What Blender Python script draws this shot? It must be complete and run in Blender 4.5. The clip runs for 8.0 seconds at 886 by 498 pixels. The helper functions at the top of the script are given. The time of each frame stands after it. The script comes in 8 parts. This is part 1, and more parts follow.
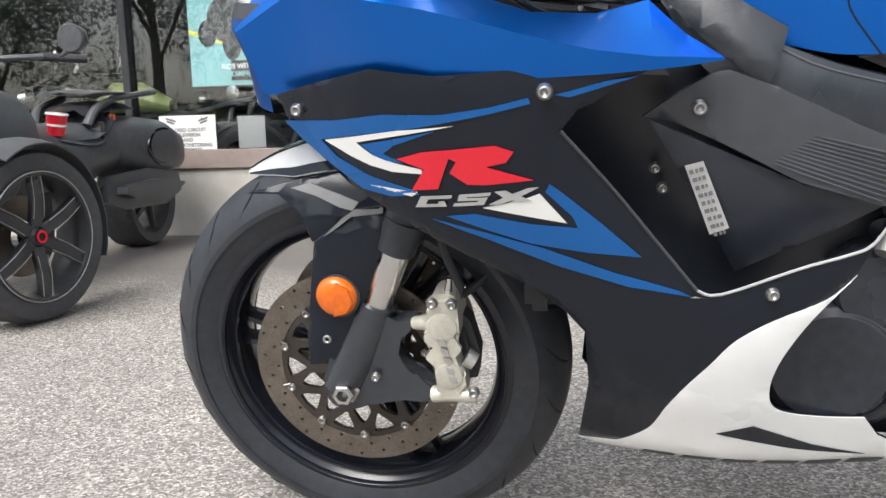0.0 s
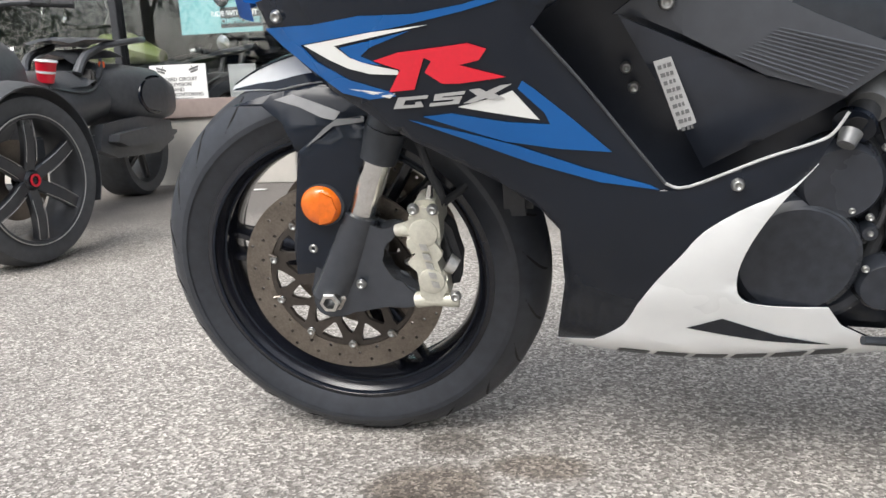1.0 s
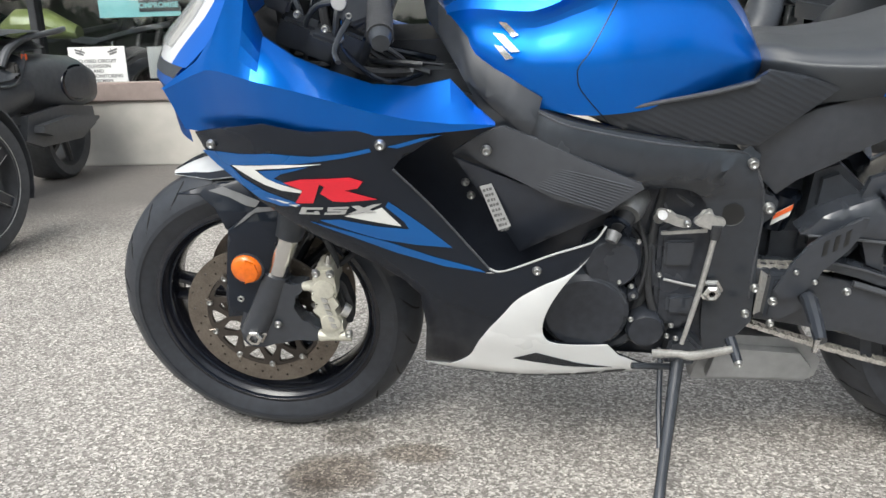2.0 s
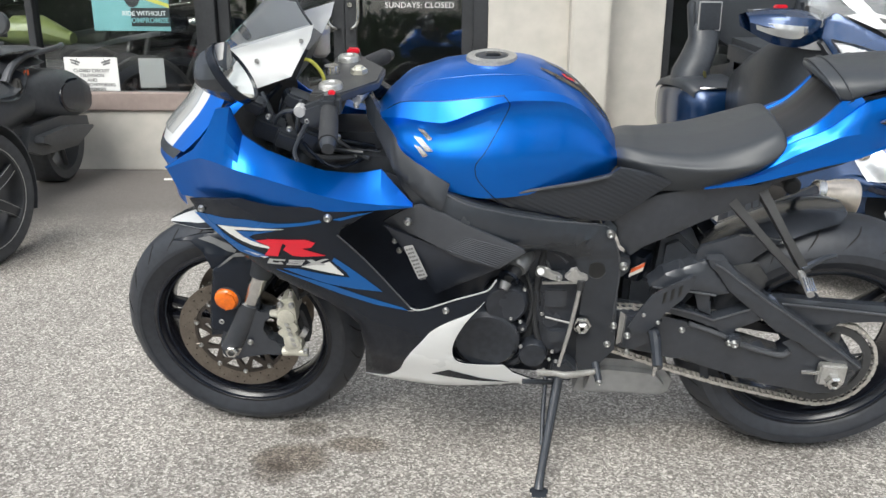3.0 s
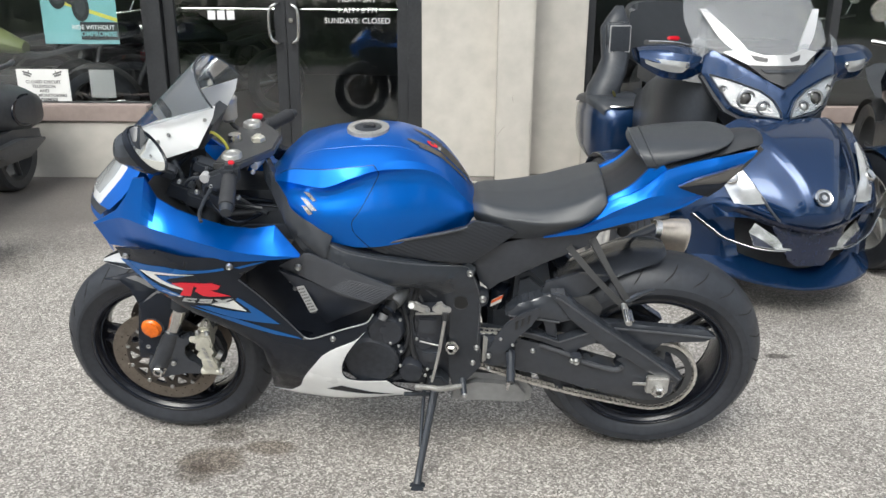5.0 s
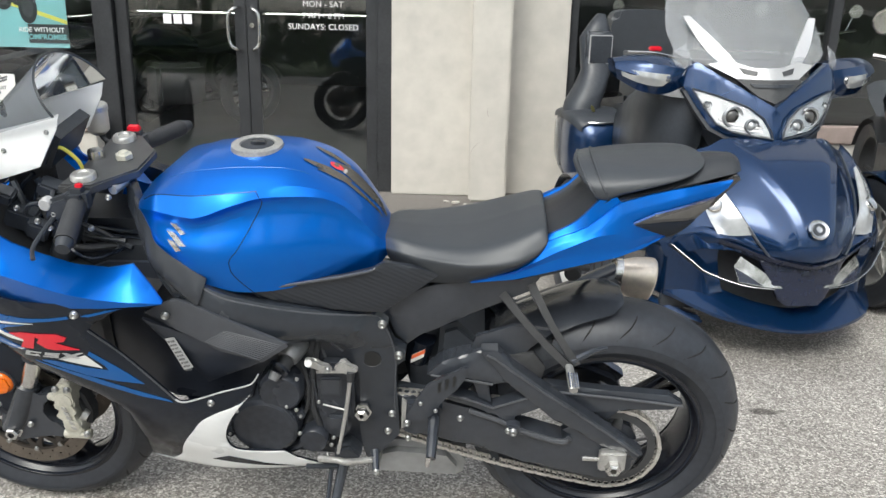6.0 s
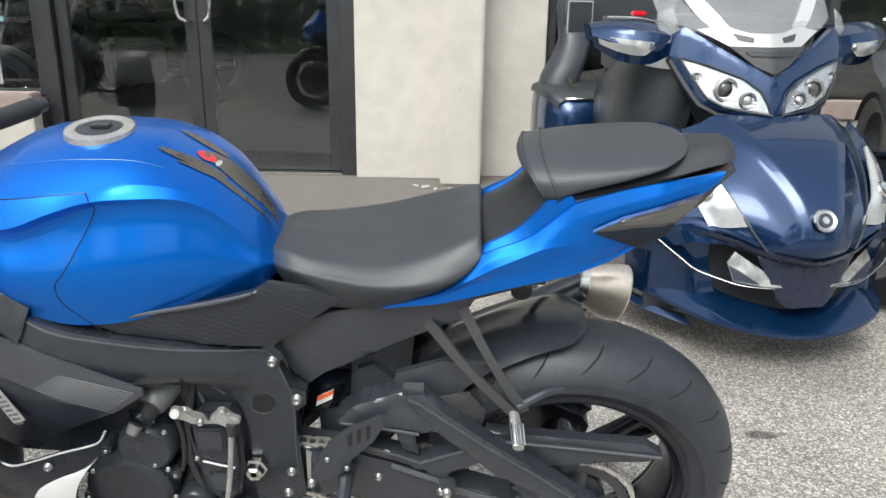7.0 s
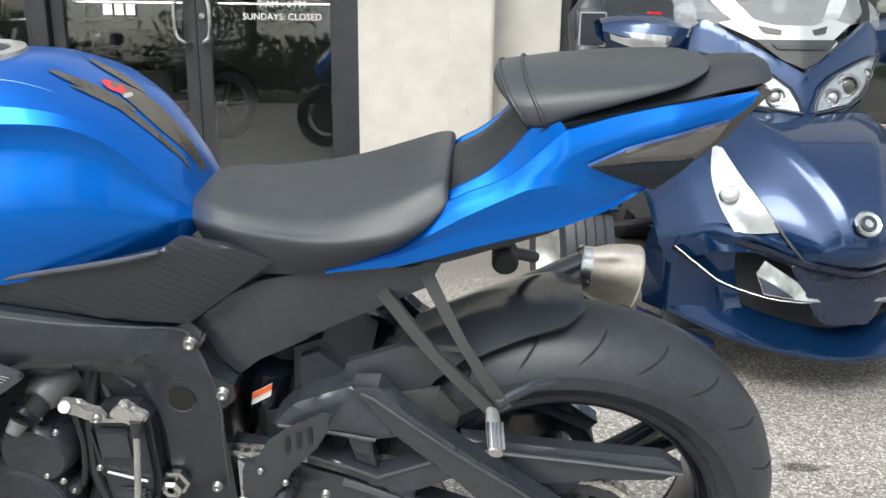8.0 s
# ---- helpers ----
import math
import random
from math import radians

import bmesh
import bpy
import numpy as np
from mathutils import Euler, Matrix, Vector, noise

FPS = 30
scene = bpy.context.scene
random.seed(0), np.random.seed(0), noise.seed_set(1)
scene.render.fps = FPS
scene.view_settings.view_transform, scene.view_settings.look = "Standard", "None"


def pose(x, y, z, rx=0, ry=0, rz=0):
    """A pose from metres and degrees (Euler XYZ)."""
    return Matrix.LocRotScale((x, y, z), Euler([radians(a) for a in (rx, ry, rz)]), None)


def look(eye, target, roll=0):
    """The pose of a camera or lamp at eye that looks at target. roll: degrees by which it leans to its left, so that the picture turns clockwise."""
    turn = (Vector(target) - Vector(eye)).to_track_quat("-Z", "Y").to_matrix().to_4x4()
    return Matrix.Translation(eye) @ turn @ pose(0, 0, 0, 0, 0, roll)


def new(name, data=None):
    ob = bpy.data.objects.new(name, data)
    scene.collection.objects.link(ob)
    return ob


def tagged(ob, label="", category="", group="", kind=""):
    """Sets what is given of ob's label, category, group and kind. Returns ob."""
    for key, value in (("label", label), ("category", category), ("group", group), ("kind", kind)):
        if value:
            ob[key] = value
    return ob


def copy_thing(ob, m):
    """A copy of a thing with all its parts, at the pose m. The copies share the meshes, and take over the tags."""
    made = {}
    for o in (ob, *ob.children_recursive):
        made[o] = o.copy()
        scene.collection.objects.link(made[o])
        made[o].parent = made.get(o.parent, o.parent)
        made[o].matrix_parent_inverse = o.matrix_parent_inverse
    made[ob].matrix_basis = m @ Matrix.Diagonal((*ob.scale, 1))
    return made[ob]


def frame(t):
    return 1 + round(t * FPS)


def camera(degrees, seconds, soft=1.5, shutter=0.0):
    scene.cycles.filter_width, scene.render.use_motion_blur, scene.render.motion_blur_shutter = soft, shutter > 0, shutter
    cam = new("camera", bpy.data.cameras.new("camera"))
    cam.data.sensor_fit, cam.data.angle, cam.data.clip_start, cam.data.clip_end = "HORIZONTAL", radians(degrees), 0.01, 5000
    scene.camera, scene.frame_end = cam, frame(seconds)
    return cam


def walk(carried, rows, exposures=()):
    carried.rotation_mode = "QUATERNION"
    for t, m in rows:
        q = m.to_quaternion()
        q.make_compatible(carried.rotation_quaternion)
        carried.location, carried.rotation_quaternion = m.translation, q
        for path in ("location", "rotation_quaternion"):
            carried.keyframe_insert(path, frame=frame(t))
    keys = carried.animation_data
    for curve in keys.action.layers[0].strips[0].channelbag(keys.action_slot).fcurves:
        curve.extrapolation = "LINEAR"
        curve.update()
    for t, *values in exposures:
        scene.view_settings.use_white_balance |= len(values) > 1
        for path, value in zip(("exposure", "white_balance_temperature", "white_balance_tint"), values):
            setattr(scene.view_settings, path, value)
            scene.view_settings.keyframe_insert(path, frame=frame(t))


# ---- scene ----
cam = camera(57.0, 8.0)
PATH = [
    (0, (0.080, 0.011, 0.642), (-0.250, 1.958, 0.328), -1.7),
    (0.5, (0.048, 0.034, 0.525), (-0.328, 1.963, 0.159), -1.8),
    (1, (0.107, -0.030, 0.582), (-0.218, 1.898, 0.163), -2.6),
    (1.5, (0.187, -0.181, 0.724), (-0.067, 1.740, 0.228), -2.3),
    (1.7, (0.205, -0.255, 0.776), (0.005, 1.665, 0.255), -2.1),
    (2.8, (0.309, -0.647, 1.039), (0.234, 1.261, 0.444), -0.6),
    (3, (0.357, -0.734, 1.084), (0.262, 1.177, 0.503), 0.2),
    (3.5, (0.457, -0.919, 1.198), (0.353, 1.000, 0.645), 0.7),
    (4, (0.518, -1.062, 1.291), (0.439, 0.841, 0.681), 0.5),
    (4.5, (0.551, -1.123, 1.347), (0.469, 0.782, 0.744), -0.1),
    (5, (0.585, -1.023, 1.332), (0.565, 0.876, 0.705), 0.4),
    (5.2, (0.603, -0.936, 1.314), (0.629, 0.968, 0.705), 0.7),
    (6.3, (0.844, -0.517, 1.267), (0.815, 1.392, 0.670), 1.4),
    (6.5, (0.875, -0.435, 1.254), (0.861, 1.469, 0.642), 1.4),
    (7, (0.916, -0.227, 1.217), (0.913, 1.666, 0.570), 0.9),
    (7.5, (0.944, -0.090, 1.145), (0.937, 1.813, 0.527), 0.9),
    (8, (0.997, -0.011, 1.007), (0.940, 1.919, 0.485), 0.7),
]
walk(cam, [(t, look(eye, target, roll)) for t, eye, target, roll in PATH], [(0.0, 1.0, 6420, 9), (0.5, 0.98, 6420, 9), (1.0, 0.97, 6420, 9), (1.5, 0.97, 6390, 6), (3.0, 0.82, 6390, 6), (3.5, 0.78, 6390, 6), (4.5, 0.76, 6390, 6), (5.0, 0.75, 6390, 6), (6.5, 0.93, 6390, 5), (7.0, 0.97, 6390, 5), (7.5, 1.02, 6390, 5), (8.0, 1.06, 6390, 5)])

# ---- world, sun and exposure ----
wd = bpy.data.worlds.new("sky")
scene.world = wd
wd.use_nodes = True
wn = wd.node_tree.nodes
sky = wn.new("ShaderNodeTexSky")
sky.sky_type, sky.sun_disc = "NISHITA", False
sky.sun_elevation, sky.sun_rotation = radians(52), radians(200)
sky.air_density, sky.dust_density, sky.ozone_density = 1.0, 4.0, 1.0
hsv = wn.new("ShaderNodeHueSaturation")
hsv.inputs["Saturation"].default_value = 0.42
wd.node_tree.links.new(sky.outputs[0], hsv.inputs["Color"])
wd.node_tree.links.new(hsv.outputs[0], wn["Background"].inputs["Color"])
wn["Background"].inputs["Strength"].default_value = 0.15
lamp = new("sun", bpy.data.lights.new("sun", "SUN"))
lamp.data.energy, lamp.data.angle, lamp.data.color = 1.1, radians(36), (1.0, 0.975, 0.93)
lamp.matrix_world = look((-3, -9, 12), (0, 0, 0))


# ---- materials ----
def mat(name, base, rough=0.5, metal=0.0, coat=0.0, grain=None, amount=0.12, bump=0.0, bump_scale=None, **more):
    """A surface with two scales of variation: broad stains and fine grain."""
    m = bpy.data.materials.new(name)
    m.use_nodes = True
    n, l = m.node_tree.nodes, m.node_tree.links
    b = n["Principled BSDF"]
    b.inputs["Metallic"].default_value, b.inputs["Roughness"].default_value = metal, rough
    b.inputs["Coat Weight"].default_value, b.inputs["Coat Roughness"].default_value = coat, 0.04
    for key, value in more.items():
        b.inputs[key.replace("_", " ")].default_value = value
    b.inputs["Base Color"].default_value = (*base, 1)
    co = n.new("ShaderNodeTexCoord")
    if grain:
        big, fine = n.new("ShaderNodeTexNoise"), n.new("ShaderNodeTexNoise")
        big.inputs["Scale"].default_value, fine.inputs["Scale"].default_value = grain * 0.12, grain
        big.inputs["Detail"].default_value = fine.inputs["Detail"].default_value = 4
        mix = n.new("ShaderNodeMath")
        mix.operation = "ADD"
        ramp = n.new("ShaderNodeMapRange")
        ramp.inputs[1].default_value, ramp.inputs[2].default_value = 0.7, 1.3
        ramp.inputs[3].default_value, ramp.inputs[4].default_value = 1 - amount, 1 + amount
        mul = n.new("ShaderNodeVectorMath")
        mul.operation = "SCALE"
        mul.inputs[0].default_value = base
        for t in (big, fine):
            l.new(co.outputs["Object"], t.inputs["Vector"])
        l.new(big.outputs[0], mix.inputs[0]), l.new(fine.outputs[0], mix.inputs[1])
        l.new(mix.outputs[0], ramp.inputs[0]), l.new(ramp.outputs[0], mul.inputs["Scale"])
        l.new(mul.outputs[0], b.inputs["Base Color"])
        rr = n.new("ShaderNodeMapRange")
        rr.inputs[1].default_value, rr.inputs[2].default_value = 0.3, 0.7
        rr.inputs[3].default_value, rr.inputs[4].default_value = max(0.02, rough * 0.8), min(1, rough * 1.2)
        l.new(big.outputs[0], rr.inputs[0]), l.new(rr.outputs[0], b.inputs["Roughness"])
    if bump:
        t, bp = n.new("ShaderNodeTexNoise"), n.new("ShaderNodeBump")
        t.inputs["Scale"].default_value, t.inputs["Detail"].default_value = bump_scale or grain or 100, 3
        l.new(co.outputs["Object"], t.inputs["Vector"])
        bp.inputs["Strength"].default_value, bp.inputs["Distance"].default_value = bump, 0.002
        l.new(t.outputs[0], bp.inputs["Height"]), l.new(bp.outputs[0], b.inputs["Normal"])
    return m


def ribbed(name, base, rough, scale, strength, turn):
    """A satin plastic with fine moulded ribs."""
    m = mat(name, base, rough)
    n, l = m.node_tree.nodes, m.node_tree.links
    co, mp, w, bp = n.new("ShaderNodeTexCoord"), n.new("ShaderNodeMapping"), n.new("ShaderNodeTexWave"), n.new("ShaderNodeBump")
    mp.inputs["Rotation"].default_value = [radians(a) for a in turn]
    w.inputs["Scale"].default_value, w.inputs["Distortion"].default_value = scale, 0.6
    bp.inputs["Strength"].default_value, bp.inputs["Distance"].default_value = strength, 0.002
    l.new(co.outputs["Object"], mp.inputs[0]), l.new(mp.outputs[0], w.inputs[0])
    l.new(w.outputs[1], bp.inputs["Height"]), l.new(bp.outputs[0], n["Principled BSDF"].inputs["Normal"])
    return m


def aggregate():
    """Worn exposed-aggregate paving: pale and dark chips in grey binder, darker blots, an even dark brown strip along
    the building.
    """
    m = mat("aggregate_paving", (0.3, 0.29, 0.28), 0.85)
    n, l = m.node_tree.nodes, m.node_tree.links
    b, co = n["Principled BSDF"], n.new("ShaderNodeTexCoord")

    def node(kind, **v):
        x = n.new(kind)
        for k, val in v.items():
            x.inputs[k].default_value = val
        return x
    warp = node("ShaderNodeTexNoise", Scale=60.0, Detail=2.0)
    chips, sand, blot, broad = node("ShaderNodeTexVoronoi", Scale=205.0), node("ShaderNodeTexNoise", Scale=420.0, Detail=3.0), node("ShaderNodeTexNoise", Scale=2.2, Detail=6.0), node("ShaderNodeTexNoise", Scale=0.5, Detail=4.0)
    add = n.new("ShaderNodeMixRGB")
    add.inputs[0].default_value = 0.012
    l.new(co.outputs["Object"], warp.inputs["Vector"]), l.new(co.outputs["Object"], add.inputs[1]), l.new(warp.outputs["Color"], add.inputs[2])
    for t in (chips, sand):
        l.new(add.outputs[0], t.inputs["Vector"])
    for t in (blot, broad):
        l.new(co.outputs["Object"], t.inputs["Vector"])
    r1 = n.new("ShaderNodeValToRGB")
    e = r1.color_ramp.elements
    e[0].position, e[0].color, e[1].position, e[1].color = 0.0, (0.150, 0.137, 0.125, 1), 1.0, (0.70, 0.66, 0.61, 1)
    for p, c in ((0.3, (0.215, 0.199, 0.182, 1)), (0.56, (0.325, 0.302, 0.275, 1)), (0.81, (0.46, 0.43, 0.395, 1))):
        k = e.new(p)
        k.color = c
    sep = n.new("ShaderNodeSeparateColor")
    l.new(chips.outputs["Color"], sep.inputs[0]), l.new(sep.outputs[0], r1.inputs[0])
    sr = node("ShaderNodeMapRange", **{"From Min": 0.3, "From Max": 0.7, "To Min": 0.72, "To Max": 1.22})
    l.new(sand.outputs[0], sr.inputs[0])
    br = node("ShaderNodeMapRange", **{"From Min": 0.3, "From Max": 0.7, "To Min": 0.76, "To Max": 1.04})
    l.new(blot.outputs[0], br.inputs[0])
    m1, m2 = n.new("ShaderNodeVectorMath"), n.new("ShaderNodeVectorMath")
    m1.operation = m2.operation = "SCALE"
    l.new(r1.outputs[0], m1.inputs[0]), l.new(sr.outputs[0], m1.inputs["Scale"])
    l.new(m1.outputs[0], m2.inputs[0]), l.new(br.outputs[0], m2.inputs["Scale"])
    out = m2.outputs[0]
    xyz = n.new("ShaderNodeSeparateXYZ")
    l.new(co.outputs["Object"], xyz.inputs[0])

    def spot(x, y, rx, ry, colour, strength, last, rough_edge=0.9):
        sub, sc, ln = n.new("ShaderNodeVectorMath"), n.new("ShaderNodeVectorMath"), n.new("ShaderNodeVectorMath")
        sub.operation, sc.operation, ln.operation = "SUBTRACT", "MULTIPLY", "LENGTH"
        sub.inputs[1].default_value, sc.inputs[1].default_value = (x, y, 0), (1 / rx, 1 / ry, 0)
        l.new(co.outputs["Object"], sub.inputs[0]), l.new(sub.outputs[0], sc.inputs[0]), l.new(sc.outputs[0], ln.inputs[0])
        nz = node("ShaderNodeTexNoise", Scale=9.0, Detail=5.0)
        l.new(co.outputs["Object"], nz.inputs["Vector"])
        ad = n.new("ShaderNodeMath")
        ad.operation, ad.inputs[2].default_value = "MULTIPLY_ADD", 0.0
        ad.inputs[1].default_value = rough_edge
        l.new(nz.outputs[0], ad.inputs[0]), l.new(ln.outputs["Value"], ad.inputs[2])
        rg = node("ShaderNodeMapRange", **{"From Min": 1.0 + rough_edge * 0.5 - 0.25, "From Max": 1.0 + rough_edge * 0.5 + 0.25, "To Min": strength, "To Max": 0.0})
        l.new(ad.outputs[0], rg.inputs[0])
        mx = n.new("ShaderNodeMixRGB")
        mx.blend_type = "MULTIPLY"
        mx.inputs[2].default_value = (*colour, 1)
        l.new(rg.outputs[0], mx.inputs[0]), l.new(last, mx.inputs[1])
        return mx.outputs[0]
    # stains by the front wheel, then wider darker blots, mostly beneath the vehicles
    for s in ((-0.105, 1.03, 0.095, 0.065, (0.46, 0.41, 0.36), 0.85), (0.05, 1.10, 0.075, 0.04, (0.52, 0.47, 0.42), 0.8), (-0.13, 0.96, 0.05, 0.05, (0.45, 0.42, 0.39), 0.8), (-0.10, 1.17, 0.06, 0.04, (0.5, 0.48, 0.46), 0.8),
              (0.95, 1.2, 0.2, 0.08, (0.7, 0.68, 0.66), 0.4), (1.81, 1.77, 0.05, 0.02, (0.3, 0.29, 0.28), 0.9), (2.0, 2.5, 0.5, 0.5, (0.6, 0.59, 0.58), 0.6), (-1.8, 2.6, 0.35, 0.4, (0.7, 0.68, 0.66), 0.5)):
        out = spot(*s, out)
    # colour blends to one dark brown towards the building
    nz = node("ShaderNodeTexNoise", Scale=1.6, Detail=6.0)
    l.new(co.outputs["Object"], nz.inputs["Vector"])
    edge = n.new("ShaderNodeMath")
    edge.operation, edge.inputs[1].default_value = "MULTIPLY_ADD", 1.2
    l.new(nz.outputs[0], edge.inputs[0]), l.new(xyz.outputs["Y"], edge.inputs[2])
    rg = node("ShaderNodeMapRange", **{"From Min": 3.2, "From Max": 4.1, "To Min": 0.0, "To Max": 0.88})
    l.new(edge.outputs[0], rg.inputs[0])
    strip = n.new("ShaderNodeMixRGB")
    strip.inputs[2].default_value = (0.125, 0.113, 0.103, 1)
    l.new(rg.outputs[0], strip.inputs[0]), l.new(out, strip.inputs[1])
    l.new(strip.outputs[0], b.inputs["Base Color"])
    bp = n.new("ShaderNodeBump")
    bp.inputs["Strength"].default_value, bp.inputs["Distance"].default_value = 0.5, 0.003
    l.new(chips.outputs["Distance"], bp.inputs["Height"]), l.new(bp.outputs[0], b.inputs["Normal"])
    return m


PAVING = aggregate()
BLUE = mat("metallic_blue_paint", (0.0, 0.140, 0.61), 0.33, 0.8, 0.3, 5, 0.05)
DECAL_BLUE = mat("blue_graphic", (0.0, 0.095, 0.34), 0.3, 0.2, 0.2, 12, 0.06)
NAVY = mat("metallic_navy_paint", (0.004, 0.027, 0.088), 0.27, 0.6, 0.8, 5, 0.05)
GLOSS = mat("gloss_black_paint", (0.009, 0.012, 0.019), 0.13, 0.0, 0.0, 12, 0.06, Specular_IOR_Level=0.3)
FRAMEM = mat("black_anodised_frame", (0.020, 0.024, 0.031), 0.24, 0.0, 0.0, 60, 0.12, 0.03, 600, Specular_IOR_Level=0.65)
RESERV = mat("milky_reservoir_plastic", (0.46, 0.43, 0.38), 0.35, 0.0, 0.2, 60, 0.1)
SATIN = mat("satin_black_frame", (0.029, 0.033, 0.041), 0.20, 0.0, 0.0, 60, 0.12, 0.04, 600, Specular_IOR_Level=0.65)
MATT = mat("matt_black_plastic", (0.030, 0.034, 0.041), 0.40, 0.0, 0.0, 60, 0.2, 0.08, 900, Specular_IOR_Level=0.4)
DARK = mat("dark_engine_paint", (0.024, 0.027, 0.034), 0.25, 0.0, 0.0, 60, 0.25, 0.06, 400, Specular_IOR_Level=0.42)
DARKGREY = mat("dark_grey_plastic", (0.042, 0.043, 0.045), 0.45, 0.0, 0.0, 60, 0.15, 0.06, 700)
PEARL = mat("pearl_silver_paint", (0.56, 0.56, 0.56), 0.3, 0.3, 0.4, 30, 0.06)
WHITE = mat("white_paint", (0.80, 0.81, 0.81), 0.28, 0.0, 0.6, 20, 0.04)
RED = mat("red_graphic", (0.66, 0.006, 0.025), 0.4, 0.0, 0.4, 200, 0.05)
SILVERG = mat("silver_graphic", (0.42, 0.42, 0.42), 0.4, 0.2, 0.4, 200, 0.06)
TYRE = mat("tyre_rubber", (0.026, 0.029, 0.036), 0.45, 0.0, 0.0, 60, 0.25, 0.10, 500, Specular_IOR_Level=0.42)
GROOVE = mat("tyre_groove", (0.008, 0.008, 0.008), 0.8, 0.0, 0.0, 90, 0.2)
RIM = mat("gloss_black_wheel", (0.010, 0.011, 0.016), 0.2, 0.0, 0.0, 60, 0.15)
SPIDER = mat("dark_bronze_spider", (0.055, 0.047, 0.041), 0.4, 0.5, 0.0, 200, 0.2)
STEEL = mat("worn_brake_steel", (0.19, 0.165, 0.14), 0.42, 0.85, 0.0, 300, 0.25, 0.1, 900)
CHROME = mat("bright_steel", (0.62, 0.61, 0.59), 0.22, 1.0, 0.0, 200, 0.12)
ALLOY = mat("cast_alloy", (0.46, 0.455, 0.44), 0.36, 0.7, 0.0, 200, 0.2, 0.15, 400)
GOLDALLOY = mat("champagne_alloy", (0.56, 0.545, 0.47), 0.4, 0.5, 0.0, 200, 0.12, 0.1, 500)
TITAN = mat("titanium_end_cap", (0.78, 0.69, 0.59), 0.42, 0.75, 0.0, 60, 0.15)
CHAINM = mat("oiled_chain_steel", (0.50, 0.48, 0.45), 0.36, 0.75, 0.0, 300, 0.3)
AMBER = mat("amber_reflector_plastic", (0.66, 0.130, 0.003), 0.2, 0.0, 0.4, 120, 0.2, 0.25, 260)
VINYL = mat("black_seat_vinyl", (0.034, 0.038, 0.044), 0.38, 0.0, 0.0, 30, 0.08, 0.2, 1400)
RUBBER = mat("black_rubber", (0.026, 0.027, 0.030), 0.65, 0.0, 0.0, 200, 0.2, 0.2, 900)
CARBON = ribbed("ribbed_carbon_plastic", (0.016, 0.017, 0.020), 0.38, 150, 0.22, (0, 50, 0))
COARSERIB = ribbed("coarse_ribbed_plastic", (0.019, 0.022, 0.028), 0.34, 34, 0.28, (0, 62, 0))
INNER = mat("dark_inner_plastic", (0.022, 0.026, 0.036), 0.32, 0.0, 0.0, 25, 0.25, 0.1, 300)
HEADGREY = mat("satin_grey_casting", (0.028, 0.031, 0.037), 0.24, 0.0, 0.0, 30, 0.15, 0.08, 500)
DECK = mat("black_tail_plastic", (0.022, 0.024, 0.028), 0.40, 0.0, 0.0, 60, 0.12, 0.15, 900)
COVERGREY = mat("satin_grey_cover", (0.052, 0.056, 0.065), 0.28, 0.0, 0.0, 30, 0.12, 0.06, 800)
STUCCO = mat("cream_stucco", (0.465, 0.442, 0.40), 0.85, 0.0, 0.0, 9, 0.11, 0.35, 130)
SILL = mat("mauve_brick_sill", (0.27, 0.215, 0.195), 0.8, 0.0, 0.0, 20, 0.12, 0.3, 150)
BRONZE = mat("dark_bronze_aluminium", (0.046, 0.048, 0.052), 0.4, 0.5, 0.0, 60, 0.15)
GLASSM = mat("window_glass", (0.88, 0.92, 0.92), 0.0, Transmission_Weight=1.0, IOR=1.6)
# whitish diffuse share stands in for sky reflected in the clear sheet
MILKY = mat("sky_sheen_windshield", (0.80, 0.82, 0.84), 0.10, Transmission_Weight=0.86, IOR=1.2)
GLOSSNAVY = mat("dark_navy_panel", (0.008, 0.013, 0.034), 0.25, 0.2, 0.5, 300, 0.05)
LAMPRING = mat("grey_lamp_ring", (0.33, 0.34, 0.35), 0.2, 0.7, 0.8, 80, 0.15)
SCREEN = mat("smoked_windscreen", (0.5, 0.53, 0.56), 0.03, Transmission_Weight=0.93, IOR=1.25)
MIRROR = mat("mirror_glass", (0.86, 0.89, 0.90), 0.05, 1.0)
INSERT = mat("chromed_plastic", (0.50, 0.50, 0.49), 0.16, 0.9, 0.0, 25, 0.5, 0.4, 30)
LENS = mat("clear_lamp_lens", (0.98, 0.98, 0.98), 0.02, Transmission_Weight=1.0, IOR=1.15)
LENSGREY = mat("grey_lens_reflector", (0.13, 0.125, 0.12), 0.15, 0.5, 0.6, 60, 0.15)
SMOKE = mat("smoked_tail_lens", (0.05, 0.048, 0.046), 0.1, 0.0, 0.8, 120, 0.15)
PRINT = mat("bronze_black_print", (0.085, 0.078, 0.068), 0.3, 0.3, 0.2, 150, 0.35)
# the dimness behind the glass is put into these dark room colours
INTERIOR = mat("dimmed_showroom_wall", (0.078, 0.081, 0.084), 0.8, 0.0, 0.0, 4, 0.1)
INFLOOR = mat("dimmed_showroom_floor", (0.062, 0.066, 0.070), 0.35, 0.0, 0.0, 5, 0.1)
SIGNW = mat("white_sign", (0.72, 0.72, 0.7), 0.5, 0.0, 0.0, 10, 0.04)
FLASH = mat("grey_flash_paint", (0.17, 0.17, 0.175), 0.25, 0.2, 0.3, 60, 0.1)
# matt black lifted to grey: haze and reflection are put into the colour
HAZEBLACK = mat("haze_lifted_black_plastic", (0.060, 0.063, 0.069), 0.42, 0.0, 0.0, 40, 0.2, 0.1, 500)
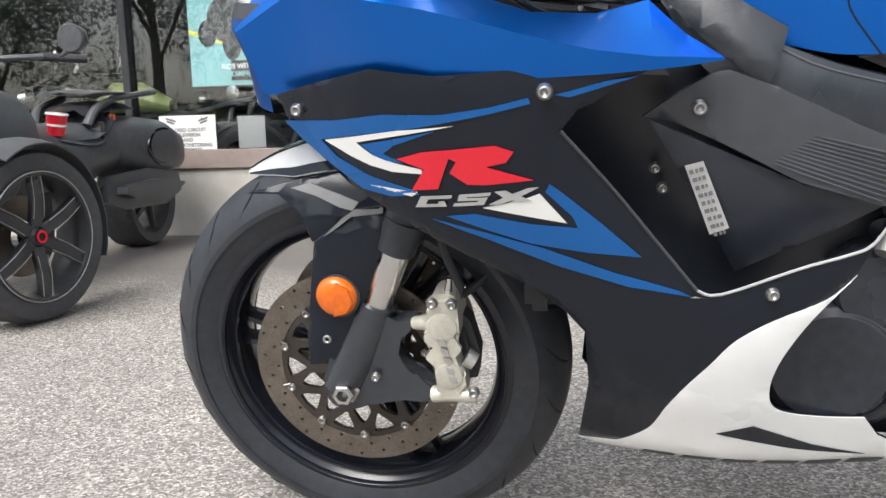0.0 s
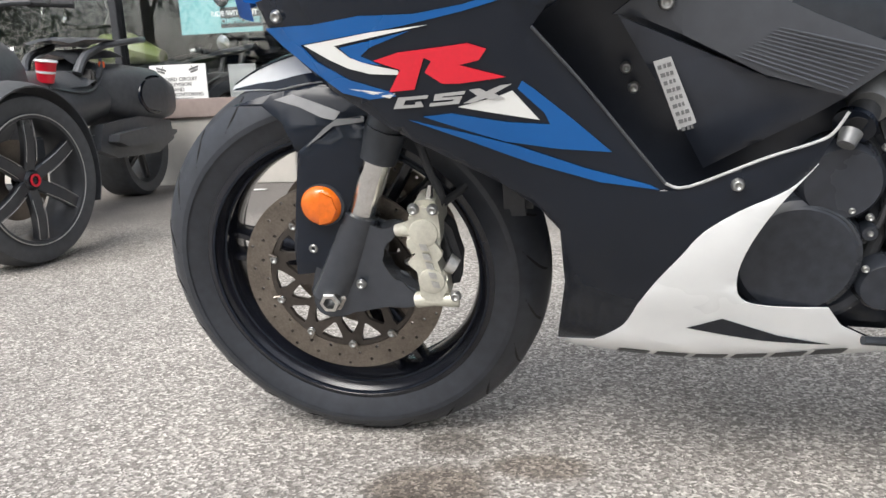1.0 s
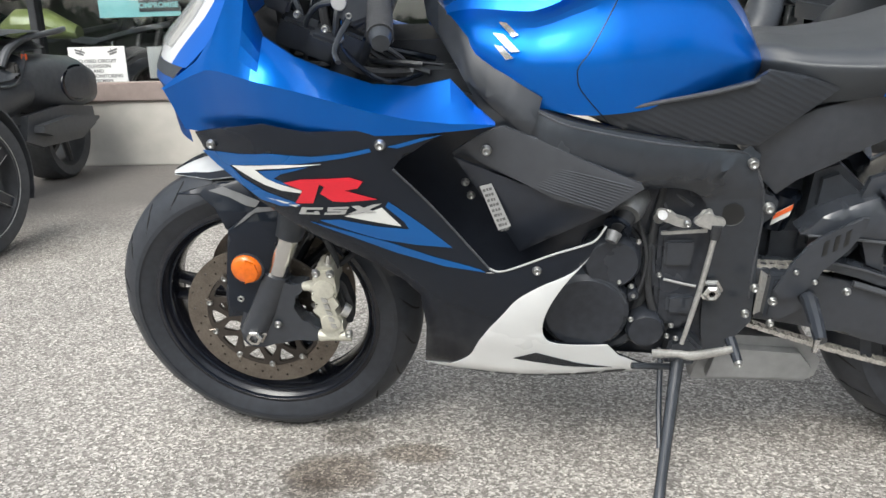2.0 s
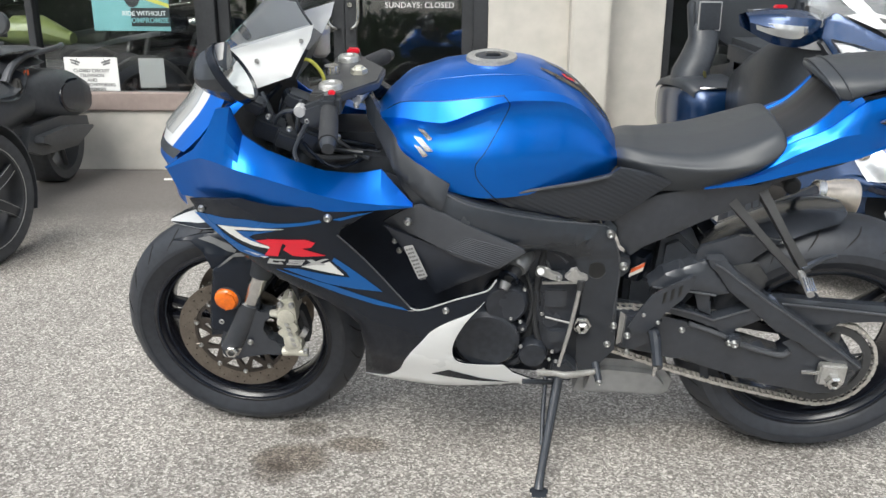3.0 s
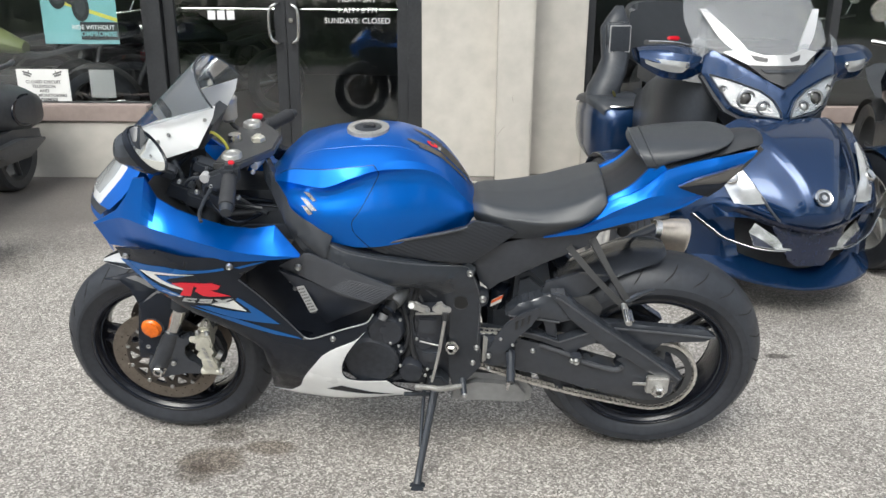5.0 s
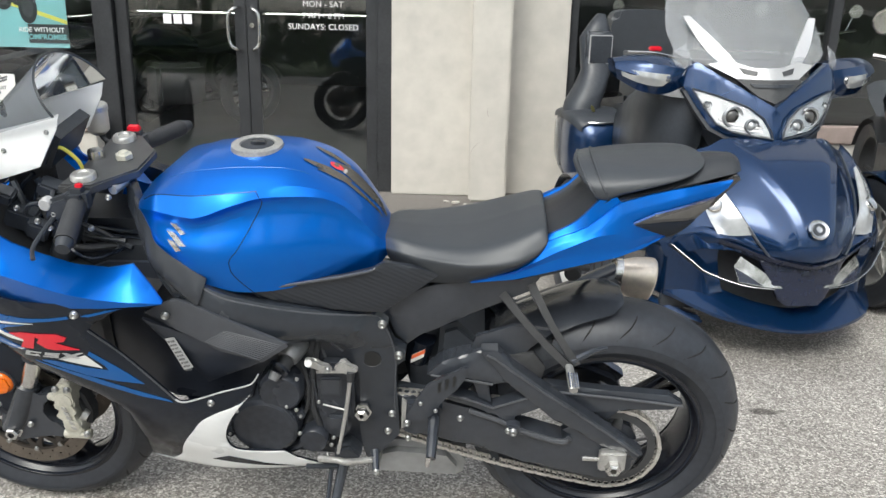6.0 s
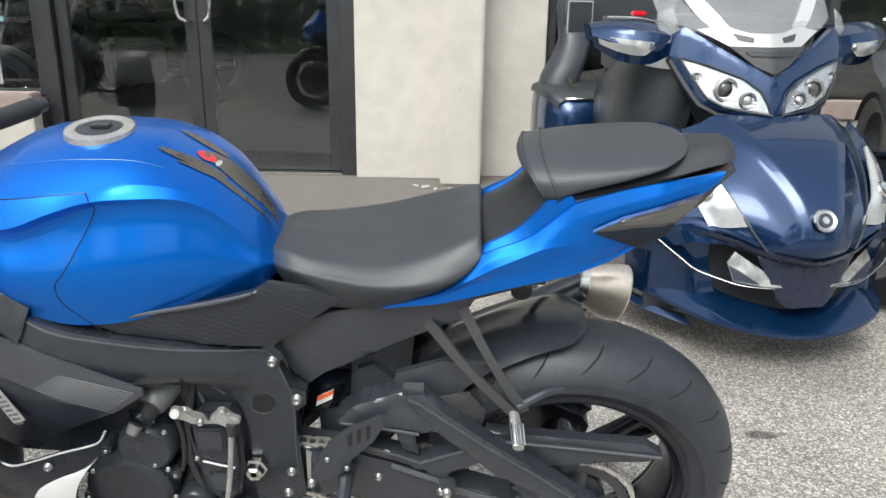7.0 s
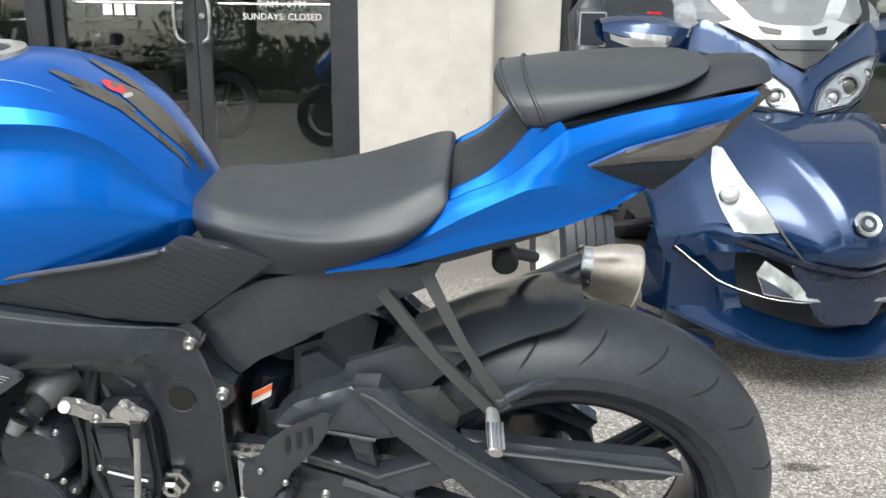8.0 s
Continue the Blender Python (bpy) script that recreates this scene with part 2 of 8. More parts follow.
# dusty rubber, its grey raised further for the same haze
DUSTTYRE = mat("dusty_hazed_tyre", (0.052, 0.054, 0.058), 0.6, 0.0, 0.0, 40, 0.25, 0.15, 300)
BOLTM = mat("zinc_bolt", (0.36, 0.36, 0.35), 0.32, 0.9, 0.0, 200, 0.15)
EMBLEM = mat("polished_emblem", (0.58, 0.58, 0.58), 0.2, 0.9, 0.3, 60, 0.08)
# paints light caught along black ribs and edges; also plain grey for looms
EDGE = mat("lit_edge_and_trim_grey", (0.055, 0.058, 0.065), 0.36, 0.0, 0.0, 60, 0.15)
GREYRIM = mat("grey_cast_wheel", (0.050, 0.052, 0.057), 0.34, 0.4, 0.1, 60, 0.12)
LAMP = mat("lamp_reflector", (0.50, 0.51, 0.51), 0.18, 0.6, 0.5, 25, 0.15, 0.3, 60)
SIDELAMP = mat("side_lamp_lens", (0.52, 0.53, 0.54), 0.16, 0.5, 0.8, 30, 0.18, 0.4, 40)
HEADLENS = mat("clear_headlamp", (0.62, 0.63, 0.64), 0.12, 0.1, 1.0, 40, 0.12)
ORANGE = mat("orange_print", (0.75, 0.13, 0.03), 0.5)
INK = mat("grey_ink", (0.13, 0.13, 0.13), 0.6)
WHITEINK = mat("white_vinyl_letters", (0.75, 0.75, 0.75), 0.5)
TEALP = mat("teal_poster", (0.2, 0.44, 0.46), 0.5, 0.0, 0.0, 6, 0.1)
YELLOW = mat("yellow_print", (0.62, 0.58, 0.1), 0.5)
BARK = mat("tree_bark", (0.11, 0.085, 0.065), 0.9, 0.0, 0.0, 12, 0.25, 0.6, 30)
LEAF = mat("tree_leaves", (0.075, 0.12, 0.04), 0.6, 0.0, 0.0, 3, 0.4)
LIME = mat("lime_paint", (0.22, 0.26, 0.10), 0.35, 0.0, 0.5, 12, 0.1)
COLLECT = mat("grey_exhaust_box", (0.27, 0.272, 0.275), 0.42, 0.4, 0.0, 30, 0.2, 0.1, 300)
CASTGREY = mat("grey_cast_neck", (0.17, 0.172, 0.175), 0.4, 0.4, 0.0, 100, 0.2, 0.1, 400)
LAWN = mat("mown_grass", (0.085, 0.125, 0.04), 0.9, 0.0, 0.0, 6, 0.3, 0.8, 60)
YLEAF = mat("dry_yellow_leaf", (0.5, 0.46, 0.18), 0.7, 0.0, 0.0, 100, 0.2)


# ---- mesh helpers ----
def finish(name, bm, material, parent=None, label="", angle=35):
    bmesh.ops.recalc_face_normals(bm, faces=bm.faces)
    me = bpy.data.meshes.new(name)
    bm.to_mesh(me)
    bm.free()
    me.shade_smooth()
    me.set_sharp_from_angle(angle=radians(angle))
    me.materials.append(material)
    ob = new(name, me)
    if parent is not None:
        ob.parent = parent
    if label:
        ob["label"] = label
    return ob


def part(name, bm, material, parent, label="", angle=35):
    return finish(name, bm, material, parent, label, angle)


def thing(name, m, label, category, group=""):
    e = new(name)
    e.matrix_basis = m
    e.empty_display_size = 0.1
    return tagged(e, label, category, group)


def curve_through(pts, n=8, closed=False):
    """Points along a smooth curve through pts (2D or 3D)."""
    p = [Vector(q) for q in pts]
    out, k = [], len(p)
    for i in range(k if closed else k - 1):
        a, b, c, d = (p[(i - 1) % k], p[i], p[(i + 1) % k], p[(i + 2) % k]) if closed else (p[max(i - 1, 0)], p[i], p[i + 1], p[min(i + 2, k - 1)])
        for j in range(n):
            t = j / n
            out.append(0.5 * ((2 * b) + (c - a) * t + (2 * a - 5 * b + 4 * c - d) * t * t + (3 * b - a - 3 * c + d) * t ** 3))
    if not closed:
        out.append(p[-1])
    return out


def plate(outline, v, thick=0.004, step=0.02, soft=0, roll=0.0, side=1):
    """A shell whose outline is given in length and height, v its sideways place (number or function); cut into a fine grid, so that it can curve."""
    pts = [tuple(q) for q in (curve_through(outline, soft, True) if soft else outline)]
    bm = bmesh.new()
    f = bm.faces.new([bm.verts.new((a, 0, b)) for a, b in pts])
    bm.normal_update()
    bmesh.ops.triangulate(bm, faces=[f])
    if callable(v):
        for axis in (0, 2):
            lo, hi = min(q[axis // 2] for q in pts), max(q[axis // 2] for q in pts)
            k = math.floor(lo / step) + 1
            while k * step < hi:
                co = [0, 0, 0]
                co[axis] = k * step
                no = (1, 0, 0) if axis == 0 else (0, 0, 1)
                bmesh.ops.bisect_plane(bm, geom=bm.verts[:] + bm.edges[:] + bm.faces[:], plane_co=co, plane_no=no, dist=1e-6)
                k += 1
        bmesh.ops.dissolve_degenerate(bm, dist=1e-5, edges=bm.edges)
    rim = [x for x in bm.verts if x.is_boundary]
    for x in bm.verts:
        x.co.y = v(x.co.x, x.co.z) if callable(v) else v
    for x in rim:
        x.co.y += roll
    front = bm.faces[:]
    bmesh.ops.recalc_face_normals(bm, faces=front)
    if sum(f.normal.y * f.calc_area() for f in front) > 0:
        bmesh.ops.reverse_faces(bm, faces=front)
    if thick:
        top = {x: bm.verts.new(x.co + Vector((0, thick, 0))) for x in bm.verts[:]}
        edges = [e for e in bm.edges if e.is_boundary]
        for f in front:
            bm.faces.new([top[x] for x in reversed(f.verts)])
        for e in edges:
            a, b = e.verts
            bm.faces.new((a, b, top[b], top[a]))
    if side < 0:
        for x in bm.verts:
            x.co.y *= -1
    return bm


def solid(outline, y0, y1, bevel=0.003, soft=0):
    """A thick flat piece: the outline in length and height, from y0 to y1, with rounded edges."""
    pts = [tuple(q) for q in (curve_through(outline, soft, True) if soft else outline)]
    bm = bmesh.new()
    a, b = [bm.verts.new((x, y0, z)) for x, z in pts], [bm.verts.new((x, y1, z)) for x, z in pts]
    caps = [bm.faces.new(a), bm.faces.new(list(reversed(b)))]
    for i in range(len(pts)):
        j = (i + 1) % len(pts)
        bm.faces.new((a[j], a[i], b[i], b[j]))
    if bevel:
        bmesh.ops.bevel(bm, geom=[e for f in caps for e in f.edges], offset=bevel, segments=2, affect="EDGES", clamp_overlap=True)
    return bm


def box(x0, y0, z0, x1, y1, z1, bevel=0.004, seg=2):
    bm = bmesh.new()
    bmesh.ops.create_cube(bm, size=1, matrix=Matrix.Translation(((x0 + x1) / 2, (y0 + y1) / 2, (z0 + z1) / 2)) @ Matrix.Diagonal((x1 - x0, y1 - y0, z1 - z0, 1)))
    if bevel:
        bmesh.ops.bevel(bm, geom=bm.edges[:], offset=bevel, segments=seg, affect="EDGES", clamp_overlap=True)
    return bm


def tube(pts, r, seg=10, n=5, flat=1.0, bm=None):
    """A round bar along a smooth line; r a number or one radius per point."""
    line = curve_through(pts, n) if n > 1 else [Vector(p) for p in pts]
    k = len(line)
    bm = bm or bmesh.new()
    rings = []
    up = None
    for i, p in enumerate(line):
        d = (line[min(i + 1, k - 1)] - line[max(i - 1, 0)]).normalized()
        if up is None:
            up = d.orthogonal().normalized()
        up = (up - d * up.dot(d)).normalized()
        s = d.cross(up)
        if isinstance(r, (tuple, list)):
            f = i / (k - 1) * (len(r) - 1)
            j = min(int(f), len(r) - 2)
            rad = r[j] + (r[j + 1] - r[j]) * (f - j)
        else:
            rad = r
        rings.append([bm.verts.new(p + rad * (math.cos(6.28318 * q / seg) * up * flat + math.sin(6.28318 * q / seg) * s)) for q in range(seg)])
    for a, b in zip(rings, rings[1:]):
        for q in range(seg):
            bm.faces.new((a[q], a[(q + 1) % seg], b[(q + 1) % seg], b[q]))
    bm.faces.new(list(reversed(rings[0]))), bm.faces.new(rings[-1])
    return bm


def lathe(profile, seg=64, centre=(0, 0, 0), closed=True, bm=None, axis="y"):
    """Turn a profile of (radius, sideways) round the sideways axis."""
    bm = bm or bmesh.new()
    c = Vector(centre)
    rings = []
    for i in range(seg):
        a = 2 * math.pi * i / seg
        ca, sa = math.cos(a), math.sin(a)
        if axis == "y":
            rings.append([bm.verts.new(c + Vector((r * ca, y, r * sa))) for r, y in profile])
        elif axis == "z":
            rings.append([bm.verts.new(c + Vector((r * ca, r * sa, y))) for r, y in profile])
        else:
            rings.append([bm.verts.new(c + Vector((y, r * ca, r * sa))) for r, y in profile])
    m = len(profile)
    for i in range(seg):
        a, b = rings[i], rings[(i + 1) % seg]
        for j in range(m if closed else m - 1):
            k = (j + 1) % m
            bm.faces.new((a[j], a[k], b[k], b[j]))
    if not closed:
        for j in (0, m - 1):
            if profile[j][0] > 1e-4:
                bm.faces.new([r[j] for r in rings])
    bmesh.ops.remove_doubles(bm, verts=bm.verts, dist=1e-5)
    return bm


def loft(rings, closed_ring=False, caps=True):
    """Skin over rows of points of equal count."""
    bm = bmesh.new()
    rows = [[bm.verts.new(p) for p in ring] for ring in rings]
    m = len(rows[0])
    for a, b in zip(rows, rows[1:]):
        for j in range(m if closed_ring else m - 1):
            k = (j + 1) % m
            bm.faces.new((a[j], a[k], b[k], b[j]))
    if caps:
        for r in (rows[0], rows[-1]):
            bm.faces.new(r)
    bmesh.ops.remove_doubles(bm, verts=bm.verts, dist=1e-5)
    return bm


def interp(x, xs, ys):
    return float(np.interp(x, xs, ys))


def smooth_rows(table, n):
    """A finer table, its rows on smooth curves through the given rows."""
    cols = list(zip(*table))
    k = len(table)
    fine = []
    for i in range(n + 1):
        f = i / n * (k - 1)
        j = min(int(f), k - 2)
        t = f - j
        row = []
        for c in cols:
            a, b, d, e = c[max(j - 1, 0)], c[j], c[j + 1], c[min(j + 2, k - 1)]
            row.append(0.5 * (2 * b + (d - a) * t + (2 * a - 5 * b + 4 * d - e) * t * t + (3 * b - a - 3 * d + e) * t ** 3))
        fine.append(row)
    return fine


def skin(lines, n=20, m=3, thick=0.0, shift=None):
    """A panel over feature lines: each line smooth along its length, straight facets between lines."""
    rows = []
    fine = [[Vector(r) for r in smooth_rows(L, n)] for L in lines]
    for a, b in zip(fine, fine[1:]):
        for k in range(m):
            rows.append([p.lerp(q, k / m) for p, q in zip(a, b)])
    rows.append(fine[-1])
    bm = loft(rows, caps=False)
    if shift:
        front = bm.faces[:]
        edges = [e for e in bm.edges if e.is_boundary]
        top = {x: bm.verts.new(x.co + Vector(shift)) for x in bm.verts[:]}
        for f in front:
            bm.faces.new([top[x] for x in reversed(f.verts)])
        for e in edges:
            bm.faces.new((e.verts[0], e.verts[1], top[e.verts[1]], top[e.verts[0]]))
    elif thick:
        bmesh.ops.recalc_face_normals(bm, faces=bm.faces[:])
        bmesh.ops.solidify(bm, geom=bm.faces[:], thickness=thick)
    return bm


def tilted(bm, m):
    bmesh.ops.transform(bm, matrix=m, verts=bm.verts)
    return bm


def bolt_mesh(r=0.007, h=0.006):
    """A socket-head screw, its head towards -y."""
    bm = lathe([(0.0001, -h * 0.35), (r * 0.5, -h * 0.35), (r * 0.55, -h), (r * 0.85, -h), (r, -h * 0.75), (r, 0), (r * 1.25, 0.001), (r * 1.25, 0.003), (0.0001, 0.003)], 12, closed=False)
    return bm


def text_mesh(words, size, name="letters", bold=0.0, spacing=1.0):
    """Letters as a mesh in the x-z plane, facing -y, centred."""
    c = bpy.data.curves.new(name, "FONT")
    c.body, c.size, c.align_x, c.align_y, c.extrude, c.offset, c.space_character = words, size, "CENTER", "CENTER", 0.0008, bold, spacing
    c.resolution_u = 3
    o = bpy.data.objects.new(name, c)
    me = bpy.data.meshes.new_from_object(o)
    bpy.data.objects.remove(o)
    bpy.data.curves.remove(c)
    me.transform(pose(0, 0, 0, 90, 0, 0))
    return me


def letters(words, size, at, material, parent, bold=0.0, spacing=1.0):
    me = text_mesh(words, size, "letters", bold, spacing)
    me.transform(Matrix.Translation(at))
    me.materials.append(material)
    ob = new("letters", me)
    ob.parent = parent
    return ob


def structure(name, bm, material, label, parent=None):
    ob = finish(name, bm, material, parent)
    return tagged(ob, label, "", "", "structure") if parent is None else ob


# ---- ground ----
bm = bmesh.new()
bmesh.ops.create_grid(bm, x_segments=40, y_segments=40, size=150)
structure("ground", bm, PAVING, "grey exposed-aggregate paving with dark stains")

bm = bmesh.new()
bmesh.ops.create_grid(bm, x_segments=1, y_segments=1, size=1.0, matrix=Matrix.Translation((0, -17.5, 0.02)) @ Matrix.Diagonal((40, 7, 1, 1)))
structure("lawn", bm, LAWN, "mown green lawn across the lot")

# ---- building ----
structure("wall_west", box(-9, 4.52, 0, -1.50, 4.635, 0.392, 0.006), STUCCO, "low cream stucco wall under the shop window")
structure("sill_west", box(-9, 4.50, 0.394, -1.485, 4.63, 0.505, 0.008), SILL, "mauve painted sill under the shop window")
structure("wall_door_side", box(0.372, 4.66, 0, 0.90, 5.1, 3.4, 0.006), STUCCO, "cream stucco wall beside the glass doors")
structure("pilaster", box(0.882, 4.50, 0, 1.122, 4.9, 3.4, 0.012), STUCCO, "cream stucco pilaster with a chipped foot")
structure("wall_recess", box(1.10, 4.75, 0, 1.502, 5.1, 3.4, 0.006), STUCCO, "cream stucco wall beside the pilaster")
structure("wall_east", box(1.502, 4.72, 0, 9, 4.92, 0.392, 0.006), STUCCO, "low cream stucco wall under the second shop window")
structure("sill_east", box(1.502, 4.70, 0.394, 9, 4.80, 0.505, 0.008), SILL, "mauve painted sill under the second shop window")
structure("sill_step", box(-9, 4.64, 0.2, -1.49, 5.0, 0.452, 0.002), BRONZE, "dark step under the window frame")
structure("wall_above", box(-9, 4.6, 2.9, 9, 5.1, 4.6, 0.01), STUCCO, "cream stucco band above the shop front")
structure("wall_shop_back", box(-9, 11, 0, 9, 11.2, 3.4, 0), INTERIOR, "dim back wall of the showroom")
structure("wall_shop_west", box(-9.2, 4.7, 0, -9, 11.2, 4.6, 0), STUCCO, "end wall of the shop")
structure("wall_shop_east", box(9, 4.7, 0, 9.2, 11.2, 4.6, 0), STUCCO, "end wall of the shop")
# unseen ceiling and roof, added to close the room against the sky
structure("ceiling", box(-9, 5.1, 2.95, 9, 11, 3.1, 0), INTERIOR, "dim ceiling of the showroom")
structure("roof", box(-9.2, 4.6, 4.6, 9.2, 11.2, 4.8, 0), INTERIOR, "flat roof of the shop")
structure("floor", box(-9, 4.9, -0.05, 9, 11, 0.012, 0), INFLOOR, "showroom floor with the room's dimness put into its dark colour")


def shop_window(name, x0, x1, y, bars, label):
    """A fixed shop window: frame, upright bars and panes between them."""
    e = new(name)
    tagged(e, label, "window", "", "structure")
    z0, z1 = 0.456, 2.9
    part("frame_rail", box(x0, y - 0.03, z0, x1, y + 0.06, z0 + 0.03), BRONZE, e)
    part("frame_rail", box(x0, y - 0.03, z1 - 0.06, x1, y + 0.06, z1), BRONZE, e)
    for b, w in bars:
        part("mullion", box(b - w / 2, y - 0.035, z0 + 0.031, b + w / 2, y + 0.06, z1 - 0.061), BRONZE, e)
    for (a, wa), (b, wb) in zip(bars, bars[1:]):
        p = part("pane", box(a + wa / 2 - 0.004, y + 0.008, z0 + 0.02, b - wb / 2 + 0.004, y + 0.014, z1 - 0.05, 0), GLASSM, e)
        p.visible_shadow = False
    return e


shop_window("window_1", -8.9, -1.40, 4.82, [(-8.8, 0.06), (-6.6, 0.06), (-4.6, 0.06), (-2.69, 0.05), (-1.49, 0.15)], "dark bronze framed shop window with motorcycles inside")
shop_window("window_2", 1.505, 8.9, 4.84, [(1.535, 0.05), (3.2, 0.06), (5.2, 0.06), (7.2, 0.06), (8.8, 0.06)], "dark bronze framed shop window of the showroom")


def door_leaf(name, x0, x1, handle_x, lock):
    e = new(name)
    tagged(e, "dark bronze glass shop door with a bright pull handle", "door", "", "structure")
    y0, y1 = 4.765, 4.805
    part("stile", box(x0, y0, 0.02, x0 + 0.075, y1, 2.2), BRONZE, e)
    part("stile", box(x1 - 0.075, y0, 0.02, x1, y1, 2.2), BRONZE, e)
    part("bottom_rail", box(x0 + 0.076, y0, 0.02, x1 - 0.076, y1, 0.13), BRONZE, e)
    part("top_rail", box(x0 + 0.076, y0, 2.1, x1 - 0.076, y1, 2.2), BRONZE, e)
    p = part("pane", box(x0 + 0.07, 4.782, 0.12, x1 - 0.07, 4.788, 2.11, 0), GLASSM, e)
    p.visible_shadow = False
    seat_ = Matrix.Translation(((x0 + x1) / 2, 4.785, 0.7))
    p.data.transform(seat_ @ pose(0, 0, 0, -1.4, 0, 1.7 if lock else 0.4) @ seat_.inverted())  # the pane sits a little out of true
    part("push_bar", tube([(x0 + 0.08, 4.86, 1.13), (x1 - 0.08, 4.86, 1.13)], 0.008, 8, 1), CHROME, e, "bright push bar")
    d = 0.055 if lock else -0.055
    part("door_handle", tube([(handle_x, 4.763, 1.17), (handle_x + d * 0.3, 4.70, 1.165), (handle_x + d, 4.69, 1.12), (handle_x + d, 4.69, 0.96), (handle_x + d * 0.3, 4.70, 0.915), (handle_x, 4.763, 0.91)], 0.011, 10, 5), CHROME, e, "bright bent pull handle")
    if lock:
        part("lock", lathe([(0.0001, -0.012), (0.016, -0.012), (0.018, 0), (0.0001, 0)], 16, (x0 + 0.035, 4.764, 1.06), False), CHROME, e)
    return e


door_l = door_leaf("door_1", -1.405, -0.567, -0.605, False)
for k in range(3):
    part("lettering_bar", box(-1.104 + 0.066 * k, 4.778, 1.060, -1.051 + 0.066 * k, 4.781, 1.120, 0.001), WHITEINK, door_l, "unreadable white lettering")
door_r = door_leaf("door_2", -0.563, 0.275, -0.525, True)
frame_e = new("door_frame")
tagged(frame_e, "dark bronze aluminium frame round the glass doors", "door frame", "", "structure")
part("jamb", box(0.277, 4.72, 0, 0.37, 4.86, 2.9), BRONZE, frame_e)
part("jamb", box(-1.497, 4.72, 0, -1.41, 4.86, 2.9), BRONZE, frame_e)
part("lintel", box(-1.409, 4.74, 2.205, 0.276, 4.84, 2.9), BRONZE, frame_e)
part("threshold", box(-1.409, 4.70, 0.0, 0.276, 4.88, 0.018), CHROME, frame_e)
for words, z, s in (("BUSINESS HOURS", 1.262, 0.062), ("MON - SAT", 1.195, 0.055), ("9 AM - 6 PM", 1.125, 0.055), ("SUNDAYS: CLOSED", 1.055, 0.055)):
    letters(words, s * 0.93, (-0.075, 4.780, z + 0.003), WHITEINK, door_r, 0.0, 1.03)


# ---- the sports motorcycle ----
# Its own frame: x from the front axle to the rear, y away from the stand, z up between the wheels; it leans on its stand.
bike = thing("motorcycle", pose(-0.236, 1.26, 0, 11.5, 0, -1.46), "blue, black and white sports motorcycle leaning on its side stand", "motorcycle")

FAIR_U = (-0.05, 0.1, 0.2, 0.3, 0.4, 0.5, 0.6, 0.7)
FAIR_W = (0.25, 0.35, 0.45, 0.55, 0.65, 0.75, 0.85)
FAIR = ((-0.045, -0.078, -0.108, -0.133, -0.154, -0.173, -0.19), (-0.085, -0.124, -0.161, -0.194, -0.22, -0.239, -0.25), (-0.108, -0.15, -0.19, -0.225, -0.25, -0.265, -0.272), (-0.129, -0.174, -0.212, -0.239, -0.257, -0.271, -0.276),
        (-0.154, -0.197, -0.229, -0.243, -0.248, -0.257, -0.266), (-0.169, -0.209, -0.238, -0.248, -0.246, -0.249, -0.259), (-0.166, -0.203, -0.231, -0.244, -0.246, -0.252, -0.261), (-0.153, -0.188, -0.216, -0.234, -0.244, -0.255, -0.264))


def hermite(x, xs, ys):
    i = min(max(int(np.searchsorted(xs, x)) - 1, 0), len(xs) - 2)
    t = (x - xs[i]) / (xs[i + 1] - xs[i])
    if t < 0 or t > 1:
        return ys[i] + (ys[i + 1] - ys[i]) * t
    a, b, c, d = ys[max(i - 1, 0)], ys[i], ys[i + 1], ys[min(i + 2, len(ys) - 1)]
    return 0.5 * (2 * b + (c - a) * t + (2 * a - 5 * b + 4 * c - d) * t * t + (3 * b - a - 3 * c + d) * t ** 3)


def fairing(u, w):
    """How far out the side fairing lies."""
    return hermite(u, FAIR_U, [hermite(w, FAIR_W, row) for row in FAIR])


def belly(u, w):
    """The lower fairing turns in under the engine."""
    return fairing(u, w) + max(0, 0.27 - w) ** 2 * 9


def lift(f, d):
    return lambda u, w: f(u, w) - d


LOWER = [(-0.03, 0.725), (0.03, 0.742), (0.107, 0.76), (0.14, 0.756), (0.179, 0.752), (0.262, 0.757), (0.353, 0.758), (0.41, 0.757), (0.359, 0.732), (0.318, 0.706), (0.308, 0.693), (0.456, 0.503), (0.486, 0.509), (0.552, 0.536), (0.625, 0.561), (0.61, 0.528), (0.57, 0.473), (0.546, 0.423),
         (0.538, 0.379), (0.547, 0.346), (0.579, 0.332), (0.654, 0.323), (0.677, 0.288), (0.722, 0.259), (0.775, 0.233), (0.71, 0.222), (0.544, 0.216), (0.399, 0.203), (0.345, 0.210), (0.318, 0.235), (0.333, 0.356), (0.33, 0.441), (0.307, 0.471), (0.265, 0.504), (0.218, 0.53), (0.138, 0.571), (0.094, 0.598), (0.056, 0.621), (0.017, 0.656), (-0.012, 0.679)]
WHITE_BELLY = [(0.369, 0.249), (0.407, 0.286), (0.426, 0.334), (0.447, 0.375), (0.471, 0.412), (0.494, 0.446), (0.532, 0.474), (0.583, 0.499), (0.610, 0.528), (0.57, 0.473), (0.546, 0.423), (0.538, 0.379), (0.547, 0.346), (0.579, 0.332), (0.654, 0.323), (0.677, 0.288),
               (0.722, 0.259), (0.775, 0.233), (0.71, 0.222), (0.544, 0.216), (0.399, 0.203), (0.345, 0.210), (0.318, 0.237), (0.345, 0.243)]
